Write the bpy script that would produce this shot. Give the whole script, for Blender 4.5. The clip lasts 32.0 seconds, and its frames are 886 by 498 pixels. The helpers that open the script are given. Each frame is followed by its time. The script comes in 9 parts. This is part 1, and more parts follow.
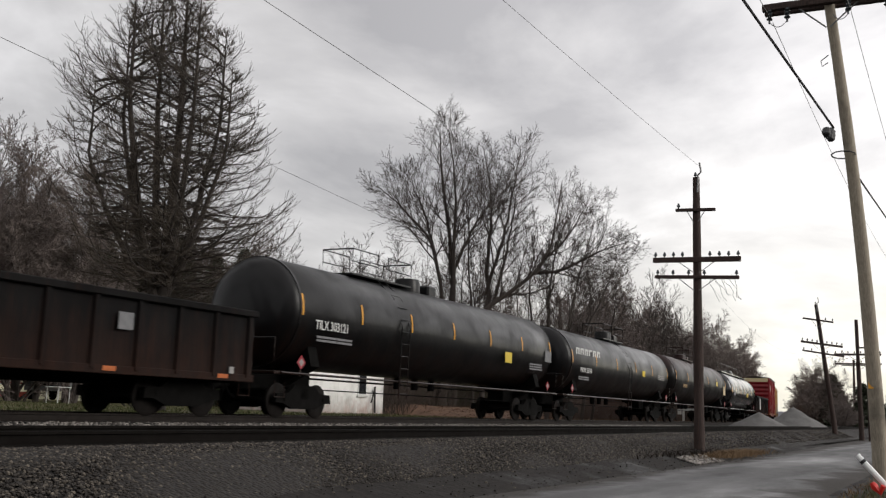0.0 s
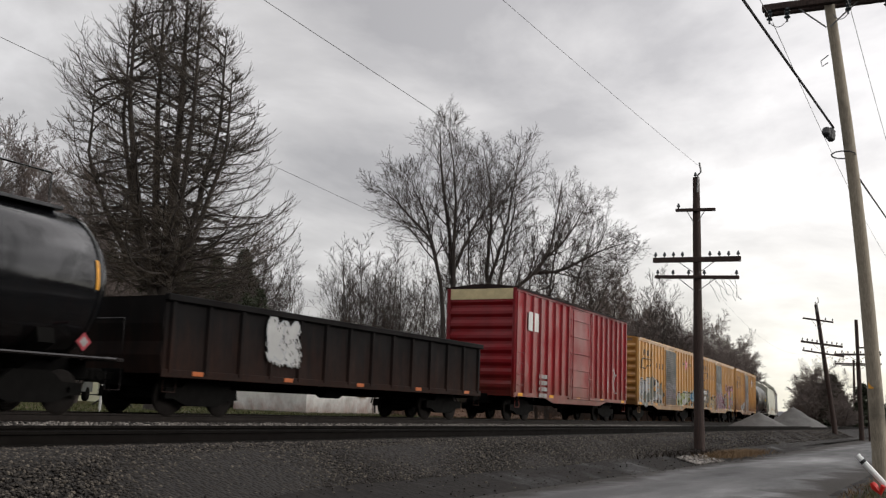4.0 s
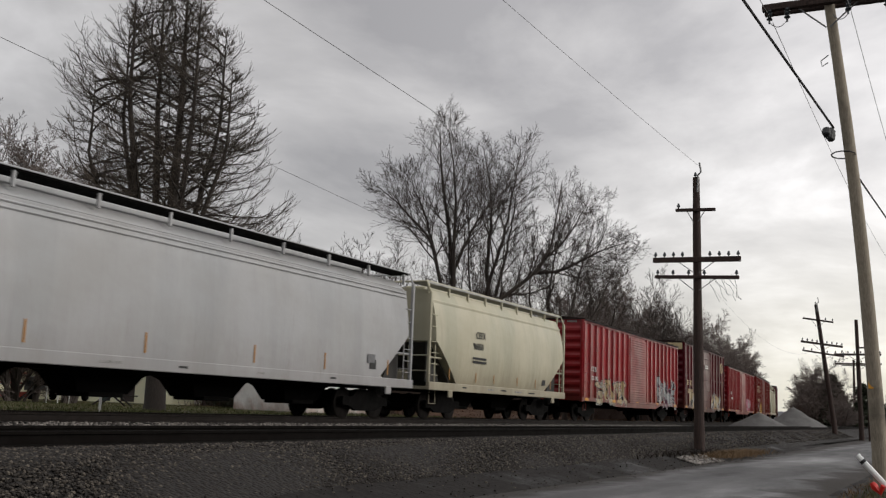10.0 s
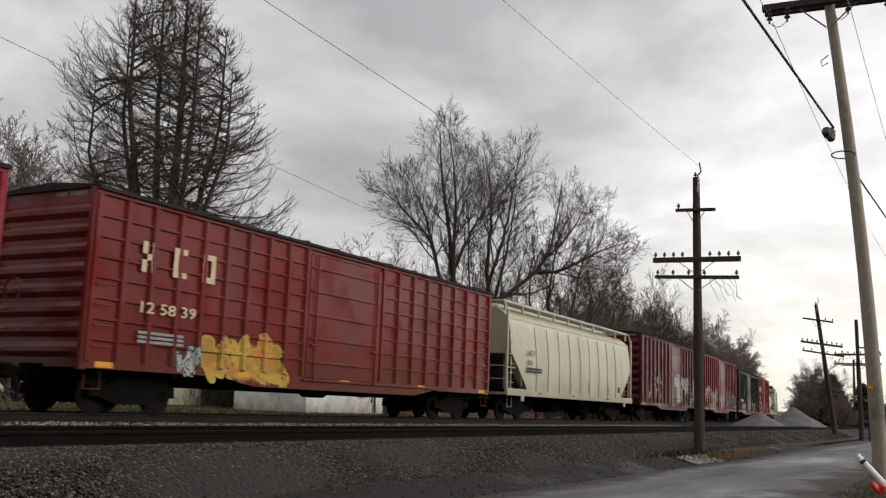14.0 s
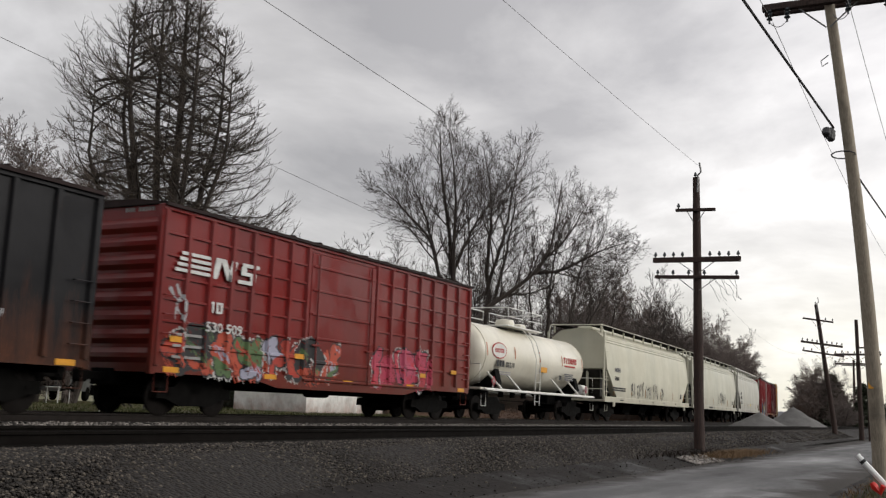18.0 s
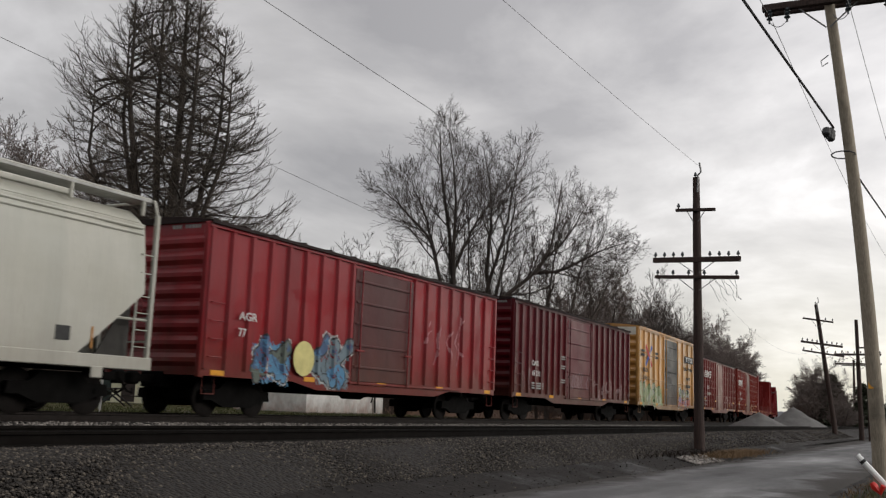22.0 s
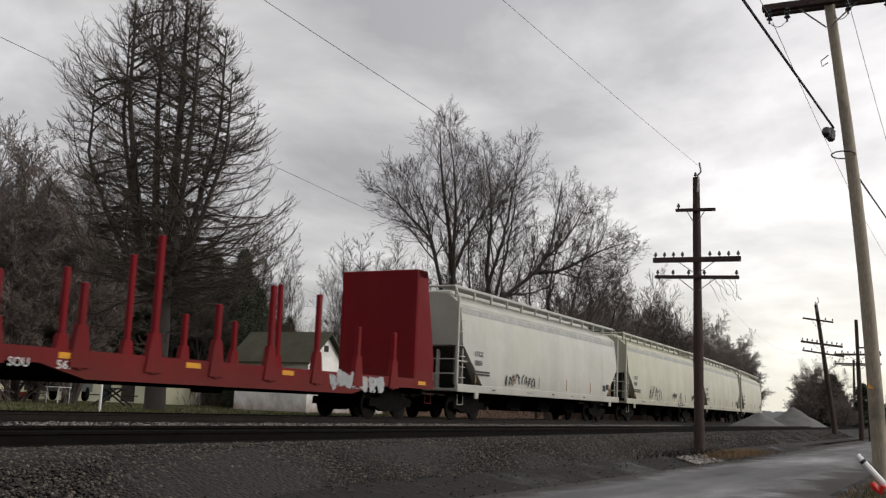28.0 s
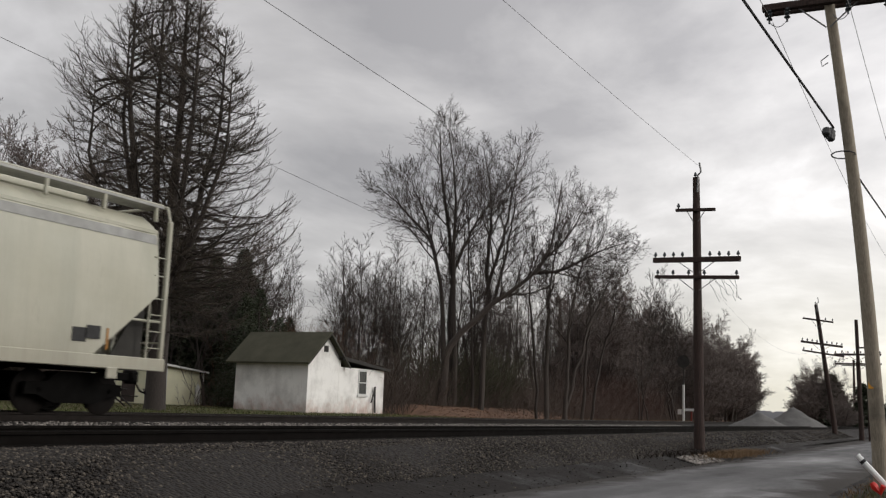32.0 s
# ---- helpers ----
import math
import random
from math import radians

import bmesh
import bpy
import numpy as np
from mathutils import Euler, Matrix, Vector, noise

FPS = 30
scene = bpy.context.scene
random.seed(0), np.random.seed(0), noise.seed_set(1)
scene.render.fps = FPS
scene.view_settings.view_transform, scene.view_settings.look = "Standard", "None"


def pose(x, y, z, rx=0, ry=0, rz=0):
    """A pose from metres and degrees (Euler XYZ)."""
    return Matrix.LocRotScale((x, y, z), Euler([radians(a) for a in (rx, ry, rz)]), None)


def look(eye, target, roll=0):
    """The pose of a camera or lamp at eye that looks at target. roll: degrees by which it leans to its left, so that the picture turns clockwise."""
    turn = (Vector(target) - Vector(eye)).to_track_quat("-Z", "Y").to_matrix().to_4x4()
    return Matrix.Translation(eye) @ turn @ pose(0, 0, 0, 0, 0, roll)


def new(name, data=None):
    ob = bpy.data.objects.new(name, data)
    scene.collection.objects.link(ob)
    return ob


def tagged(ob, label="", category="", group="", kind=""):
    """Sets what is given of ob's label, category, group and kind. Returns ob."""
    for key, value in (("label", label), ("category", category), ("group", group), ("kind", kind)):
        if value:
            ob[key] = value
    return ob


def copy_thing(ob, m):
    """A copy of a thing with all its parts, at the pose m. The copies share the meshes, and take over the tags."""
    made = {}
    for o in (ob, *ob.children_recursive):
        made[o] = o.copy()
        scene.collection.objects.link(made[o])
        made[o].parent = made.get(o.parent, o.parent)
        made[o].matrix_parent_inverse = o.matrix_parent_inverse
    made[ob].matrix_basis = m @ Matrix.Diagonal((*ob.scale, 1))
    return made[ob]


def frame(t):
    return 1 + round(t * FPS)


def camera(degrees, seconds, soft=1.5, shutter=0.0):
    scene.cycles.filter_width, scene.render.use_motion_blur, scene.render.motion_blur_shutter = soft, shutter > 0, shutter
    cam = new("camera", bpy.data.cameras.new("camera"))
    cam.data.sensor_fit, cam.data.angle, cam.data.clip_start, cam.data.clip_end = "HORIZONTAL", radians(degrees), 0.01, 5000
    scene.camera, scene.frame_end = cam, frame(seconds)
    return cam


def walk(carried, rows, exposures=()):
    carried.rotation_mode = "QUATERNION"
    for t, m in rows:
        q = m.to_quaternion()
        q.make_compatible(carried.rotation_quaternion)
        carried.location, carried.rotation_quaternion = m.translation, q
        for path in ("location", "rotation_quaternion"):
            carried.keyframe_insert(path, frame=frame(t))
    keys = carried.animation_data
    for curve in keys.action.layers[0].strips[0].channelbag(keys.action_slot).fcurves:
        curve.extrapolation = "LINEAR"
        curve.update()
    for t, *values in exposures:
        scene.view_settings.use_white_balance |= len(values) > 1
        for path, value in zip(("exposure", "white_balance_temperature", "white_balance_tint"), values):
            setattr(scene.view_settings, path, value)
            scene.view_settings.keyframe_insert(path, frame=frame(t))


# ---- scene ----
# The camera stands beside a road on a tripod; +X runs along the railway, +Y away over it, z = 0 is the rail top.
cam = camera(48.39, 32.0, soft=1.25, shutter=0.1)
EYE = (0.0, 0.0, 0.41)
VIEW = look(EYE, (43.491, 23.372, 8.298), 2.15)
walk(cam, [(0.0, VIEW), (32.0, VIEW)], exposures=[(0.0, 0.25), (3.0, 0.25), (6.0, 0.08), (7.5, 0.05), (9.0, -0.05), (10.3, -0.05), (11.5, 0.1), (13.0, 0.2), (14.0, 0.18), (17.0, 0.16), (18.0, 0.14), (19.0, -0.06), (21.5, -0.08), (22.5, 0.08), (24.0, 0.16), (25.0, 0.18), (28.0, 0.14), (29.0, -0.02), (30.0, -0.04), (32.0, 0.0)])

# ---- light: an overcast winter sky, brightest low over the road ----
world = bpy.data.worlds.new("world")
scene.world = world
world.use_nodes = True
wn, wl = world.node_tree.nodes, world.node_tree.links
wn.clear()


def wnode(kind, **values):
    n = wn.new(kind)
    for k, v in values.items():
        n.inputs[k].default_value = v
    return n


def wmath(op, a, b=None):
    n = wn.new("ShaderNodeMath")
    n.operation = op
    for i, v in enumerate((a, b)):
        if v is None:
            continue
        if isinstance(v, (int, float)):
            n.inputs[i].default_value = v
        else:
            wl.new(v, n.inputs[i])
    return n.outputs[0]


SUN_HEADING, SUN_ELEV = radians(-76), radians(24)
sky = wn.new("ShaderNodeTexSky")
sky.sky_type, sky.sun_disc = "NISHITA", False
sky.sun_elevation, sky.sun_rotation = SUN_ELEV, radians(90) - SUN_HEADING
tex = wn.new("ShaderNodeTexCoord")
sep = wn.new("ShaderNodeSeparateXYZ")
wl.new(tex.outputs["Generated"], sep.inputs[0])
height = wmath("MAXIMUM", sep.outputs[2], 0.02)
flat = wn.new("ShaderNodeCombineXYZ")
den = wmath("ADD", height, 0.22)
wl.new(wmath("DIVIDE", sep.outputs[0], den), flat.inputs[0])
wl.new(wmath("DIVIDE", sep.outputs[1], den), flat.inputs[1])
big = wnode("ShaderNodeTexNoise", Scale=1.5, Detail=8.0, Roughness=0.55, Distortion=0.25)
wl.new(flat.outputs[0], big.inputs["Vector"])
ramp = wn.new("ShaderNodeValToRGB")
els = ramp.color_ramp.elements
els[0].position, els[0].color = 0.32, (0.282, 0.275, 0.281, 1)
els[1].position, els[1].color = 0.66, (0.612, 0.600, 0.602, 1)
mid = els.new(0.5)
mid.color = (0.425, 0.414, 0.414, 1)
# the heavy dark cloud that hangs over the wood
bank = wn.new("ShaderNodeVectorMath")
bank.operation = "DOT_PRODUCT"
wl.new(tex.outputs["Generated"], bank.inputs[0])
bank.inputs[1].default_value = (0.795, 0.478, 0.372)
heavy = wmath("POWER", wmath("MAXIMUM", bank.outputs["Value"], 0.0), 34.0)
side_dir = wn.new("ShaderNodeVectorMath")
side_dir.operation = "DOT_PRODUCT"
wl.new(tex.outputs["Generated"], side_dir.inputs[0])
side_dir.inputs[1].default_value = (0.60, 0.73, 0.33)
lighter = wmath("POWER", wmath("MAXIMUM", side_dir.outputs["Value"], 0.0), 22.0)
clouds = wmath("ADD", big.outputs[0], wmath("MULTIPLY", lighter, 0.07))
wl.new(wmath("SUBTRACT", clouds, wmath("MULTIPLY", heavy, 0.20)), ramp.inputs[0])
# brighter overhead, as an overcast sky is, and in the quarter where the sun stands behind the cloud
dot = wn.new("ShaderNodeVectorMath")
dot.operation = "DOT_PRODUCT"
wl.new(tex.outputs["Generated"], dot.inputs[0])
dot.inputs[1].default_value = (math.cos(SUN_HEADING) * math.cos(SUN_ELEV), math.sin(SUN_HEADING) * math.cos(SUN_ELEV), math.sin(SUN_ELEV))
glow = wmath("POWER", wmath("MULTIPLY", wmath("ADD", dot.outputs["Value"], 1.0), 0.5), 3.0)
low = wmath("POWER", wmath("SUBTRACT", 1.0, wmath("MINIMUM", height, 1.0)), 11.0)
warm = wn.new("ShaderNodeMixRGB")
warm.blend_type = "MIX"
# thinner, paler cloud towards the far end of the road
thin_dir = wn.new("ShaderNodeVectorMath")
thin_dir.operation = "DOT_PRODUCT"
wl.new(tex.outputs["Generated"], thin_dir.inputs[0])
thin_dir.inputs[1].default_value = (0.97, -0.17, 0.17)
thin = wmath("POWER", wmath("MAXIMUM", thin_dir.outputs["Value"], 0.0), 5.0)
wl.new(wmath("MULTIPLY", wmath("MULTIPLY", thin, low), 0.9), warm.inputs[0])
wl.new(ramp.outputs[0], warm.inputs[1])
warm.inputs[2].default_value = (0.66, 0.62, 0.48, 1)
gain = wn.new("ShaderNodeVectorMath")
gain.operation = "SCALE"
wl.new(warm.outputs[0], gain.inputs[0])
over = wmath("MULTIPLY", wmath("POWER", height, 1.5), 0.25)
wl.new(wmath("ADD", wmath("ADD", wmath("ADD", wmath("MULTIPLY", glow, 1.0), wmath("MULTIPLY", wmath("MULTIPLY", thin, 1.0), wmath("SUBTRACT", 1.0, wmath("MULTIPLY", low, 0.78)))), 1.01), over), gain.inputs[3])
# a little of the clear sky's tint comes through
tint = wn.new("ShaderNodeMixRGB")
tint.blend_type = "ADD"
tint.inputs[0].default_value = 0.008
wl.new(gain.outputs[0], tint.inputs[1])
wl.new(sky.outputs[0], tint.inputs[2])
bg = wnode("ShaderNodeBackground", Strength=1.0)
wl.new(tint.outputs[0], bg.inputs[0])
wout = wn.new("ShaderNodeOutputWorld")
wl.new(bg.outputs[0], wout.inputs[0])

sun = new("sun", bpy.data.lights.new("sun", "SUN"))
sun.data.energy, sun.data.angle, sun.data.color = 1.35, radians(28), (1.0, 0.96, 0.9)
sun.matrix_world = look((math.cos(SUN_HEADING) * 90, math.sin(SUN_HEADING) * 90, 90 * math.tan(SUN_ELEV)), (0, 0, 0))


# ---- materials ----
def rgb(r, g, b):
    """A linear colour from 0 to 255 values."""
    return tuple((c / 255 / 12.92 if c <= 10 else ((c / 255 + 0.055) / 1.055) ** 2.4) for c in (r, g, b))


class Nodes:
    """Short hand for one node material."""

    def __init__(self, name, rough=0.7, metal=0.0, coat=0.0, spec=0.5):
        self.mat = bpy.data.materials.new(name)
        self.mat.use_nodes = True
        self.t = self.mat.node_tree
        self.n, self.l = self.t.nodes, self.t.links
        self.b = self.n["Principled BSDF"]
        self.b.inputs["Roughness"].default_value = rough
        self.b.inputs["Metallic"].default_value = metal
        self.b.inputs["Coat Weight"].default_value = coat
        self.b.inputs["Specular IOR Level"].default_value = spec
        self.tc = self.n.new("ShaderNodeTexCoord")
        self.co = self.tc.outputs["Object"]

    def put(self, socket, value):
        if isinstance(value, (int, float, tuple)):
            if isinstance(value, tuple) and len(value) == 3 and socket.type == "RGBA":
                value = (*value, 1)
            socket.default_value = value
        else:
            self.l.new(value, socket)

    def math(self, op, a, b=0.0, clamp=False):
        n = self.n.new("ShaderNodeMath")
        n.operation, n.use_clamp = op, clamp
        self.put(n.inputs[0], a), self.put(n.inputs[1], b)
        return n.outputs[0]

    def scaled(self, sx, sy, sz, co=None, offset=(0, 0, 0)):
        n = self.n.new("ShaderNodeMapping")
        self.l.new(co or self.co, n.inputs[0])
        n.inputs["Scale"].default_value = (sx, sy, sz)
        n.inputs["Location"].default_value = offset
        return n.outputs[0]

    def noise(self, scale, detail=4.0, rough=0.55, co=None, distort=0.0):
        n = self.n.new("ShaderNodeTexNoise")
        self.l.new(co or self.co, n.inputs["Vector"])
        n.inputs["Scale"].default_value, n.inputs["Detail"].default_value = scale, detail
        n.inputs["Roughness"].default_value, n.inputs["Distortion"].default_value = rough, distort
        return n.outputs[0]

    def step(self, value, lo, hi):
        n = self.n.new("ShaderNodeMapRange")
        self.put(n.inputs[0], value)
        n.inputs[1].default_value, n.inputs[2].default_value = lo, hi
        return n.outputs[0]

    def mix(self, fac, a, b, blend="MIX"):
        n = self.n.new("ShaderNodeMixRGB")
        n.blend_type = blend
        self.put(n.inputs[0], fac), self.put(n.inputs[1], a), self.put(n.inputs[2], b)
        return n.outputs[0]

    def bump(self, value, strength=0.3, distance=0.02):
        n = self.n.new("ShaderNodeBump")
        n.inputs["Strength"].default_value, n.inputs["Distance"].default_value = strength, distance
        self.put(n.inputs["Height"], value)
        self.l.new(n.outputs[0], self.b.inputs["Normal"])

    def done(self, colour, rough=None):
        self.put(self.b.inputs["Base Color"], colour)
        if rough is not None:
            self.put(self.b.inputs["Roughness"], rough)
        return self.mat


def plain(name, colour, rough=0.7, metal=0.0, vary=0.35, scale=3.0, grain=60.0, relief=0.2, spec=0.5):
    """A worn surface with variation at two scales."""
    m = Nodes(name, rough, metal, spec=spec)
    a = m.step(m.noise(scale), 0.3, 0.75)
    b = m.step(m.noise(grain, 3), 0.3, 0.7)
    dark = tuple(c * (1 - vary) for c in colour)
    col = m.mix(a, colour, dark)
    col = m.mix(m.math("MULTIPLY", b, vary * 0.6), col, tuple(c * 0.6 for c in colour))
    m.bump(m.noise(grain, 3), relief, 0.01)
    return m.done(col, m.math("ADD", rough - 0.08, m.math("MULTIPLY", a, 0.16)))


def car_paint(name, colour, root, rough=0.55, grime=0.5, rust=0.15, fade=0.15, spec=0.45, gloss=0.0, top_stain=0.0):
    """A freight car's paint in the car's own space: faded patches, vertical streaks, a darker brownish tone low down,
    rust.
    """
    m = Nodes(name, rough, spec=spec)
    m.tc.object = root
    colour = tuple(c * 0.78 for c in colour)
    if colour[0] > 1.8 * colour[1] and colour[0] > 3 * colour[2] * 0.5 and colour[1] < 0.12:
        colour = (colour[0], colour[1] * 0.72, colour[2] * (0.78 if colour[2] > 1.25 * colour[1] else 0.58))
    patch = m.step(m.noise(0.7, 5, co=m.scaled(1, 1, 1)), 0.35, 0.7)
    soot = m.step(m.noise(0.45, 6, 0.65, co=m.scaled(1, 1, 0.6, offset=(7, 3, 1))), 0.45, 0.75)
    streak = m.step(m.noise(1.0, 5, 0.6, co=m.scaled(2.6, 2.6, 0.2)), 0.5, 0.85)
    pale = tuple(min(1, c * 0.88 + 0.12 * sum(colour) / 3 + 0.012 * min(1, max(colour) * 8)) for c in colour)
    col = m.mix(m.math("MULTIPLY", patch, fade * 2), colour, pale)
    sheet = m.step(m.noise(1.0, 3, 0.5, co=m.scaled(0.85, 0.85, 0.10, offset=(4, 2, 9))), 0.46, 0.60)
    col = m.mix(m.math("MULTIPLY", sheet, min(0.55, grime * 0.75)), col, tuple(c * k + 0.003 for c, k in zip(colour, (0.50, 0.56, 0.56))))
    col = m.mix(m.math("MULTIPLY", streak, grime * 0.8), col, tuple(c * 0.38 + 0.008 for c in colour))
    col = m.mix(m.math("MULTIPLY", soot, grime * 0.6), col, tuple(c * 0.5 + 0.004 for c in colour))
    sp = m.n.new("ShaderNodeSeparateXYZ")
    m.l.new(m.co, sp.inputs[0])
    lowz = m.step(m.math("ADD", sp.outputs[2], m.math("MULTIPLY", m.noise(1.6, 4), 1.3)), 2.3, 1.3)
    low_tone = tuple(min(g, 0.6 * max(colour) + 0.006) for g in (0.045, 0.036, 0.03))
    col = m.mix(m.math("MULTIPLY", lowz, grime * 0.75), col, low_tone)
    if min(colour) > 0.2:
        # soft dirt that has settled in clouds on pale paint
        cloud = m.step(m.noise(0.55, 5, 0.6, co=m.scaled(0.8, 0.8, 1.3, offset=(2, 9, 4))), 0.40, 0.70)
        col = m.mix(m.math("MULTIPLY", cloud, 0.34), col, tuple(c * k for c, k in zip(colour, (0.66, 0.63, 0.55))))
        smear = m.step(m.noise(1.4, 6, 0.7, co=m.scaled(1.0, 1.0, 0.35, offset=(5, 1, 8))), 0.60, 0.78)
        col = m.mix(m.math("MULTIPLY", smear, 0.30), col, (0.20, 0.17, 0.13))
    spots = m.step(m.noise(2.6, 8, 0.7, co=m.scaled(1.6, 1.6, 0.5)), 0.62, 0.72)
    col = m.mix(m.math("MULTIPLY", spots, rust), col, (0.10, 0.032, 0.014))
    foot = m.step(m.math("ADD", sp.outputs[2], m.math("MULTIPLY", m.noise(1.1, 6, 0.7, co=m.scaled(3.0, 3.0, 0.5)), 3.6)), 4.1, 2.5)
    col = m.mix(m.math("MULTIPLY", foot, min(0.85, rust * 2.2)), col, m.mix(m.noise(4.0, 4), (0.17, 0.055, 0.022), (0.05, 0.022, 0.014)))
    if rust > 0.3:
        # long rust runs down the whole side
        runs = m.step(m.noise(1.0, 6, 0.65, co=m.scaled(3.4, 3.4, 0.13, offset=(3, 0, 5))), 0.50, 0.66)
        col = m.mix(m.math("MULTIPLY", runs, 0.62), col, m.mix(m.noise(3.0, 4), (0.20, 0.075, 0.022), (0.07, 0.028, 0.014)))
    if top_stain:
        stain = m.step(m.math("ADD", sp.outputs[2], m.math("MULTIPLY", m.noise(0.8, 5, 0.65, co=m.scaled(1, 1, 0.7)), 1.8)), top_stain + 0.6, top_stain + 1.4)
        col = m.mix(m.math("MULTIPLY", stain, 0.75), col, (0.030, 0.014, 0.013))
    m.bump(m.math("ADD", m.math("MULTIPLY", m.noise(1.1, 3, 0.5), 1.0), m.math("MULTIPLY", m.noise(60, 2), 0.02)), 0.35, 0.05)
    if gloss:
        # lacquer left in patches between the chalky paint
        m.put(m.b.inputs["Coat Weight"], m.math("MULTIPLY", m.step(m.noise(0.9, 5, 0.6, distort=0.6), 0.40, 0.50), gloss))
        m.b.inputs["Coat Roughness"].default_value = 0.14
    r = m.math("ADD", rough - 0.1, m.math("MULTIPLY", patch, 0.2))
    return m.done(col, r)


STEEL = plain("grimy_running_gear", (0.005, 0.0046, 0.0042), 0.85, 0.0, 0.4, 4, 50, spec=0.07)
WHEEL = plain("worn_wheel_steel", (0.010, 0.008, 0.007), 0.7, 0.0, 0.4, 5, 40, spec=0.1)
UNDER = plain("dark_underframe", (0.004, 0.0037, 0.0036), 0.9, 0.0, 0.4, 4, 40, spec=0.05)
FADED_INK = plain("faded_stencil_paint", (0.30, 0.29, 0.28), 0.7, 0, 0.4, 6, 80)
GREY_INK = plain("grey_stencil_paint", (0.16, 0.16, 0.165), 0.7, 0, 0.3, 6, 80)
WHITE_INK = plain("white_stencil_paint", (0.62, 0.62, 0.60), 0.7, 0, 0.3, 6, 80)
BLACK_INK = plain("black_stencil_paint", (0.02, 0.02, 0.02), 0.7, 0, 0.3, 6, 80)
YELLOW_INK = plain("yellow_reflective_tape", rgb(215, 150, 22), 0.5, 0, 0.3, 8, 80)
RED_INK = plain("red_stencil_paint", rgb(176, 44, 42), 0.6, 0, 0.3, 8, 80)
ORANGE_INK = plain("orange_reflective_tape", rgb(178, 92, 34), 0.5, 0, 0.3, 8, 80)
TAPE_OCHRE = plain("worn_ochre_tape", rgb(172, 120, 52), 0.6, 0, 0.4, 6, 60)
PLACARD_RED = plain("dull_red_placard", rgb(150, 36, 48), 0.6, 0, 0.3, 8, 80)
PLACARD_INK = plain("yellow_placard_paint", rgb(205, 178, 40), 0.5, 0, 0.3, 8, 80)
PINK_INK = plain("pink_spray_paint", rgb(215, 120, 140), 0.6, 0, 0.3, 8, 80)
BALLAST = Nodes("ballast_stone", 0.85, spec=0.25)
_c = BALLAST.noise(38, 3, 0.6)
_v = BALLAST.n.new("ShaderNodeTexVoronoi")
BALLAST.l.new(BALLAST.co, _v.inputs["Vector"])
_v.inputs["Scale"].default_value = 17.0
_col = BALLAST.mix(BALLAST.step(_v.outputs["Color"], 0.2, 0.9), (0.0055, 0.0044, 0.0038), (0.026, 0.0212, 0.0175))
_col = BALLAST.mix(BALLAST.step(BALLAST.noise(0.6, 4), 0.4, 0.62), _col, BALLAST.mix(0.55, _col, (0.03, 0.026, 0.023)))
_col = BALLAST.mix(BALLAST.step(_v.outputs["Distance"], 0.35, 0.75), _col, (0.02, 0.018, 0.017))
BALLAST.bump(BALLAST.math("SUBTRACT", 1.0, _v.outputs["Distance"]), 0.9, 0.05)
BALLAST_MAT = BALLAST.done(_col)


def stone_material():
    m = Nodes("loose_stone", 0.75, spec=0.3)
    g = m.n.new("ShaderNodeNewGeometry")
    r = m.step(g.outputs["Random Per Island"], 0.0, 1.0)
    c = m.mix(m.math("POWER", r, 4.0), (0.012, 0.0095, 0.008), (0.13, 0.11, 0.088))
    return m.done(m.mix(m.math("MULTIPLY", m.step(m.noise(40, 3), 0.4, 0.7), 0.4), c, (0.03, 0.025, 0.02)))


STONE = stone_material()


def pale_stone_material():
    m = Nodes("pale_loose_stone", 0.8)
    g = m.n.new("ShaderNodeNewGeometry")
    return m.done(m.mix(m.math("POWER", g.outputs["Random Per Island"], 1.5), (0.05, 0.043, 0.037), (0.29, 0.265, 0.24)))


PALE_STONE = pale_stone_material()
RAIL = plain("rusty_rail", (0.014, 0.010, 0.008), 0.75, 0.0, 0.4, 6, 40, spec=0.2)
RAIL_DULL = plain("dull_siding_rail", (0.006, 0.0048, 0.004), 0.85, 0.0, 0.4, 6, 40, spec=0.08)
RAIL_TOP = plain("polished_rail_head", (0.10, 0.095, 0.09), 0.4, 0.8, 0.4, 3, 60)
TIE = plain("creosoted_tie", (0.014, 0.011, 0.009), 0.85, 0, 0.4, 3, 30, 0.5)
POLE_WOOD = Nodes("weathered_creosote_pole", 0.85)
_g = POLE_WOOD.noise(3.0, 6, 0.7, co=POLE_WOOD.scaled(16, 16, 0.7))
POLE_WOOD.bump(_g, 0.9, 0.04)
POLE_DARK = POLE_WOOD.done(POLE_WOOD.mix(POLE_WOOD.step(_g, 0.35, 0.7), (0.066, 0.037, 0.029), (0.012, 0.009, 0.008)))
NEW_WOOD = Nodes("pale_treated_pole", 0.8)
_g = NEW_WOOD.noise(3.0, 6, 0.7, co=NEW_WOOD.scaled(14, 14, 0.5))
NEW_WOOD.bump(_g, 0.5, 0.015)
_k = NEW_WOOD.mix(NEW_WOOD.step(_g, 0.35, 0.7), (0.40, 0.35, 0.27), (0.22, 0.185, 0.14))
POLE_PALE = NEW_WOOD.done(NEW_WOOD.mix(NEW_WOOD.step(NEW_WOOD.noise(1.1, 5), 0.55, 0.7), _k, (0.15, 0.13, 0.10)))
WIRE = plain("black_cable", (0.015, 0.015, 0.016), 0.6)
THIN_WIRE = plain("grey_wire", (0.20, 0.20, 0.205), 0.5, 0.4)
GLASS_INS = plain("brown_glass_insulator", (0.05, 0.06, 0.065), 0.25, 0, 0.3, 20, 80)
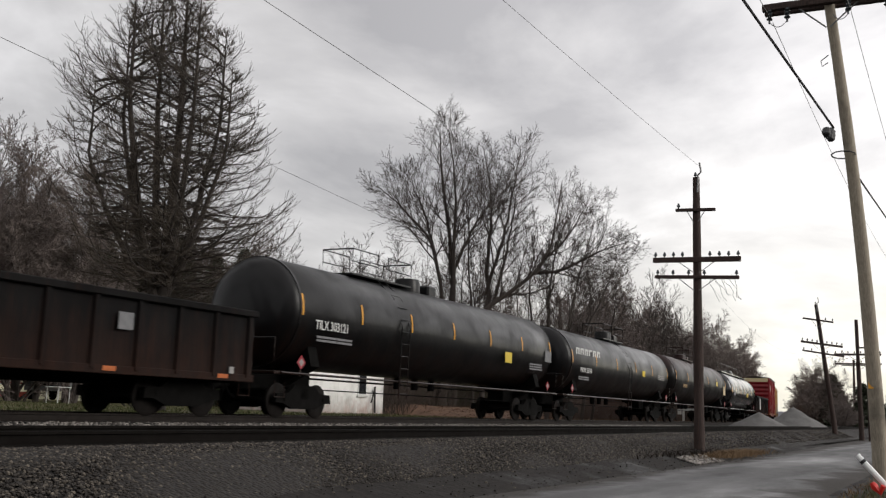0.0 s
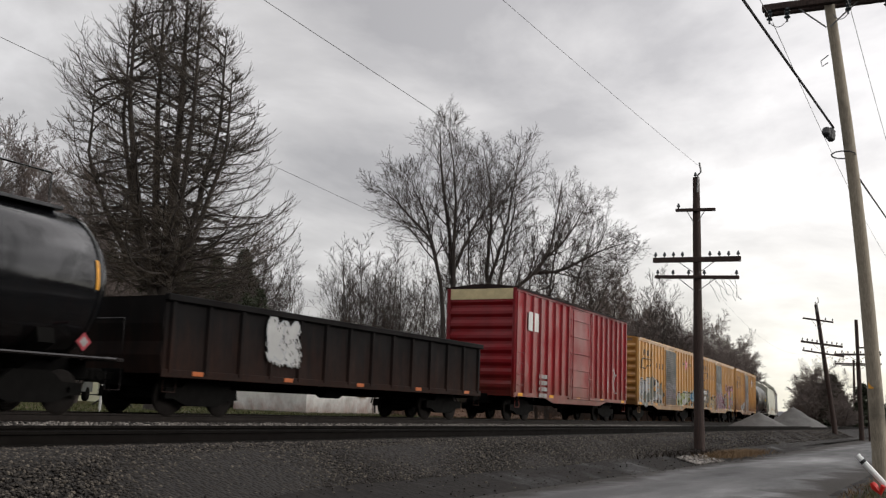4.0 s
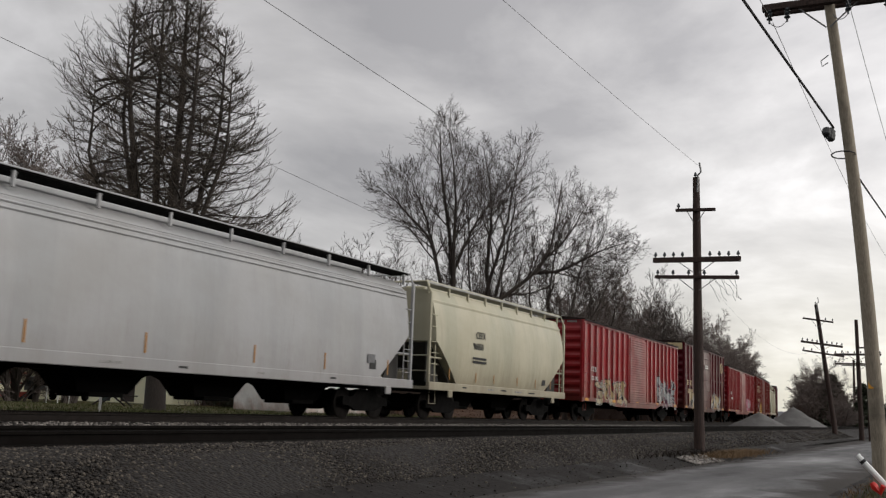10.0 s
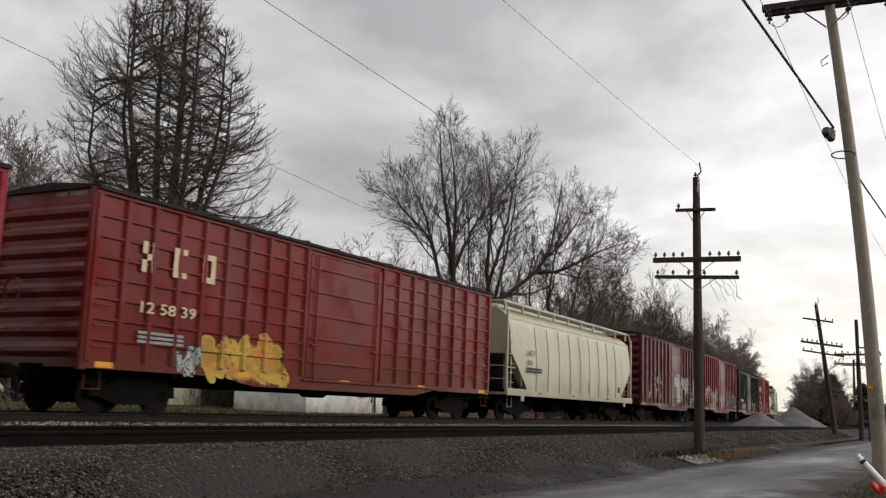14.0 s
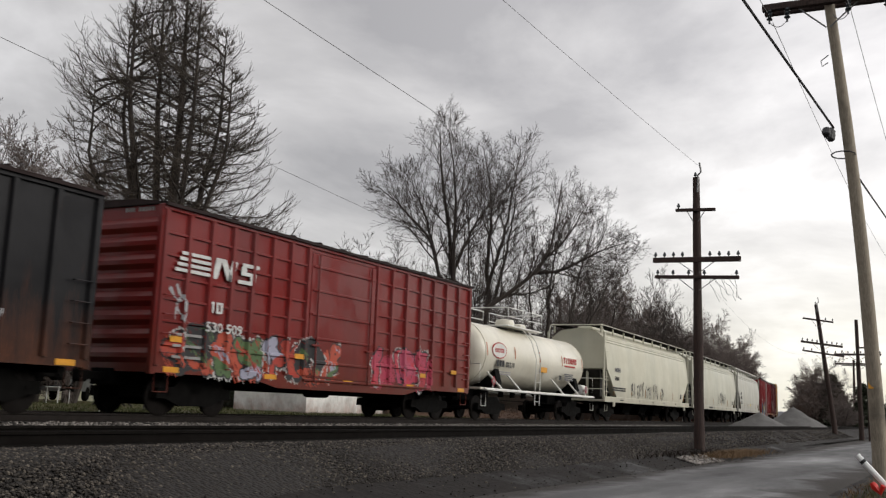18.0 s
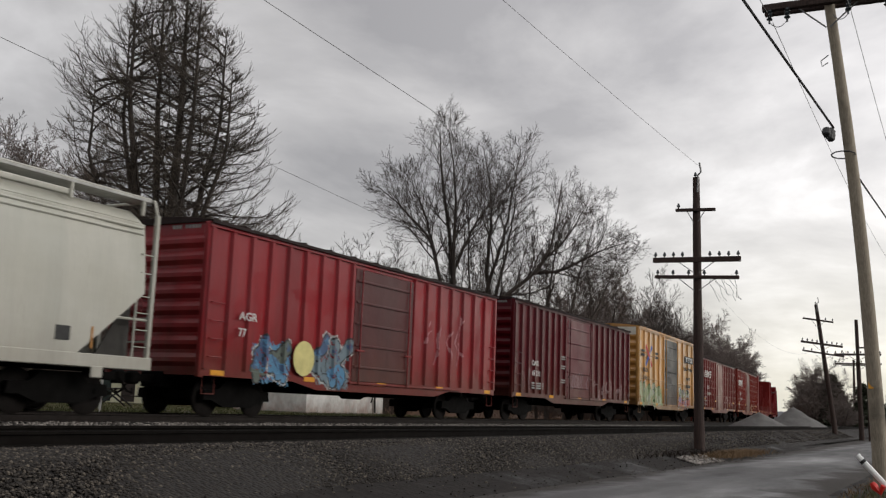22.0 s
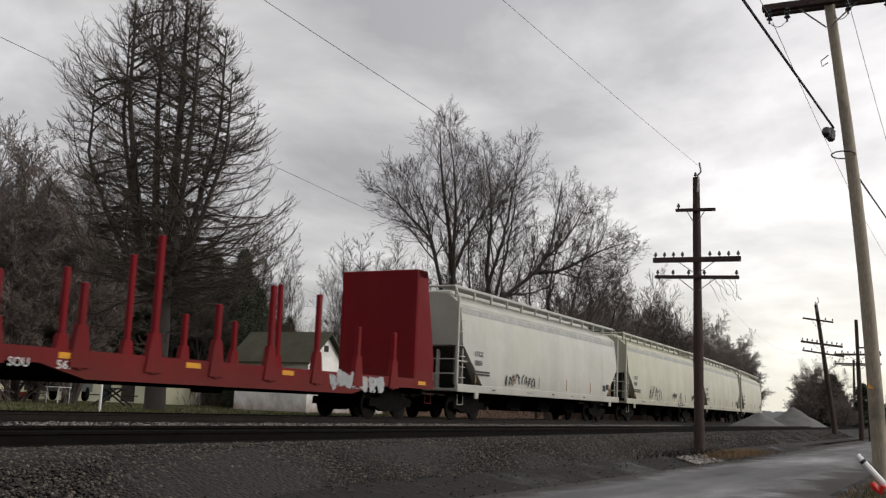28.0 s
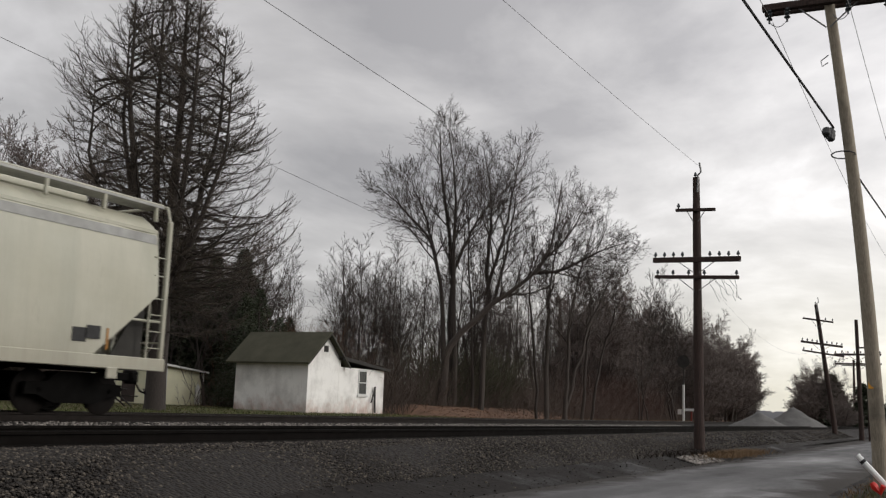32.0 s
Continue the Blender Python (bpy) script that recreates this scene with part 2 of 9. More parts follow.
GALV = plain("galvanised_steel", (0.22, 0.22, 0.22), 0.5, 0.5, 0.3, 8, 60)
BARK = Nodes("grey_brown_bark", 0.9)
_g = BARK.noise(5.0, 6, 0.7, co=BARK.scaled(6, 6, 1.2))
BARK.bump(_g, 0.7, 0.03)
_rnd = BARK.n.new("ShaderNodeObjectInfo").outputs["Random"]
BARK_MAT = BARK.done(BARK.mix(_rnd, BARK.mix(BARK.step(_g, 0.3, 0.7), (0.050, 0.040, 0.034), (0.022, 0.017, 0.015)), BARK.mix(BARK.step(_g, 0.3, 0.7), (0.074, 0.060, 0.050), (0.034, 0.027, 0.023))))
TWIG = plain("winter_twigs", (0.064, 0.050, 0.043), 0.9, 0, 0.4, 0.6, 20)
PALE_TWIG = plain("grey_winter_twigs", (0.165, 0.132, 0.118), 0.9, 0, 0.4, 0.6, 20)
LARCH_TWIG = plain("larch_twigs", (0.082, 0.064, 0.047), 0.9, 0, 0.5, 0.5, 20)
NEEDLE = plain("dark_needles", (0.034, 0.044, 0.018), 0.8, 0, 0.5, 0.8, 25)
BRUSH = plain("brown_underbrush", (0.085, 0.062, 0.050), 0.95, 0, 0.5, 0.35, 12)
DRY_GRASS = plain("dry_tan_grass", (0.17, 0.105, 0.05), 0.9, 0, 0.4, 2, 30)
GREEN_GRASS = plain("winter_lawn_blades", (0.074, 0.086, 0.024), 0.9, 0, 0.5, 0.5, 20)


# ---- small mesh tools ----
class G:
    """Vertices and faces of one mesh."""

    def __init__(self):
        self.v, self.f = [], []

    def add(self, vs, fs):
        o = len(self.v)
        self.v += [tuple(p) for p in vs]
        self.f += [tuple(i + o for i in q) for q in fs]
        return self

    def box(self, x0, x1, y0, y1, z0, z1):
        vs = [(x, y, z) for x in (x0, x1) for y in (y0, y1) for z in (z0, z1)]
        return self.add(vs, [(0, 1, 3, 2), (4, 6, 7, 5), (0, 4, 5, 1), (2, 3, 7, 6), (0, 2, 6, 4), (1, 5, 7, 3)])

    def cbox(self, x0, x1, y0, y1, z0, z1, c=0.01):
        """A box with chamfered edges."""
        c = min(c, (x1 - x0) * 0.4, (y1 - y0) * 0.4, (z1 - z0) * 0.4)
        lo, hi, vs, at = (x0, y0, z0), (x1, y1, z1), [], {}
        for k in range(8):
            s = [(k >> a) & 1 for a in range(3)]
            for a in range(3):
                at[(k, a)] = len(vs)
                vs.append(tuple((hi[b] - (0 if b == a else c)) if s[b] else (lo[b] + (0 if b == a else c)) for b in range(3)))
        fs = []
        for a in range(3):
            b, d = (a + 1) % 3, (a + 2) % 3
            for side in (0, 1):
                ks = [(side << a) | (i << b) | (j << d) for i, j in ((0, 0), (1, 0), (1, 1), (0, 1))]
                q = [at[(k, a)] for k in ks]
                fs.append(q if side else q[::-1])
            for i in (0, 1):
                for j in (0, 1):
                    k0 = (i << b) | (j << d)
                    k1 = k0 | (1 << a)
                    q = [at[(k0, b)], at[(k1, b)], at[(k1, d)], at[(k0, d)]]
                    fs.append(q if i == j else q[::-1])
        for k in range(8):
            q = [at[(k, 0)], at[(k, 1)], at[(k, 2)]]
            odd = bin(k).count("1") % 2
            fs.append(q if odd else q[::-1])
        return self.add(vs, fs)

    def prism(self, pts, axis, a0, a1):
        """A polygon in the plane across an axis, drawn out along it. Points are in the order of the two other axes."""
        n = len(pts)

        def place(p, a):
            q = [p[0], p[1]]
            q.insert(axis, a)
            return tuple(q)
        vs = [place(p, a0) for p in pts] + [place(p, a1) for p in pts]
        return self.add(vs, [tuple(range(n)), tuple(range(2 * n - 1, n - 1, -1))] + [(i, i + n, (i + 1) % n + n, (i + 1) % n) for i in range(n)])

    def tube(self, pts, r, n=6, cap=True):
        pts = [Vector(p) for p in pts]
        rs = r if isinstance(r, (list, tuple)) else [r] * len(pts)
        vs, fs = [], []
        d0 = (pts[-1] - pts[0])
        ref = Vector((0, 0, 1)) if abs(d0.normalized().z) < 0.9 else Vector((1, 0, 0))
        for i, p in enumerate(pts):
            d = (pts[min(i + 1, len(pts) - 1)] - pts[max(i - 1, 0)]).normalized()
            a = d.cross(ref).normalized()
            b = d.cross(a)
            for k in range(n):
                t = 2 * math.pi * k / n
                vs.append(p + (a * math.cos(t) + b * math.sin(t)) * rs[i])
        for i in range(len(pts) - 1):
            for k in range(n):
                fs.append((i * n + k, i * n + (k + 1) % n, (i + 1) * n + (k + 1) % n, (i + 1) * n + k))
        if cap:
            fs += [tuple(range(n))[::-1], tuple(range((len(pts) - 1) * n, len(pts) * n))]
        return self.add(vs, fs)

    def lathe(self, rings, axis, centre, n=24):
        """Rings (position along the axis, radius) turned about it."""
        vs, fs = [], []
        for a, r in rings:
            for k in range(n):
                t = 2 * math.pi * k / n
                q = [centre[0] + r * math.cos(t), centre[1] + r * math.sin(t)]
                q.insert(axis, a)
                vs.append(tuple(q))
        for i in range(len(rings) - 1):
            for k in range(n):
                fs.append((i * n + k, i * n + (k + 1) % n, (i + 1) * n + (k + 1) % n, (i + 1) * n + k))
        fs += [tuple(range(n))[::-1], tuple(range((len(rings) - 1) * n, len(rings) * n))]
        return self.add(vs, fs)

    def mesh(self, name, smooth=False):
        me = bpy.data.meshes.new(name)
        me.from_pydata(self.v, [], self.f)
        bm = bmesh.new()
        bm.from_mesh(me)
        if len(bm.faces) < 20000:
            bmesh.ops.recalc_face_normals(bm, faces=bm.faces[:])
        bm.to_mesh(me)
        bm.free()
        if smooth:
            me.shade_smooth()
            me.set_sharp_from_angle(angle=radians(40))
        return me


def part(name, shape, material, parent=None, label="", at=None, smooth=False):
    """One mesh object under a thing or a part; shape is a G or a shared mesh."""
    me = shape.mesh(name, smooth) if isinstance(shape, G) else shape
    if material and not me.materials:
        me.materials.append(material)
    ob = new(name, me)
    if parent:
        ob.parent = parent
    if at is not None:
        ob.matrix_basis = at if isinstance(at, Matrix) else Matrix.Translation(at)
    if label:
        tagged(ob, label)
    return ob


def thing(name, label, category, group="", at=None, kind=""):
    ob = new(name)
    ob.empty_display_size = 0.3
    tagged(ob, label, category, group, kind)
    if at is not None:
        ob.matrix_basis = at
    return ob


# ---- lettering, made in one go ----
WORDS = {}


def letter_words(words):
    made = []
    for w in words:
        cu = bpy.data.curves.new("word", "FONT")
        cu.body, cu.size, cu.extrude, cu.resolution_u, cu.offset = w, 1.0, 0.004, 2, 0.012
        made.append((w, new("word", cu)))
    dg = bpy.context.evaluated_depsgraph_get()
    for w, ob in made:
        WORDS[w] = bpy.data.meshes.new_from_object(ob.evaluated_get(dg))
    for w, ob in made:
        bpy.data.objects.remove(ob)


def word(parent, text, x, y, z, size, ink, lean=0.0, wide=1.0):
    """Words on a side that faces -Y; x, z is the lower start of the line."""
    key = (text, ink.name)
    if key not in WORDS:
        me = WORDS[text].copy()
        me.materials.clear()
        me.materials.append(ink)
        WORDS[key] = me
    ob = part("lettering", WORDS[key], None, parent)
    if parent.name.startswith("boxcar"):
        y = min(y, -1.568)
    ob.matrix_basis = pose(x, y, z, 90 - lean) @ Matrix.Diagonal((size * wide, size, 1, 1))
    return ob


def bars(parent, x, y, z, widths, size, ink, name="lettering", rows=1, lean=0.0):
    """Plain bars in place of writing: each bar one letter or one word wide."""
    g = G()
    for r in range(rows):
        cx = 0.0
        for w in widths:
            if w > 0:
                g.box(cx, cx + w, -r * size * 1.6, size - r * size * 1.6, 0, 0.006)
            cx += abs(w) + size * 0.25
    ob = part(name, g, ink, parent)
    ob.matrix_basis = pose(x, y, z, 90 - lean)
    return ob


# ---- the line of the railway: straight, then a long bend away from the road ----
TRACK_Y, BEND_AT, BEND_R = 17.05, 28.85, 784.0


def along(s, off=TRACK_Y):
    """Place and heading at s metres along the line, off metres from the camera's side."""
    if s <= BEND_AT:
        return s, off, 0.0
    a = (s - BEND_AT) / BEND_R
    r = BEND_R + TRACK_Y - off
    return BEND_AT + r * math.sin(a), TRACK_Y + BEND_R - r * math.cos(a), a


def strip(stations, profile):
    """A sheet swept along the line: profile is offset and height."""
    g, n = G(), len(profile)
    vs = [(*along(s, o)[:2], z) for s in stations for o, z in profile]
    fs = [(i * n + k, (i + 1) * n + k, (i + 1) * n + k + 1, i * n + k + 1) for i in range(len(stations) - 1) for k in range(n - 1)]
    return g.add(vs, fs)


def ground_z(y):
    """The lie of the land across the line."""
    pts = [(-1500, -1.0), (-20, -0.95), (2.0, -0.88), (6.4, -0.86), (7.3, -0.66), (8.4, -0.46), (19.2, -0.46), (21.5, -0.35), (26, -0.12), (60, -0.05), (120, 0.3), (900, 4.0)]
    for (a, za), (b, zb) in zip(pts, pts[1:]):
        if y <= b:
            return za + (zb - za) * (y - a) / (b - a)
    return 4.0


# ---- ground ----
gm = Nodes("wet_earth_and_turf", 0.85, spec=0.2)
gsp = gm.n.new("ShaderNodeSeparateXYZ")
gm.l.new(gm.co, gsp.inputs[0])
_n1, _n2 = gm.noise(0.5, 6, 0.6), gm.noise(9, 4, 0.6)
_dirt = gm.mix(gm.step(_n2, 0.35, 0.7), (0.009, 0.0075, 0.0068), (0.021, 0.0178, 0.0155))
_dirt = gm.mix(gm.step(_n1, 0.5, 0.62), _dirt, (0.014, 0.0125, 0.012))
_turf = gm.mix(gm.step(_n1, 0.4, 0.6), (0.070, 0.078, 0.026), (0.10, 0.070, 0.034))
_turf = gm.mix(gm.step(_n2, 0.4, 0.75), _turf, (0.05, 0.045, 0.02))
_litter = gm.mix(gm.step(_n2, 0.35, 0.7), (0.14, 0.070, 0.036), (0.26, 0.145, 0.07))
_far = gm.mix(gm.step(gm.math("ADD", gsp.outputs[0], gm.math("MULTIPLY", _n1, 8.0)), 48, 52), _turf, _litter)
_edge = gm.step(gm.math("ADD", gsp.outputs[1], gm.math("MULTIPLY", _n1, 1.6)), 20.2, 21.2)
gm.bump(_n2, 0.6, 0.05)
GROUND = gm.done(gm.mix(_edge, _dirt, _far), gm.math("SUBTRACT", 0.95, gm.math("MULTIPLY", gm.step(_n1, 0.5, 0.66), 0.4)))
stations = [-1500, -600, -250, -120, -60, -30, -15, -8, -4] + list(range(0, 60, 2)) + list(range(60, 200, 6)) + [220, 260, 320, 400, 520, 700, 1000]
offs = [-1500, -500, -150, -60, -20, -6, 0, 2, 4, 6.4, 6.9, 7.3, 7.8, 8.4, 10, 14, 19.2, 20.4, 21.5, 24, 26, 32, 45, 60, 90, 120, 250, 600]
tagged(part("ground", strip(stations, [(o, ground_z(o)) for o in offs]), GROUND, smooth=True), "dark wet earth beside the road, turf beyond the railway", "ground", kind="structure")

# ---- road: a narrow wet lane beside the line ----
rm = Nodes("wet_patched_asphalt", 0.4, spec=0.38)
_n1, _n2, _n3 = rm.noise(0.35, 5, 0.6, co=rm.scaled(0.25, 1, 1)), rm.noise(55, 3, 0.6), rm.noise(1.3, 4, 0.6, co=rm.scaled(0.3, 1.2, 1))
_a = rm.mix(rm.step(_n2, 0.3, 0.7), (0.048, 0.0465, 0.0475), (0.086, 0.084, 0.086))
_a = rm.mix(rm.step(_n3, 0.56, 0.66), _a, (0.030, 0.029, 0.030))
rm.bump(_n2, 0.25, 0.008)
# mud washed over both edges, darker wheel tracks, wet patches
_rs = rm.n.new("ShaderNodeSeparateXYZ")
rm.l.new(rm.co, _rs.inputs[0])
_wy = rm.math("ADD", _rs.outputs[1], rm.math("MULTIPLY", rm.math("SUBTRACT", rm.noise(0.7, 5, 0.65), 0.5), 2.2))
_mud = rm.math("MAXIMUM", rm.step(_wy, 5.5, 6.1), rm.step(_wy, 3.2, 2.6))
_mud = rm.math("MULTIPLY", _mud, rm.step(_rs.outputs[0], 95, 80))
for _c0 in (3.55, 5.0):
    _band = rm.step(rm.math("ABSOLUTE", rm.math("SUBTRACT", _wy, _c0)), 0.5, 0.1)
    _a = rm.mix(rm.math("MULTIPLY", _band, 0.45), _a, (0.017, 0.0165, 0.017))
_a = rm.mix(_mud, _a, rm.mix(rm.step(_n2, 0.3, 0.7), (0.016, 0.0135, 0.012), (0.034, 0.028, 0.024)))
_wet = rm.math("ADD", 0.34, rm.math("MULTIPLY", rm.step(_n1, 0.36, 0.60), 0.40))
ROAD = rm.done(_a, rm.math("ADD", _wet, rm.math("MULTIPLY", _mud, 0.4)))
rst = [-300, -100, -40, -20, -8] + [i for i in range(0, 120, 2)] + [130, 150, 180, 220, 260]


def road_bend(s):
    return -0.004 * (s - 90) ** 2 if s > 90 else 0.0


_rp = [(2.25, -0.90), (2.4, -0.835), (3.4, -0.815), (4.4, -0.80), (5.4, -0.815), (6.3, -0.842), (6.5, -0.88)]
rg_ = G()
rg_.add([(*along(s, o + road_bend(s))[:2], z) for s in rst for o, z in _rp], [(i * 7 + k, (i + 1) * 7 + k, (i + 1) * 7 + k + 1, i * 7 + k + 1) for i in range(len(rst) - 1) for k in range(6)])
tagged(part("road", rg_, ROAD, smooth=True), "narrow wet asphalt lane with worn patches", "road", kind="structure")

# ---- railway: two tracks on ballast ----
main_bed = strip([i for i in range(-300, 420, 3)], [(14.0, -0.47), (14.8, -0.24), (15.7, -0.20), (18.4, -0.20), (19.0, -0.24), (20.0, -0.47)])
tagged(part("ballast_bed", main_bed, BALLAST_MAT, smooth=True), "grey crushed stone bed under the main track", "ballast", kind="structure")
side_bed = G()
_st = list(range(-200, 120, 2))
_pf = [(7.0, -0.76), (7.5, -0.60), (8.3, -0.28), (8.8, -0.21), (11.2, -0.20), (12.2, -0.30), (13.6, -0.34), (14.4, -0.30)]
side_bed.add([(x, y + (0.12 * noise.noise((x * 0.7, y, 0)) if y < 8 else 0), z + (0.05 * noise.noise((x * 0.9, y * 2, 3)))) for x in _st for y, z in _pf],
             [(i * 8 + k, (i + 1) * 8 + k, (i + 1) * 8 + k + 1, i * 8 + k + 1) for i in range(len(_st) - 1) for k in range(7)])
tagged(part("ballast_bed", side_bed, BALLAST_MAT, smooth=True), "dark dirty stone bed under the near track", "ballast", kind="structure")


def rail_section(y0):
    """Foot, web and head of a rail, across the line."""
    h = [(-0.075, -0.178), (0.075, -0.178), (0.075, -0.165), (0.012, -0.145), (0.012, -0.045), (0.037, -0.035), (0.037, -0.004), (0.03, 0.0), (-0.03, 0.0), (-0.037, -0.004), (-0.037, -0.035), (-0.012, -0.045), (-0.012, -0.145), (-0.075, -0.165)]
    return [(y0 + a, b) for a, b in h]


def sweep(stations, section, line):
    g, n = G(), len(section)
    vs = [(*line(s, o)[:2], z) for s in stations for o, z in section]
    fs = [(i * n + k, (i + 1) * n + k, (i + 1) * n + (k + 1) % n, i * n + (k + 1) % n) for i in range(len(stations) - 1) for k in range(n)]
    return g.add(vs, fs)


TIE_MESH = G().cbox(-0.115, 0.115, -1.3, 1.3, -0.33, -0.178, 0.012).mesh("tie")


def track(name, label, line, centre, s0, s1, tie_from, tie_to, step, steel, head, drop=0.0):
    root = thing(name, label, "railway track", kind="structure")
    for off in (-0.755, 0.755):
        part("rail", sweep([s0 + (s1 - s0) * i / 160 for i in range(161)], rail_section(centre + off), line), steel, root, at=(0, 0, -drop))
        g = strip_line([s0 + (s1 - s0) * i / 160 for i in range(161)], [(centre + off - 0.028, 0.003), (centre + off + 0.028, 0.003)], line)
        part("rail_head", g, head, root, at=(0, 0, -drop))
    s = tie_from
    k = 0
    while s < tie_to:
        x, y, a = line(s, centre)
        part("tie", TIE_MESH, TIE, root, at=pose(x, y, -0.004 - drop + 0.01 * math.sin(k * 7.3), 0, 0, math.degrees(a) + 0.8 * math.sin(k * 3.1)))
        s += step
        k += 1
    return root


def strip_line(stations, profile, line):
    g, n = G(), len(profile)
    vs = [(*line(s, o)[:2], z) for s in stations for o, z in profile]
    return g.add(vs, [(i * n + k, (i + 1) * n + k, (i + 1) * n + k + 1, i * n + k + 1) for i in range(len(stations) - 1) for k in range(n - 1)])


track("main_track", "main railway track with polished rail heads", along, TRACK_Y, -300, 420, -4, 62, 0.52, RAIL, RAIL_TOP)
track("near_track", "rusty siding track in front of the main track", lambda s, o: (s, o, 0.0), 10.02, -200, 116, -3, 62, 0.55, RAIL_DULL, RAIL_DULL, 0.03)


# ---- spray-painted tags ----
STROKES = {"D": "00 06 26 44 42 20 00", "A": "00 26 40/12 32", "W": "06 10 23 30 46", "K": "00 06/46 03 40", "T": "06 46/26 20", "O": "05 26 45 41 20 01 05", "M": "00 06 23 46 40",
           "S": "45 26 05 04 42 41 20 01", "U": "06 01 20 41 46", "B": "00 06 35 24 04/24 42 30 00", "N": "00 06 40 46", "E": "46 06 00 40/03 33", "C": "45 26 05 01 20 41", "R": "00 06 36 44 33 03/23 40", "G": "45 26 05 01 20 41 43 23", "^": "00 26 40 00/11 31/21 24", "V": "06 20 46"}
SPRAY = {}


def spray(c):
    key = tuple(round(v, 2) for v in c)
    if key not in SPRAY:
        SPRAY[key] = plain("spray_paint", tuple(v * 0.72 for v in c), 0.55, 0, 0.3, 1.5, 30, 0.1)
    return SPRAY[key]


def glyph(rng, text, k):
    """The strokes of one letter, or of a wild shape that is none."""
    if text:
        strokes = [[(int(p[0]) / 4, int(p[1]) / 6) for p in st.split()] for st in STROKES[text[k % len(text)]].split("/")]
    else:
        strokes = []
        for _ in range(rng.choice((2, 2, 3))):
            n = rng.choice((2, 3, 3, 4))
            a = rng.uniform(0, 1)
            strokes.append([(min(1, max(0, a + rng.gauss(0, 0.38) * (i > 0))), i / (n - 1) if rng.random() < 0.8 else rng.random()) for i in range(n)])
    return [[(x + rng.gauss(0, 0.05), z + rng.gauss(0, 0.04)) for x, z in st] for st in strokes]


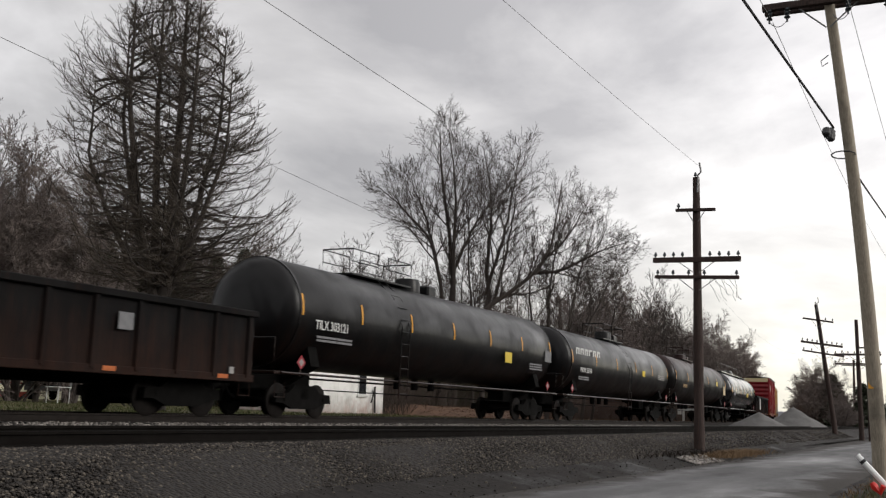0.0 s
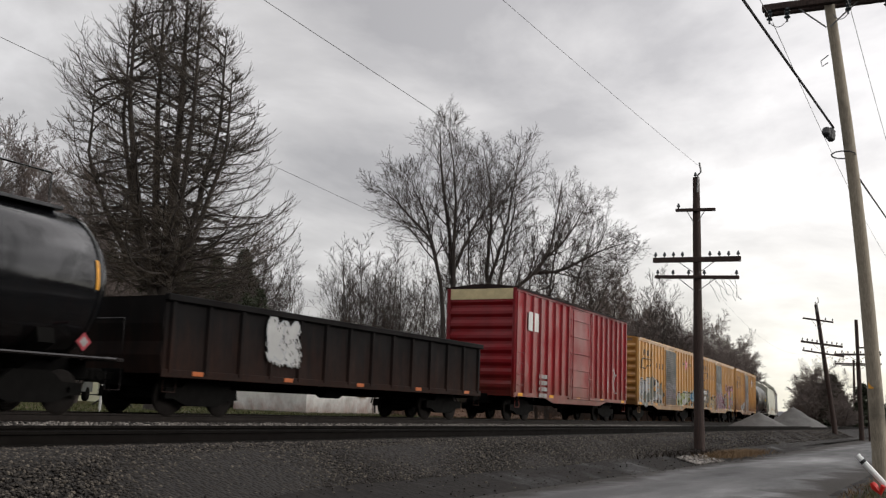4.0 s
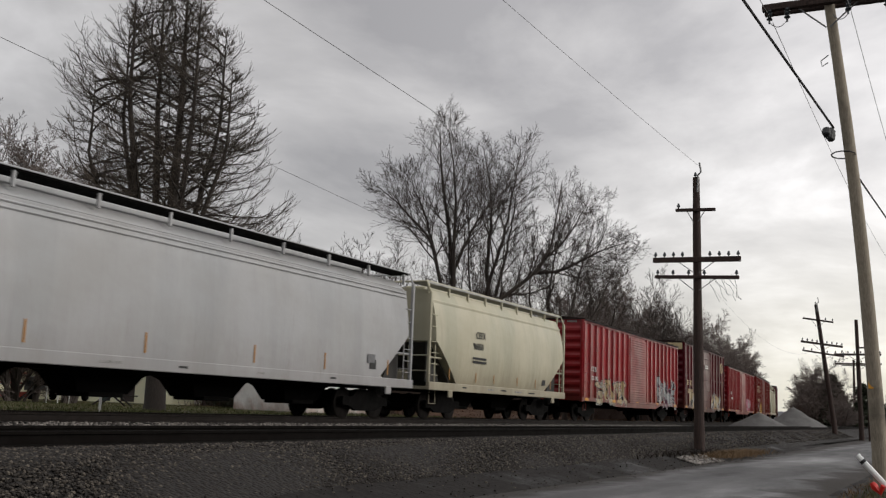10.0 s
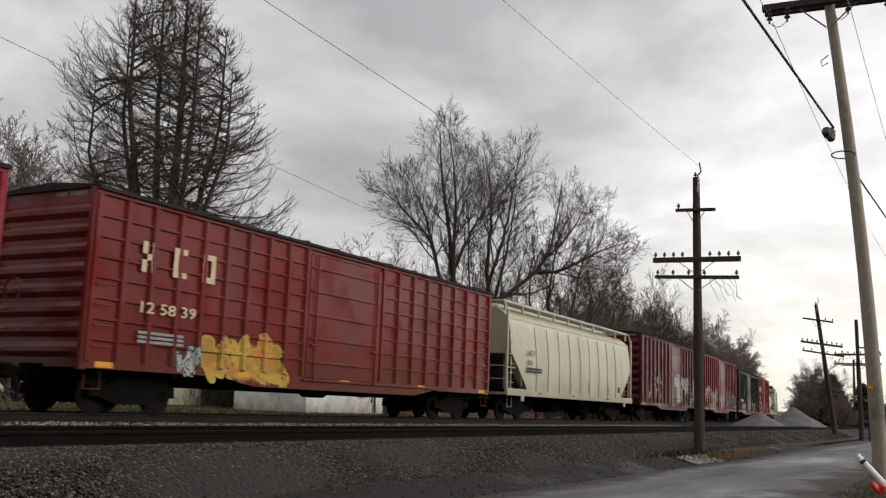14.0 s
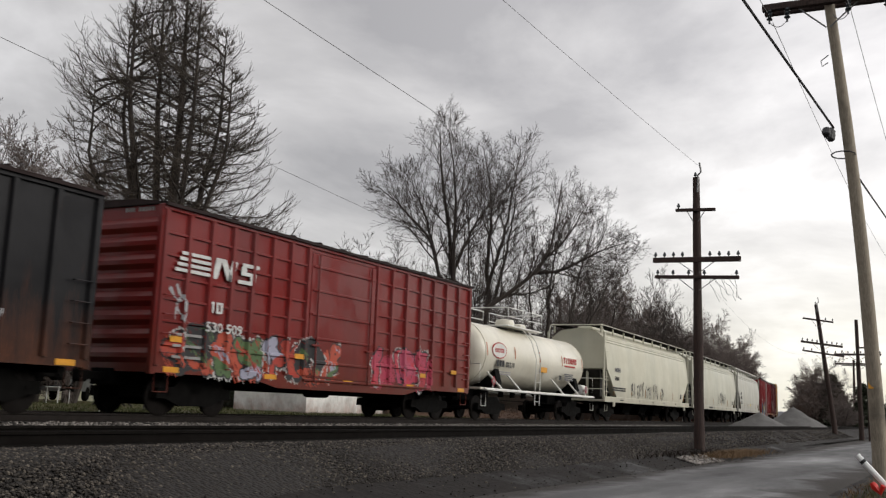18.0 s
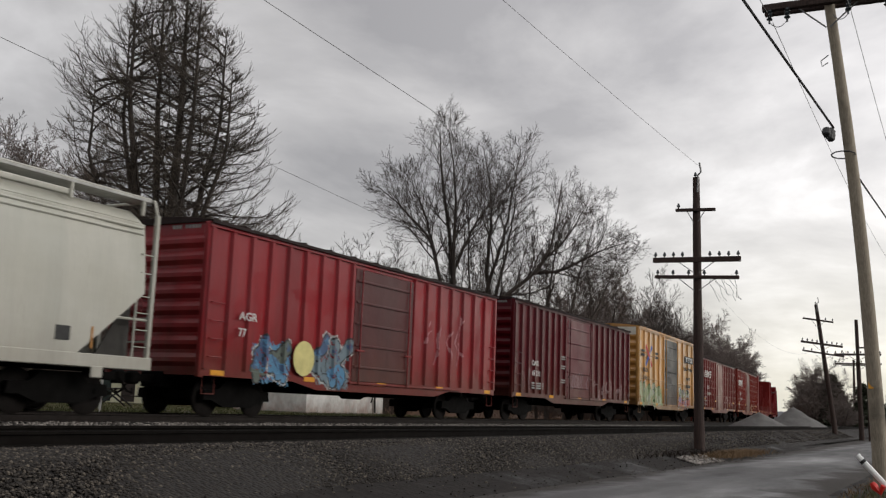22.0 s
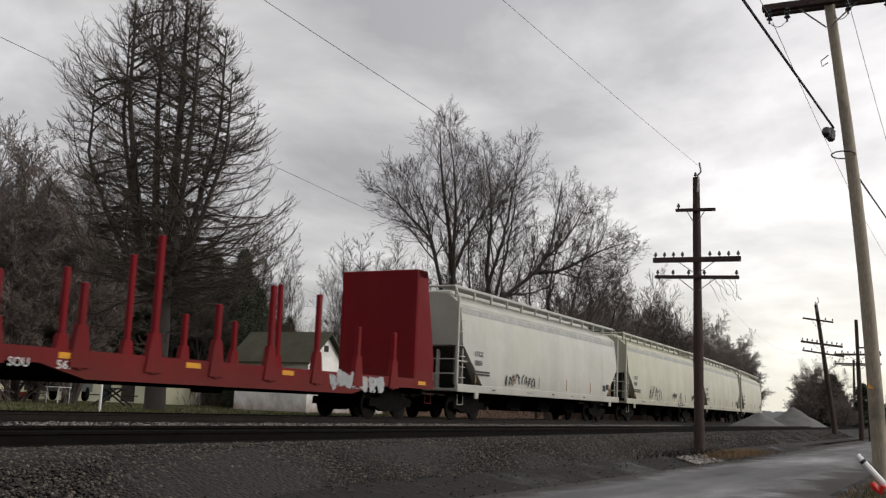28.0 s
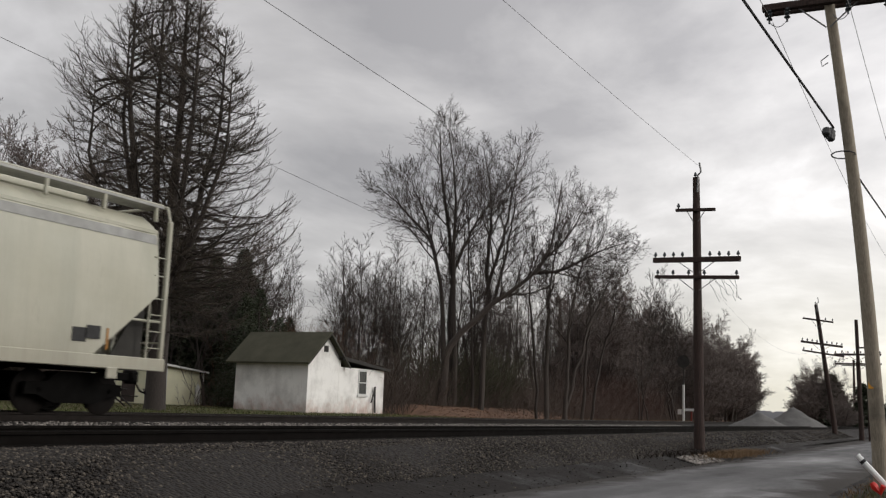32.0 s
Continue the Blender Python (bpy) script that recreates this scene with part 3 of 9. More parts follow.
def tag_on(root, surface, base, tag):
    """Sprayed letters laid over a car's side, following its posts: fills, dark outline, ragged pale rim, or a thin scrawl alone."""
    x0, x1, z0, z1, colours, seed = tag[:6]
    text = tag[6] if len(tag) > 6 else ""
    rng = random.Random(int(seed * 17))
    inks = [c for c in colours if max(abs(a - b) for a, b in zip(c, base)) > 0.02]
    scrawl = max(abs(a - b) for a, b in zip(colours[0], base)) < 0.02
    cell = 0.03
    nx, nz = int((x1 - x0 + 0.3) / cell), int((z1 - z0 + 0.3) / cell)
    gx = x0 - 0.15 + cell * np.arange(nx + 1)
    gz = max(0.74, z0 - 0.15) + cell * np.arange(nz + 1)
    cx, cz = np.meshgrid(gx[:-1] + cell / 2, gz[:-1] + cell / 2, indexing="ij")
    ph = rng.uniform(0, 6)
    wx = cx + 0.05 * np.sin(cz * 5.1 + ph) + 0.03 * np.sin(cx * 6.3 + ph)
    wz = cz + 0.06 * np.sin(cx * 2.3 + ph) + 0.03 * np.sin(cx * 7.7 + cz * 3 + ph)
    rag = np.sin(cx * 23 + ph) * np.sin(cz * 19 + cx * 9) + np.sin(cx * 51 + cz * 37)
    height = z1 - z0
    count = len(text) or max(1, round((x1 - x0) / (height * 0.72)))
    wide = (x1 - x0) / count
    thick = (0.035 if scrawl else (0.115 if text else 0.185) * min(wide, height * 0.8))
    outline = 0.0 if scrawl else 0.045
    klass = np.full(cx.shape, -1)
    owner = np.zeros(cx.shape, int)
    fills = inks[:-1] if len(inks) > 1 and not scrawl else inks
    edge = inks[-1] if not scrawl else inks[0]
    pale = sum(edge) < 0.4
    mats = [spray(c) for c in fills] + [spray(edge), spray((0.62, 0.62, 0.60))]
    nf = len(fills)
    if not scrawl:
        # a cloud of thin paint behind the letters
        cloud = (np.minimum(np.minimum(wx - x0, x1 - wx), np.minimum(wz - z0, z1 - wz - 0.2 * height)) + 0.04 * rag) > 0.05
        klass[cloud & (np.sin(cx * 1.9 + seed) + 0.5 * np.sin(cz * 4 + cx) + 0.3 * rag > (0.9 if text else 0.25))] = rng.randrange(nf)
    for k in range(count):
        mx = x0 + wide * k
        lean = rng.gauss(0, 0.10)
        lo, hi = z0 + height * rng.uniform(0.0, 0.08), z1 - height * rng.uniform(0.0, 0.15)
        d = np.full(cx.shape, 9.0)
        for st in glyph(rng, text, k):
            pts = [(mx + wide * ((0.14 + 0.72 * a) if text or scrawl else (0.08 + 0.84 * a)) + lean * (b - 0.5) * height, lo + thick + (hi - lo - 2 * thick) * b) for a, b in st]
            for (ax, az), (bx, bz) in zip(pts, pts[1:]):
                l2 = max(1e-6, (bx - ax) ** 2 + (bz - az) ** 2)
                t = np.clip(((wx - ax) * (bx - ax) + (wz - az) * (bz - az)) / l2, 0, 1)
                d = np.minimum(d, np.hypot(wx - ax - t * (bx - ax), wz - az - t * (bz - az)) - thick * (0.75 + 0.5 * t))
        if pale and not scrawl:
            klass[(d + 0.025 * rag < outline + 0.03) & (d >= 0) & (np.sin(cx * 2.7 + cz * 4.1 + ph) > -0.1)] = nf + 1
        klass[(d < outline) & (d >= -0.001)] = nf
        inner = d < 0
        if scrawl:
            owner[inner] = k
        klass[inner] = k % nf
        if nf > 1 and not scrawl:
            klass[inner & (wz + 0.12 * np.sin(cx * 4 + k) < lo + (hi - lo) * rng.uniform(0.25, 0.5))] = (k + 1) % nf
            klass[inner & (d < -thick * 0.4) & (np.sin(cx * 6 + cz * 9 + k) + 0.4 * rag > 0.75)] = (k + 2) % nf
            klass[inner & (np.sin(cx * 17 - cz * 11 + 2 * k) + 0.3 * rag > 1.22)] = nf
    # paint flakes off where it has worn
    klass[(rag + np.sin(cx * 3.1 + cz * 1.7 + ph) > 2.1)] = -1
    for k in range(count if scrawl else 1):
        pick = np.argwhere((klass >= 0) & (owner == k))
        if not len(pick):
            continue
        used, vs, fs, mi = {}, [], [], []
        for i, j in pick.tolist():
            quad = []
            for a, b in ((i, j), (i + 1, j), (i + 1, j + 1), (i, j + 1)):
                if (a, b) not in used:
                    used[(a, b)] = len(vs)
                    vs.append((gx[a], surface(gx[a], gz[b]), gz[b]))
                quad.append(used[(a, b)])
            fs.append(quad)
            mi.append(int(klass[i, j]))
        me = bpy.data.meshes.new("graffiti")
        me.from_pydata(vs, [], fs)
        for m in mats:
            me.materials.append(m)
        me.polygons.foreach_set("material_index", mi)
        ob = new("graffiti", me)
        ob.parent = root
        tagged(ob, "thin sprayed scrawl" if scrawl else "spray-painted graffiti letters")


# ---- rolling stock: shared running gear ----
def shared():
    m = {}
    m["wheel"] = G().lathe([(-0.07, 0.2), (-0.07, 0.40), (-0.045, 0.455), (-0.02, 0.455), (0.0, 0.42), (0.065, 0.415), (0.065, 0.36), (0.02, 0.33), (0.02, 0.15), (0.07, 0.13), (0.07, 0.05)], 1, (0, 0), 28).mesh("wheel", True)
    side = [(-1.25, 0.36), (-1.22, 0.60), (-0.72, 0.62), (-0.45, 0.83), (0.45, 0.83), (0.72, 0.62), (1.22, 0.60), (1.25, 0.36), (0.95, 0.36), (0.52, 0.20), (-0.52, 0.20), (-0.95, 0.36)]
    m["sideframe"] = G().prism(side, 1, -0.07, 0.07).mesh("sideframe")
    m["bolster"] = G().cbox(-0.2, 0.2, -1.05, 1.05, 0.45, 0.80, 0.03).box(-0.9, -0.86, -1.0, 1.0, 0.35, 0.6).box(0.86, 0.9, -1.0, 1.0, 0.35, 0.6).mesh("bolster")
    g = G()
    for x in (-0.14, 0.0, 0.14):
        g.lathe([(0.24, 0.055), (0.60, 0.055)], 2, (x, 0), 10)
    m["springs"] = g.mesh("springs", True)
    m["bearing"] = G().lathe([(-0.1, 0.11), (0.02, 0.11), (0.05, 0.06)], 1, (0, 0), 14).mesh("bearing", True)
    m["axle"] = G().lathe([(-1.0, 0.075), (1.0, 0.075)], 1, (0, 0), 10).mesh("axle", True)
    m["coupler"] = G().cbox(0, 0.55, -0.09, 0.09, 0.72, 0.90, 0.02).cbox(0.5, 0.78, -0.15, 0.13, 0.66, 0.96, 0.05).mesh("coupler")
    g = G()
    g.tube([(0.45, -0.3, 0.8), (0.7, -0.32, 0.5), (0.95, -0.25, 0.45), (1.05, -0.1, 0.55)], 0.022, 6)
    m["hose"] = g.mesh("air_hose", True)
    return m


SHARED = shared()


def running_gear(root, half, inset=1.95):
    for s in (-1, 1):
        x = s * (half - inset)
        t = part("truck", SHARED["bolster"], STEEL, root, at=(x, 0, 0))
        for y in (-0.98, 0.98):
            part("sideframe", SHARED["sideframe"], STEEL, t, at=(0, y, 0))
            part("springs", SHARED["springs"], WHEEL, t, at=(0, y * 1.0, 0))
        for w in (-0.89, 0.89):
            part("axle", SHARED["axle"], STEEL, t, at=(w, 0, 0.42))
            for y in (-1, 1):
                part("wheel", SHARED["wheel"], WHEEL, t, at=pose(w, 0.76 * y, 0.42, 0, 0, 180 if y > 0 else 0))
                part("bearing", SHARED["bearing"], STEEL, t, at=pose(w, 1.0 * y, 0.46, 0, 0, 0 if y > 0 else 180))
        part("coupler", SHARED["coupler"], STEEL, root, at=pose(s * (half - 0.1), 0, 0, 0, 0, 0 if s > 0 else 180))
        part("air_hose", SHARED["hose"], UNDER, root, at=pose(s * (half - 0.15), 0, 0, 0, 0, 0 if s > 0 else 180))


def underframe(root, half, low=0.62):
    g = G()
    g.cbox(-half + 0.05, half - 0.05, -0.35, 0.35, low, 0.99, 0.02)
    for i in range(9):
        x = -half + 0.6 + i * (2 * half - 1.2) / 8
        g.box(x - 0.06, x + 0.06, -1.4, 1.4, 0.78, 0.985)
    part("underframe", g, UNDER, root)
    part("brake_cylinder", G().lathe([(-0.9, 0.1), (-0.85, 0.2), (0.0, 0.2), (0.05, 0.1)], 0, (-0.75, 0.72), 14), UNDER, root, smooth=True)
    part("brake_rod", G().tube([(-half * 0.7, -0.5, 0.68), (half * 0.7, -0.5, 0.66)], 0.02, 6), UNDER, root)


def rungs(x0, x1, y, zs, r=0.014):
    g = G()
    for z in zs:
        g.tube([(x0, y + 0.07, z), (x0, y, z), (x1, y, z), (x1, y + 0.07, z)], r, 5)
    return g


def stirrup(x0, x1, y):
    return G().tube([(x0, y, 0.98), (x0, y, 0.5), (x1, y, 0.5), (x1, y, 0.98)], 0.018, 5)


SOOTY_ROOF = plain("sooty_roof_steel", (0.030, 0.019, 0.018), 0.8, 0, 0.5, 1.5, 25, spec=0.2)


def boxcar(length, eave, colour, label, door=(0.0, 3.05), door_colour=None, door_style="bars", ribs=(8, 8), grid=0, roof_colour=None, band=None, tags=(), grime=0.5, rust=0.15, fade=0.09, rough=0.3, sill_drop=0.25, end_ribs=8):
    h = length / 2
    root = thing("boxcar", label, "freight car", "cars of the train")
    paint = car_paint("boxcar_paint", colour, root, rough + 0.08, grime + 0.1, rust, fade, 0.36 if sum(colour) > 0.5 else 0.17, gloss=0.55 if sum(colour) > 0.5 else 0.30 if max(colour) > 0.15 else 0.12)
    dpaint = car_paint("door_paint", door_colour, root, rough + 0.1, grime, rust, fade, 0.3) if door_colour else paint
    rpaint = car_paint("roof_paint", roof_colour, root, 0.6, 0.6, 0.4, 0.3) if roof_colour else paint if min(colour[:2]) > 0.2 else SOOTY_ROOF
    dx, dw = door
    d0, d1 = dx - dw / 2, dx + dw / 2
    sill, top = 0.97, eave
    # side walls on each side of the doorway, floor and inner ends
    for y0, y1 in ((-1.47, -1.41), (1.41, 1.47)):
        part("side_panel", G().box(-h + 0.08, d0, y0, y1, sill, top), paint, root)
        part("side_panel", G().box(d1, h - 0.08, y0, y1, sill, top), paint, root)
        part("door_header", G().box(d0, d1, y0, y1, top - 0.22, top), paint, root)
        part("inner_panel", G().box(d0, d1, y0 * 0.96, y1 * 0.96, sill, top - 0.22), paint, root)
    part("floor", G().box(-h + 0.08, h - 0.08, -1.41, 1.41, sill, sill + 0.12), paint, root)
    for s, yy in ((-1, -1.47), (1, 1.47)):
        o = -1 if s < 0 else 1
        sl = [(-h + 0.05, sill + 0.10), (-h + 0.05, sill - 0.06), (-h * 0.55, sill - 0.06), (-h * 0.42, sill - sill_drop), (h * 0.42, sill - sill_drop), (h * 0.55, sill - 0.06), (h - 0.05, sill - 0.06), (h - 0.05, sill + 0.10)]
        part("side_sill", G().prism(sl, 1, min(yy, yy + o * 0.035), max(yy, yy + o * 0.035)), paint, root)
        part("top_chord", G().cbox(-h, h, min(yy, yy + o * 0.06), max(yy, yy + o * 0.06), top - 0.13, top, 0.012), paint, root)
        prof = [(-0.095, 0.0), (-0.055, -0.085), (0.055, -0.085), (0.095, 0.0)]
        rib = G().prism([(a, b) for a, b in prof], 2, sill + 0.10, top - 0.13).mesh("side_post")
        rib.materials.append(paint)
        n0, n1 = ribs
        xs = [-h + 0.12 + (d0 - 0.1 - (-h + 0.12)) * (i + 0.0) / n0 for i in range(n0 + 1)] + [d1 + 0.1 + (h - 0.12 - d1 - 0.1) * i / n1 for i in range(n1 + 1)]
        for x in xs:
            part("side_post", rib, None, root, at=pose(x, yy, 0, 0, 0, 0 if s < 0 else 180))
        for k in range(grid):
            z = sill + 0.1 + (top - 0.23 - sill) * (k + 1) / (grid + 1)
            for a, b in ((-h + 0.1, d0), (d1, h - 0.1)):
                part("side_rail", G().cbox(a, b, min(yy, yy + o * 0.05), max(yy, yy + o * 0.05), z - 0.028, z + 0.028, 0.008), paint, root)
        # door: pressed panels or horizontal bars, on tracks, with latch bars
        y0, y1 = min(yy + o * 0.01, yy + o * 0.06), max(yy + o * 0.01, yy + o * 0.06)
        dr = G().cbox(d0 + 0.03, d1 - 0.03, y0, y1, sill + 0.06, top - 0.24, 0.012)
        door_ob = part("door", dr, dpaint, root, "sliding steel door")
        nb = {"fine": 26, "bars": 7, "plug": 5}[door_style]
        for k in range(nb):
            z = sill + 0.16 + (top - 0.24 - sill - 0.2) * (k + 0.5) / nb
            hh = {"fine": 0.028, "bars": 0.05, "plug": 0.035}[door_style]
            f0, f1 = min(yy + o * 0.055, yy + o * 0.095), max(yy + o * 0.055, yy + o * 0.095)
            part("door_rib", G().cbox(d0 + 0.1, d1 - 0.1, f0, f1, z - hh, z + hh, 0.012), dpaint, door_ob)
        for x in (d0 + 0.32, d1 - 0.32) if door_style == "plug" else (d0 + 0.02,):
            part("lock_rod", G().tube([(x, yy + o * 0.11, sill - 0.02), (x, yy + o * 0.11, top - 0.26)], 0.024, 8), paint, door_ob)
            part("handle", G().cbox(x - 0.2, x + 0.2, min(yy + o * 0.1, yy + o * 0.14), max(yy + o * 0.1, yy + o * 0.14), sill + 0.9, sill + 0.96, 0.01), paint, door_ob)
        part("door_track", G().cbox(d0 - 0.1, min(d1 + dw, h - 0.2), min(yy, yy + o * 0.09), max(yy, yy + o * 0.09), sill - 0.03, sill + 0.03, 0.01), paint, root)
    # corrugated ends with their corner posts
    for s in (-1, 1):
        pts = [(0.0, sill - 0.05)]
        n = end_ribs
        for k in range(n):
            z0, z1 = sill + 0.1 + (top - sill - 0.35) * k / n, sill + 0.1 + (top - sill - 0.35) * (k + 1) / n
            dz = z1 - z0
            pts += [(0.0, z0 + dz * 0.1), (-0.075, z0 + dz * 0.38), (-0.075, z0 + dz * 0.62), (0.0, z0 + dz * 0.9)]
        pts += [(0.0, top + 0.02), (0.06, top + 0.02), (0.06, sill - 0.05)]
        g = G().prism(pts, 1, -1.38, 1.38)
        e = part("end_panel", g, paint, root, at=pose(s * (h - 0.08), 0, 0, 0, 0, 0 if s < 0 else 180), label="corrugated end wall")
        for y in (-1.43, 1.43):
            part("corner_post", G().cbox(-0.1, 0.08, y - 0.07, y + 0.07, sill - 0.1, top, 0.02), paint, e)
        part("end_ladder", rungs(-1.25, -0.8, 0.0, [sill + 0.3 + 0.42 * k for k in range(4 if s < 0 else 7)]), GALV, e, at=pose(-0.16, 0.0, 0, 0, 0, -90) @ pose(0, 0, 0))
        if s < 0:
            part("hand_brake", G().tube([(0, 0.55 + 0.26 * math.cos(k * 0.5236), 2.5 + 0.26 * math.sin(k * 0.5236)) for k in range(13)], 0.02, 5, cap=False).box(-0.01, 0.01, 0.29, 0.81, 2.485, 2.515), paint, e, at=(-0.2, 0, 0))
        if s < 0 and not band:
            for k in range(9):
                if k != 3:
                    part("lettering", G().box(-0.008, 0.004, -0.35 - 0.1 * k, -0.28 - 0.1 * k, top - 0.13, top - 0.04), FADED_INK, e)
        if band:
            part("top_band", G().cbox(-0.03, 0.01, -1.42, 1.42, top - 0.46, top - 0.02, 0.008), band, e, "pale band across the top of the end wall", at=(-0.045, 0, 0))
    # roof with its seams and the ends' running boards
    peak = top + 0.17
    prof = [(-1.60, top - 0.045), (-1.60, top + 0.03), (-0.75, top + 0.13), (0, peak), (0.75, top + 0.13), (1.60, top + 0.03), (1.60, top - 0.045), (1.57, top - 0.045), (1.57, top), (-1.57, top), (-1.57, top - 0.045)]
    roof = part("roof", G().prism(prof, 0, -h, h), rpaint, root)
    seam = G().prism([(a, b) for a, b in [(-1.60, top + 0.03), (0, peak), (1.60, top + 0.03), (1.60, top + 0.07), (0, peak + 0.045), (-1.60, top + 0.07)]], 0, -0.035, 0.035).mesh("roof_seam")
    for k in range(1, 13):
        part("roof_seam", seam, rpaint, roof, at=(-h + length * k / 13, 0, 0))
    # ladders and steps on the side
    part("side_ladder", rungs(-h + 0.16, -h + 0.62, -1.60, [1.35 + 0.42 * k for k in range(4)]), paint, root)
    part("side_ladder", rungs(h - 0.62, h - 0.16, -1.60, [1.35 + 0.42 * k for k in range(4)]), paint, root)
    part("step", stirrup(-h + 0.14, -h + 0.56, -1.48), paint, root)
    part("step", stirrup(h - 0.56, h - 0.14, -1.48), paint, root)
    tape = G().cbox(-0.24, 0.24, -0.005, 0.005, -0.06, 0.06, 0.003).mesh("reflector")
    for k in range(5):
        part("reflector", tape, YELLOW_INK, root, at=(-h + 0.6 + (length - 1.2) * k / 4, -1.513, sill + 0.02))
    underframe(root, h)
    running_gear(root, h)
    nb = {"fine": 26, "bars": 7, "plug": 5}[door_style]
    hh = {"fine": 0.028, "bars": 0.05, "plug": 0.035}[door_style]

    def surface(x, z):
        """How far out the side stands, just over its posts, rails and door."""
        if z < sill + 0.10:
            return -1.512
        if d0 - 0.02 <= x <= d1 + 0.02:
            pitch = (top - 0.24 - sill - 0.2) / nb
            off = abs(((z - sill - 0.16) / pitch) % 1 - 0.5) * pitch
            return -1.57 if off < hh + 0.015 and d0 + 0.08 < x < d1 - 0.08 else -1.535
        near = min(abs(x - c) for c in xs)
        y = -1.475 - 0.085 * max(0.0, min(1.0, (0.105 - near) / 0.045))
        for k in range(grid):
            if abs(z - sill - 0.1 - (top - 0.23 - sill) * (k + 1) / (grid + 1)) < 0.04:
                y = min(y, -1.527)
        return y
    for tag in tags:
        tag_on(root, surface, colour, tag)
    return root, paint


# grimy end colour that also holds the shade under the slope sheets
HOPPER_END = plain("grimy_shaded_end", (0.040, 0.037, 0.032), 0.85, 0, 0.5, 2.0, 20, 0.3)


def hopper_side(z, lo, hi, bulge):
    """Half width of a hopper car's curved side at height z."""
    t = (z - lo) / (hi - lo)
    if bulge:
        return 0.55 + 1.0 * math.sqrt(max(0.0, 1 - abs((t - 0.42) / 0.72) ** 2.2))
    w = 1.53 - 0.16 * max(0.0, (t - 0.25) / 0.6) ** 2 - 0.06 * max(0.0, 0.2 - t)
    return w if t < 0.86 else w - 0.42 * ((t - 0.86) / 0.14) ** 1.6


def discharge_bay(c, bl):
    """A funnel under the floor that narrows both ways towards its outlet."""
    levels = ((1.12, 0.46, 1.20), (1.00, 0.36, 0.85), (0.80, 0.27, 0.55), (0.42, 0.20, 0.40))
    vs = [(c + sx * bl * w, sy * d, z) for z, w, d in levels for sx, sy in ((-1, -1), (1, -1), (1, 1), (-1, 1))]
    fs = [(4 * i + k, 4 * i + (k + 1) % 4, 4 * i + 4 + (k + 1) % 4, 4 * i + 4 + k) for i in range(3) for k in range(4)]
    return G().add(vs, fs + [(0, 1, 2, 3), (12, 13, 14, 15)])


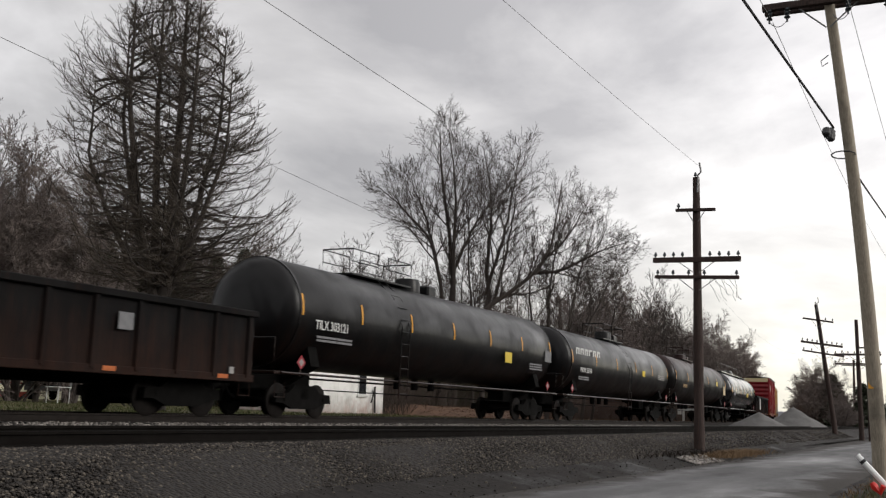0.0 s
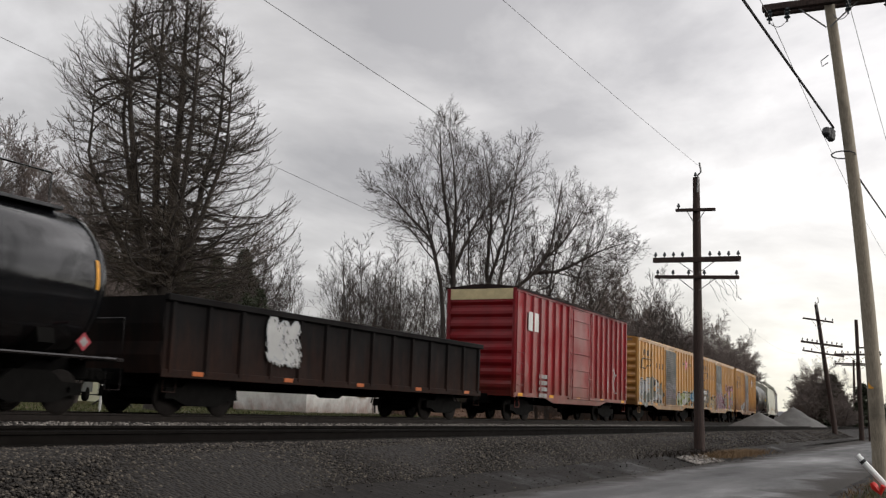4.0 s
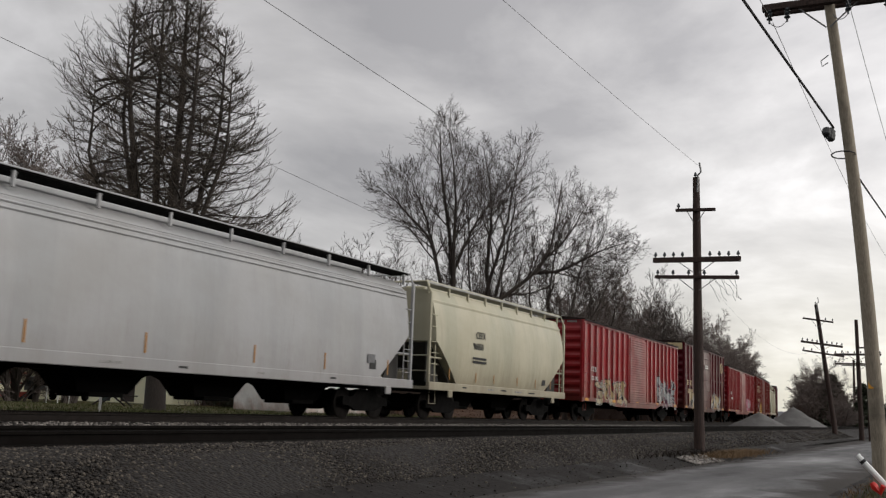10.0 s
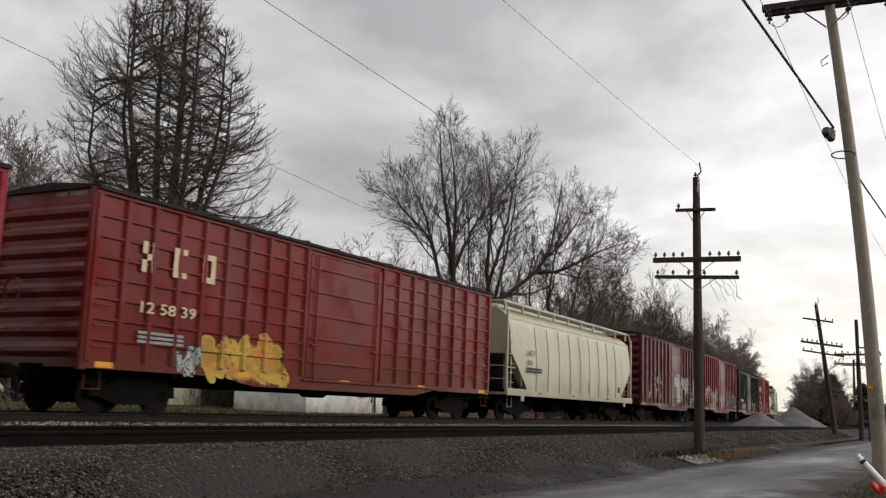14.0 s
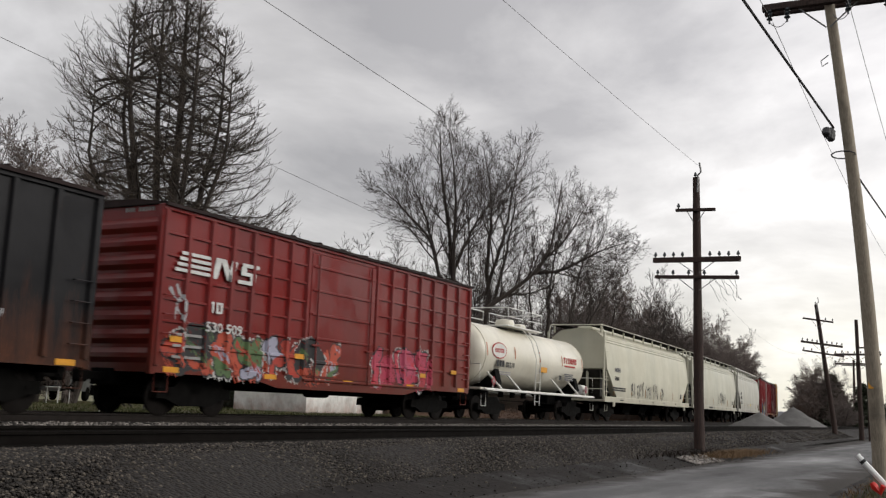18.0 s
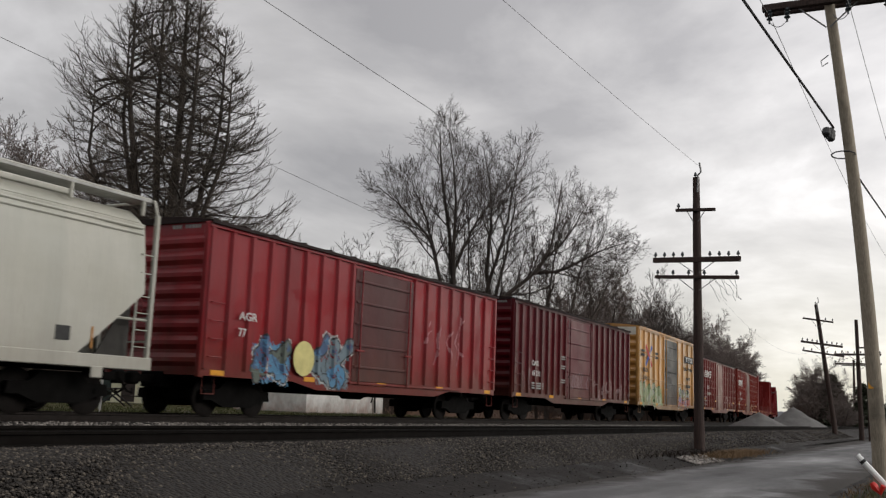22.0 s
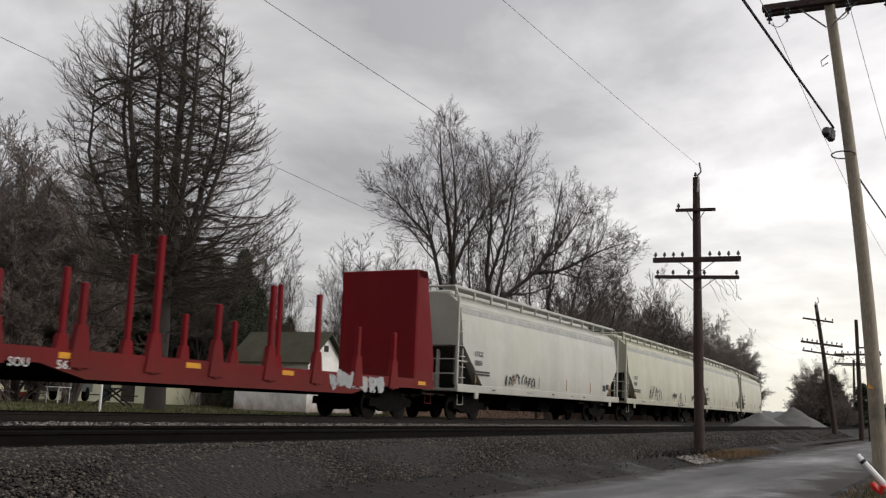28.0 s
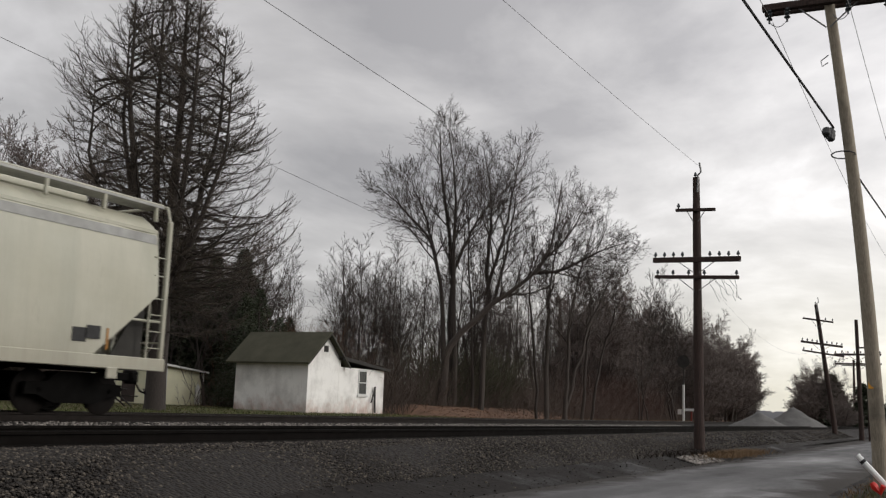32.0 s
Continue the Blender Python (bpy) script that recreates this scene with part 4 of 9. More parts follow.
def hopper(length, eave, colour, label, bays=4, bulge=False, tags=(), grime=0.25, rust=0.05, fade=0.2, panel_ribs=0, slope=1.75, rail_posts=10, dark_walk=False, stripe=None, tape_ink=None):
    h = length / 2
    root = thing("covered_hopper", label, "freight car", "cars of the train")
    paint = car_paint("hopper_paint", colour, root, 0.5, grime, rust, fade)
    lo, hi = 1.12, eave
    n = 12
    zs0 = [lo + (hi - lo) * (1 - math.cos(math.pi * k / n / 1.0)) / 2 for k in range(n + 1)]
    g = G()
    knee = 2.55
    xs = [-h + 0.35, -h + 0.36] + [-h + 0.36 + slope * k / 4 for k in range(1, 5)] + [h - 0.36 - slope * k / 4 for k in (4, 3, 2, 1)] + [h - 0.36, h - 0.35]
    rows = []
    for x in xs:
        d = min(x + h - 0.36, h - 0.36 - x)
        zmin = knee - (knee - lo) * max(0, min(1, d / slope))
        ring = []
        for k in range(n + 1):
            z = zmin + (hi - zmin) * (zs0[k] - lo) / (hi - lo)
            ring.append((x, -hopper_side(z, lo, hi, bulge), z))
        ring += [(x, 0, hi + 0.12)]
        ring += [(p[0], -p[1], p[2]) for p in ring[n::-1]]
        rows.append(ring)
    m = len(rows[0])
    vs = [p for r in rows for p in r]
    fs = [(i * m + k, i * m + (k + 1) % m, (i + 1) * m + (k + 1) % m, (i + 1) * m + k) for i in range(len(rows) - 1) for k in range(m)]
    fs += [tuple(range(m)), tuple(range(len(vs) - m, len(vs)))]
    part("body", g.add(vs, fs), paint, root, smooth=True)
    if panel_ribs:
        for k in range(panel_ribs):
            x = -h + 0.5 + slope + (length - 1.0 - 2 * slope) * (k + 0.5) / panel_ribs
            pts = [(x, -hopper_side(lo + (hi - lo) * j / 12, lo, hi, bulge) - 0.012, lo + (hi - lo) * j / 12) for j in range(11)]
            part("side_post", G().tube(pts, 0.03, 6), paint, root, smooth=True)
    else:
        # pressed ridges along the top of the side
        for k in range(0 if stripe or bulge else 3):
            z = hi - 0.30 - 0.13 * k
            for y in (-hopper_side(z, lo, hi, bulge), hopper_side(z, lo, hi, bulge)):
                part("side_ridge", G().tube([(-h + 0.42, y, z), (h - 0.42, y, z)], 0.032, 6), paint, root)
    if stripe:
        part("side_band", G().prism([(-hopper_side(hi - 0.66, lo, hi, bulge) - 0.012, hi - 0.66), (-hopper_side(hi - 0.46, lo, hi, bulge) - 0.012, hi - 0.46), (-hopper_side(hi - 0.46, lo, hi, bulge) + 0.02, hi - 0.46), (-hopper_side(hi - 0.66, lo, hi, bulge) + 0.02, hi - 0.66)], 0, -h + 0.4, h - 0.4), stripe, root, "grey band along the top of the side")
    for s, yy in ((-1, -1.50), (1, 1.50)):
        part("side_sill", G().cbox(-h, h, yy - 0.035, yy + 0.035, 0.93, 1.20, 0.015), paint, root)
        part("top_chord", G().cbox(-h + 0.32, h - 0.32, s * (hopper_side(hi - 0.38, lo, hi, bulge) - 0.02) - 0.04, s * (hopper_side(hi - 0.38, lo, hi, bulge) - 0.02) + 0.04, hi - 0.43, hi - 0.33, 0.015), paint, root)
    # open ends: shear plate, corner posts, braces and ladders
    for s in (-1, 1):
        e = part("end_platform", G().cbox(-h, -h + 1.9, -1.46, 1.46, 0.95, 1.05, 0.01), paint, root, at=pose(0, 0, 0, 0, 0, 0 if s < 0 else 180))
        for y in (-1.44, 1.44):
            part("corner_post", G().cbox(-h + 0.02, -h + 0.12, y - 0.05, y + 0.05, 1.0, hi - 0.1, 0.015), paint, e)
            part("brace", G().tube([(-h + 0.1, y * 0.97, 2.0), (-h + 1.0, y * 0.97, 2.0)], 0.03, 6), paint, e)
            # dark triangle: the shade below the slope drawn as a thin sheet
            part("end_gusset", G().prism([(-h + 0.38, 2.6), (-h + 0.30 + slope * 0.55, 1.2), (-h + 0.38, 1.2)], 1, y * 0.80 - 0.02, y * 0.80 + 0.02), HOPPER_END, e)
            part("ladder", rungs(-h + 0.08, -h + 0.50, (y - 0.11) if y < 0 else y, [1.42 + 0.36 * k for k in range(4)]), paint, e)
            part("ladder_rail", G().tube([(-h + 0.5, y, 1.1), (-h + 0.5, y, 2.72)], 0.026, 6), paint, e)
            part("grab_iron", rungs(-h + 0.08, -h + 0.46, (y - 0.07) if y < 0 else y, [3.0 + 0.4 * k for k in range(2)]), paint, e)
        # dark sheet along the slope, its shade and grime put into the colour
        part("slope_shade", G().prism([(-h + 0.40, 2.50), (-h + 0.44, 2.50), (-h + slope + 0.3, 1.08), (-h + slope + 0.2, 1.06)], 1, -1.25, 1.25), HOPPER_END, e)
        for z in (1.55, 2.05):
            part("end_rail_bar", G().tube([(-h + 0.06, -1.4, z), (-h + 0.06, 1.4, z)], 0.022, 6), paint, e)
        part("end_post", G().cbox(-h + 0.5, -h + 0.62, -0.5, -0.4, 1.05, 2.6, 0.01).cbox(-h + 0.5, -h + 0.62, 0.4, 0.5, 1.05, 2.6, 0.01), paint, e)
        part("step", stirrup(-h + 0.1, -h + 0.52, -1.48), paint, e)
        part("brake_box", G().cbox(-h + 0.55, -h + 0.95, -0.35, 0.35, 1.05, 1.55, 0.05), paint, e)
    # roof walk with its kerb, hatches
    wp = plain("walkway_grating", (0.45, 0.45, 0.43), 0.6, 0.2) if not dark_walk else UNDER
    for y in (-0.95, 0.95):
        part("running_board", G().cbox(-h + 0.1, h - 0.1, y - 0.30, y + 0.30, hi + 0.20, hi + 0.26, 0.01), wp, root)
        pm = G().cbox(-0.035, 0.035, -0.04, 0.04, hi - 0.12, hi + 0.24, 0.01).mesh("walk_bracket")
        for k in range(rail_posts):
            part("walk_bracket", pm, paint, root, at=(-h + 0.3 + (length - 0.6) * k / (rail_posts - 1), y * 1.27, 0))
    part("walk_edge", G().tube([(-h + 0.1, -1.22, hi + 0.27), (h - 0.1, -1.22, hi + 0.27)], 0.03, 6), paint, root)
    part("end_rail", G().tube([(-h + 0.06, -1.42, hi - 0.1), (-h + 0.04, -1.30, hi + 0.24), (-h + 0.04, 1.30, hi + 0.24), (-h + 0.06, 1.42, hi - 0.1)], 0.035, 6), paint, root)
    part("end_rail", G().tube([(h - 0.06, -1.42, hi - 0.1), (h - 0.04, -1.30, hi + 0.24), (h - 0.04, 1.30, hi + 0.24), (h - 0.06, 1.42, hi - 0.1)], 0.035, 6), paint, root)
    part("hatch", G().cbox(-h + 1.5, h - 1.5, -0.4, 0.4, hi + 0.10, hi + 0.30, 0.05), paint, root)
    # discharge bays under the sill
    bl = (length - 2 * slope - 1.6) / bays
    for k in range(bays):
        c = -h + slope + 0.8 + bl * (k + 0.5)
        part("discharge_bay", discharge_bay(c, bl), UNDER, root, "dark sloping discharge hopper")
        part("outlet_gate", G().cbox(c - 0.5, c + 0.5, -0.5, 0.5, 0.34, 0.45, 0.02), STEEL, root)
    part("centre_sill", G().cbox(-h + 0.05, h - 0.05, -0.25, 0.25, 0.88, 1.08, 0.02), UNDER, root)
    tape = G().cbox(-0.028, 0.028, -0.005, 0.005, -0.22, 0.22, 0.003).mesh("reflector")
    for k in range(6):
        x = -h + 1.5 + (length - 3.0) * k / 5 + 0.2 * math.sin(k * 2.3 + length)
        z = 1.52
        part("reflector", tape, tape_ink or TAPE_OCHRE, root, at=(x, -hopper_side(z, lo, hi, bulge) - 0.012, z))
    # stencilled data along the sill and a repack panel near its end
    rp_ = random.Random(int(length * 100))
    for k in range(5):
        x = -h + 2.2 + (length - 5.0) * (k + rp_.random() * 0.6) / 5
        bars(root, x, -1.538, 1.03 + 0.03 * rp_.random(), [0.16, 0.1, 0.2, 0.12][: rp_.randint(2, 4)], 0.05, FADED_INK if k % 2 else BLACK_INK)
    panel = part("data_panel", G().box(h - 2.6, h - 2.25, -hopper_side(1.55, lo, hi, bulge) - 0.012, -hopper_side(1.55, lo, hi, bulge) + 0.01, 1.42, 1.70), BLACK_INK, root)
    part("jack_pad", G().cbox(-h + 1.35, -h + 1.65, -1.56, -1.50, 0.72, 0.96, 0.02), paint, root)
    part("jack_pad", G().cbox(h - 1.65, h - 1.35, -1.56, -1.50, 0.72, 0.96, 0.02), paint, root)
    running_gear(root, h)
    for tag in tags:
        tag_on(root, lambda x, z: -1.545 if z < 1.22 else -hopper_side(z, lo, hi, bulge) - (0.05 if panel_ribs else 0.016), colour, tag)
    return root, paint


def tank_car(length, radius, zc, colour, label, grime=0.3, rust=0.06, rough=0.4, rails="short", rail_paint=None, tape=YELLOW_INK, manway=(0.0, 0.5, 0.45), tapes=6, full_frame=False, walkway=True, spec=0.16, wide=0.55, rail_h=0.8, top_stain=0.0, rail_shift=0.0):
    h = length / 2
    root = thing("tank_car", label, "freight car", "cars of the train")
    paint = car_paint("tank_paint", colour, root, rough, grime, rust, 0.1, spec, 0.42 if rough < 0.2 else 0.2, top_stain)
    rp = rail_paint or paint
    t = h - 0.42
    rings = [(-t, 0.02), (-t + 0.03, radius * 0.45), (-t + 0.13, radius * 0.75), (-t + 0.30, radius * 0.93), (-t + 0.52, radius)]
    rings += [(-t + 0.52 + (2 * t - 1.04) * k / 8, radius) for k in range(1, 8)]
    rings += [(t - 0.52, radius), (t - 0.30, radius * 0.93), (t - 0.13, radius * 0.75), (t - 0.03, radius * 0.45), (t, 0.02)]
    shell = part("tank_shell", G().lathe(rings, 0, (0, zc), 48), paint, root, smooth=True)
    for x in (-t + 0.54, t - 0.54):
        part("weld_band", G().lathe([(x - 0.04, radius + 0.012), (x + 0.04, radius + 0.012)], 0, (0, zc), 48), paint, shell, smooth=True)
    bx = h - 1.95
    for s in (-1, 1):
        part("bolster_saddle", G().prism([(-1.35, 1.35), (-0.4, 0.85), (0.4, 0.85), (1.35, 1.35), (1.2, 1.9), (0.6, zc - radius * 0.9), (-0.6, zc - radius * 0.9), (-1.2, 1.9)], 0, s * bx - 0.2, s * bx + 0.2), STEEL, root)
        part("stub_sill", G().cbox(min(s * (bx - 1.2), s * h), max(s * (bx - 1.2), s * h), -0.35, 0.35, 0.68, 1.15, 0.03), UNDER, root)
        part("end_platform", G().cbox(min(s * (h - 0.5), s * (h - 0.02)), max(s * (h - 0.5), s * (h - 0.02)), -1.45, 1.45, 1.08, 1.16, 0.01), paint, root)
        part("end_railing", G().tube([(s * (h - 0.06), -1.4, 1.12), (s * (h - 0.06), -1.4, 2.0), (s * (h - 0.06), 1.4, 2.0), (s * (h - 0.06), 1.4, 1.12)], 0.022, 6), rp, root)
        part("step", stirrup(s * (h - 0.3) - 0.2, s * (h - 0.3) + 0.2, -1.45), rp, root)
    for y in (-1.48, 1.48):
        part("side_rail", G().tube([(-h + 0.3, y, 1.12), (h - 0.3, y, 1.12)], 0.035, 6), rp, root)
        if full_frame:
            for x in (-4.4, -2.6, 2.2, 4.2):
                part("side_strut", G().tube([(x, y, 1.12), (x - 0.5, y * 0.72, 1.75)], 0.04, 6), rp, root)
            part("running_board", G().cbox(-h + 0.3, h - 0.3, y - 0.12, y + 0.12, 1.05, 1.12, 0.01), rp, root)
    if full_frame:
        part("air_reservoir", G().lathe([(h - 1.35, 0.08), (h - 1.3, 0.22), (h - 0.6, 0.22), (h - 0.55, 0.08)], 0, (-1.15, 1.42), 14), rp, root, smooth=True)
    top = zc + radius
    mx, mr, mh = manway
    part("manway", G().lathe([(top - 0.15, mr), (top + mh * 0.7, mr), (top + mh, mr * 0.9), (top + mh + 0.04, 0.1)], 2, (mx, 0), 20), paint, root, smooth=True)
    part("valve_box", G().cbox(mx + 0.9, mx + 1.5, -0.35, 0.35, top - 0.1, top + mh * 0.8, 0.06), paint, root)
    if walkway:
        px_ = mx + rail_shift
        part("top_platform", G().cbox(px_ - 1.7, px_ + 1.9, -wide - 0.02, wide + 0.02, top + 0.0, top + 0.06, 0.01), rp, root)
        for y in (-wide, wide):
            pts = [(px_ - 1.7, y, top + 0.06), (px_ - 1.7, y, top + rail_h), (px_ - 0.2, y, top + rail_h), (px_ - 0.2, y, top + 0.06)]
            pts2 = [(px_ + 0.4, y, top + 0.06), (px_ + 0.4, y, top + rail_h), (px_ + 1.9, y, top + rail_h), (px_ + 1.9, y, top + 0.06)]
            part("handrail", G().tube(pts, 0.022, 6).tube(pts2, 0.022, 6), rp, root)
            part("handrail", G().tube([(px_ - 1.7, y, top + rail_h * 0.52), (px_ - 0.2, y, top + rail_h * 0.52)], 0.018, 6).tube([(px_ + 0.4, y, top + rail_h * 0.52), (px_ + 1.9, y, top + rail_h * 0.52)], 0.018, 6), rp, root)
        part("handrail", G().tube([(px_ - 1.7, -wide, top + rail_h), (px_ - 1.7, wide, top + rail_h)], 0.022, 6).tube([(px_ + 1.9, -wide, top + rail_h), (px_ + 1.9, wide, top + rail_h)], 0.022, 6), rp, root)
        # ladder up the side
        g = G()
        for x in (px_ - 0.25, px_ + 0.25):
            g.tube([(x, -1.52, 0.6), (x, -1.56, zc), (x, -1.56 + (1.56 - wide) * 0.36, zc + radius * 0.6), (x, -wide, top)], 0.02, 6)
        for k in range(9):
            z = 0.75 + 0.38 * k
            yy = -1.53 - 0.03 * min(1, (z - 0.6) / (zc - 0.6)) if z < zc else -1.56 + (1.56 - wide) * ((z - zc) / radius) ** 2
            g.tube([(px_ - 0.25, yy, z), (px_ + 0.25, yy, z)], 0.014, 5)
        part("ladder", g, rp, root)
    if rails == "long":
        g = G()
        for k in range(9):
            x = -h + 1.4 + (length - 2.8) * k / 8
            g.tube([(x, -0.35, top - 0.05), (x, -0.35, top + 0.75)], 0.018, 5)
        g.tube([(-h + 1.4, -0.35, top + 0.75), (h - 1.4, -0.35, top + 0.75)], 0.02, 6)
        part("handrail", g, rp, root)
        part("top_walk", G().cbox(-h + 1.3, h - 1.3, -0.7, 0.7, top - 0.05, top + 0.03, 0.01), rp, root)
    m = G()
    n = 6
    for i in range(n):
        a0, a1 = radians(-4 + 22 * i / n), radians(-4 + 22 * (i + 1) / n)
        r = radius + 0.012
        m.add([(x, -r * math.cos(a), r * math.sin(a)) for a in (a0, a1) for x in (-0.04, 0.04)], [(0, 1, 3, 2)])
    me = m.mesh("reflector")
    for k in range(tapes):
        part("reflector", me, tape, root, at=(-t + 0.62 + (2 * t - 1.24) * k / (tapes - 1), 0, zc))
    diamond = G().prism([(-0.19, 0.0), (0.0, 0.19), (0.19, 0.0), (0.0, -0.19)], 1, -0.006, 0.006).mesh("hazard_placard")
    inner = G().prism([(-0.11, 0.0), (0.0, 0.11), (0.11, 0.0), (0.0, -0.11)], 1, -0.009, 0.009).mesh("placard_face")
    for s in (-1, 1):
        d = part("hazard_placard", diamond, PLACARD_RED, root, "red and white hazard diamond", at=(s * (h - 1.15), -1.46, 1.42))
        part("placard_face", inner, FADED_INK, d)
        part("placard_bracket", G().cbox(s * (h - 1.15) - 0.03, s * (h - 1.15) + 0.03, -1.45, -1.42, 1.05, 1.40, 0.005), rp, root)
    for k in range(3):
        part("underline_pipe", G().tube([(-1.2 + k * 1.2, 0, zc - radius), (-1.2 + k * 1.2, 0, zc - radius - 0.35)], 0.12, 10), UNDER, root)
    part("brake_rod", G().tube([(-bx + 1, -0.4, 0.75), (bx - 1, -0.4, 0.72)], 0.02, 6), UNDER, root)
    running_gear(root, h)
    return root, paint


def gondola(length, rim, colour, label, ribs=14, tags=()):
    h = length / 2
    root = thing("gondola", label, "freight car", "cars of the train")
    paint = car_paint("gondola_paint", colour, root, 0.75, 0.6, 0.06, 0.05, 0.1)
    part("floor", G().box(-h + 0.1, h - 0.1, -1.4, 1.4, 1.0, 1.1), paint, root)
    for y in (-1.44, 1.44):
        part("side_wall", G().box(-h + 0.1, h - 0.1, y - 0.03, y + 0.03, 0.97, rim), paint, root)
    for x in (-h + 0.135, h - 0.135):
        part("end_wall", G().box(x - 0.035, x + 0.035, -1.41, 1.41, 1.1, rim), paint, root)
    rib = G().prism([(-0.09, 0.0), (-0.055, -0.075), (0.055, -0.075), (0.09, 0.0)], 2, 0.92, rim - 0.1).mesh("side_post")
    rib.materials.append(paint)
    for y, a in ((-1.47, 0), (1.47, 180)):
        for k in range(ribs):
            part("side_post", rib, None, root, at=pose(-h + 0.3 + (length - 0.6) * k / (ribs - 1), y, 0, 0, 0, a))
        o = -1 if y < 0 else 1
        part("top_chord", G().cbox(-h + 0.05, h - 0.05, min(y - 0.03, y + o * 0.11), max(y + 0.03, y + o * 0.11), rim - 0.12, rim + 0.04, 0.02), paint, root)
        part("side_sill", G().cbox(-h + 0.05, h - 0.05, min(y, y + o * 0.05), max(y, y + o * 0.05), 0.82, 1.0, 0.015), paint, root)
    for s in (-1, 1):
        e = part("end_panel", G().prism([(0, 0.9), (-0.05, 1.3), (0, 1.6), (-0.05, 2.0), (0, rim), (0.05, rim), (0.05, 0.9)], 1, -1.45, 1.45), paint, root, at=pose(s * (h - 0.1), 0, 0, 0, 0, 0 if s < 0 else 180))
        part("end_ladder", rungs(-1.25, -0.8, 0.0, [1.2 + 0.42 * k for k in range(4)]), GALV, e, at=pose(-0.16, 0, 0, 0, 0, -90))
        part("step", stirrup(s * (h - 0.35) - 0.2, s * (h - 0.35) + 0.2, -1.48), paint, root)
    tape = G().cbox(-0.18, 0.18, -0.005, 0.005, -0.05, 0.05, 0.003).mesh("reflector")
    for k in range(5):
        part("reflector", tape, ORANGE_INK, root, at=(-h + 1.2 + (length - 2.4) * k / 4, -1.525, 0.93))
    underframe(root, h)
    running_gear(root, h)
    for tag in tags:
        tag_on(root, lambda x, z: -1.55, colour, tag)
    return root, paint


def bulkhead_flat(length, top, colour, label, deck_load=True, tags=()):
    h = length / 2
    root = thing("bulkhead_flatcar", label, "freight car", "cars of the train")
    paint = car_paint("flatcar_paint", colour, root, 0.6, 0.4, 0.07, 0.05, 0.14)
    part("deck", G().cbox(-h, h, -1.4, 1.4, 1.06, 1.16, 0.015), paint, root)
    for y in (-1.44, 1.44):
        sl = [(-h, 1.25), (-h, 0.95), (-h * 0.62, 0.95), (-h * 0.5, 0.68), (h * 0.5, 0.68), (h * 0.62, 0.95), (h, 0.95), (h, 1.25)]
        part("side_sill", G().prism(sl, 1, y - 0.05, y + 0.05), paint, root)
        rng = random.Random(int(length * 10 + y * 7))
        for k in range(8):
            x = -h + 2.6 + (length - 5.2) * k / 7
            part("stake", G().cbox(x - 0.075, x + 0.075, y - 0.09, y + 0.04, 0.85, rng.choice((2.6, 3.3, 3.9)), 0.02), paint, root)
            part("stake_pocket", G().prism([(x - 0.26, 0.9), (x + 0.26, 0.9), (x + 0.12, 1.75), (x - 0.12, 1.75)], 1, y - 0.10, y + 0.05), paint, root)
    for s in (-1, 1):
        b = part("bulkhead", G().cbox(-0.10, 0.0, -1.45, 1.45, 1.1, top, 0.02), paint, root, "tall steel end bulkhead", at=pose(s * (h - 1.15), 0, 0, 0, 0, 180 if s < 0 else 0))
        for y in (-1.40, 1.40):
            part("buttress", G().prism([(0, 1.1), (1.15, 1.1), (1.15, 1.9), (0.55, top), (0, top)], 1, y - 0.05, y + 0.05), paint, b)
        for y in (-0.95, -0.35, 0.35, 0.95):
            part("back_post", G().prism([(0, 1.1), (0.7, 1.1), (0.35, top), (0, top)], 1, y - 0.05, y + 0.05), paint, b)
        part("top_beam", G().cbox(-0.06, 0.58, -1.45, 1.45, top - 0.25, top + 0.02, 0.03), paint, b)
        for z in (2.2, 3.2):
            part("cross_rib", G().cbox(0.0, 0.3, -1.38, 1.38, z - 0.08, z + 0.08, 0.02), paint, b)
        part("step", stirrup(s * (h - 0.35) - 0.2, s * (h - 0.35) + 0.2, -1.48), paint, root)
    tape = G().cbox(-0.24, 0.24, -0.005, 0.005, -0.06, 0.06, 0.003).mesh("reflector")
    for k in range(6):
        part("reflector", tape, YELLOW_INK, root, at=(-h + 0.8 + (length - 1.6) * k / 5, -1.497, 1.12))
    if deck_load:
        rng = random.Random(5)
        for k in range(5):
            x = -h + 2.2 + k * (length - 5) / 5
            part("dunnage_strip", G().cbox(x, x + 1.6 + rng.random(), -1.2, -0.9 + 0.2 * rng.random(), 1.16, 1.24, 0.02), WHITE_INK, root, "pale dunnage timber lying on the deck")
    underframe(root, h)
    running_gear(root, h)
    for tag in tags:
        tag_on(root, lambda x, z: -1.51, colour, tag)
    return root, paint


# ---- utility and telegraph poles ----
def sag(a, b, drop, n=16):
    a, b = Vector(a), Vector(b)
    return [a.lerp(b, i / n) - Vector((0, 0, drop * 4 * (i / n) * (1 - i / n))) for i in range(n + 1)]


INS = G().lathe([(0, 0.018), (0.05, 0.018), (0.05, 0.05), (0.10, 0.052), (0.12, 0.035), (0.16, 0.03), (0.175, 0.01)], 2, (0, 0), 12).mesh("insulator", True)


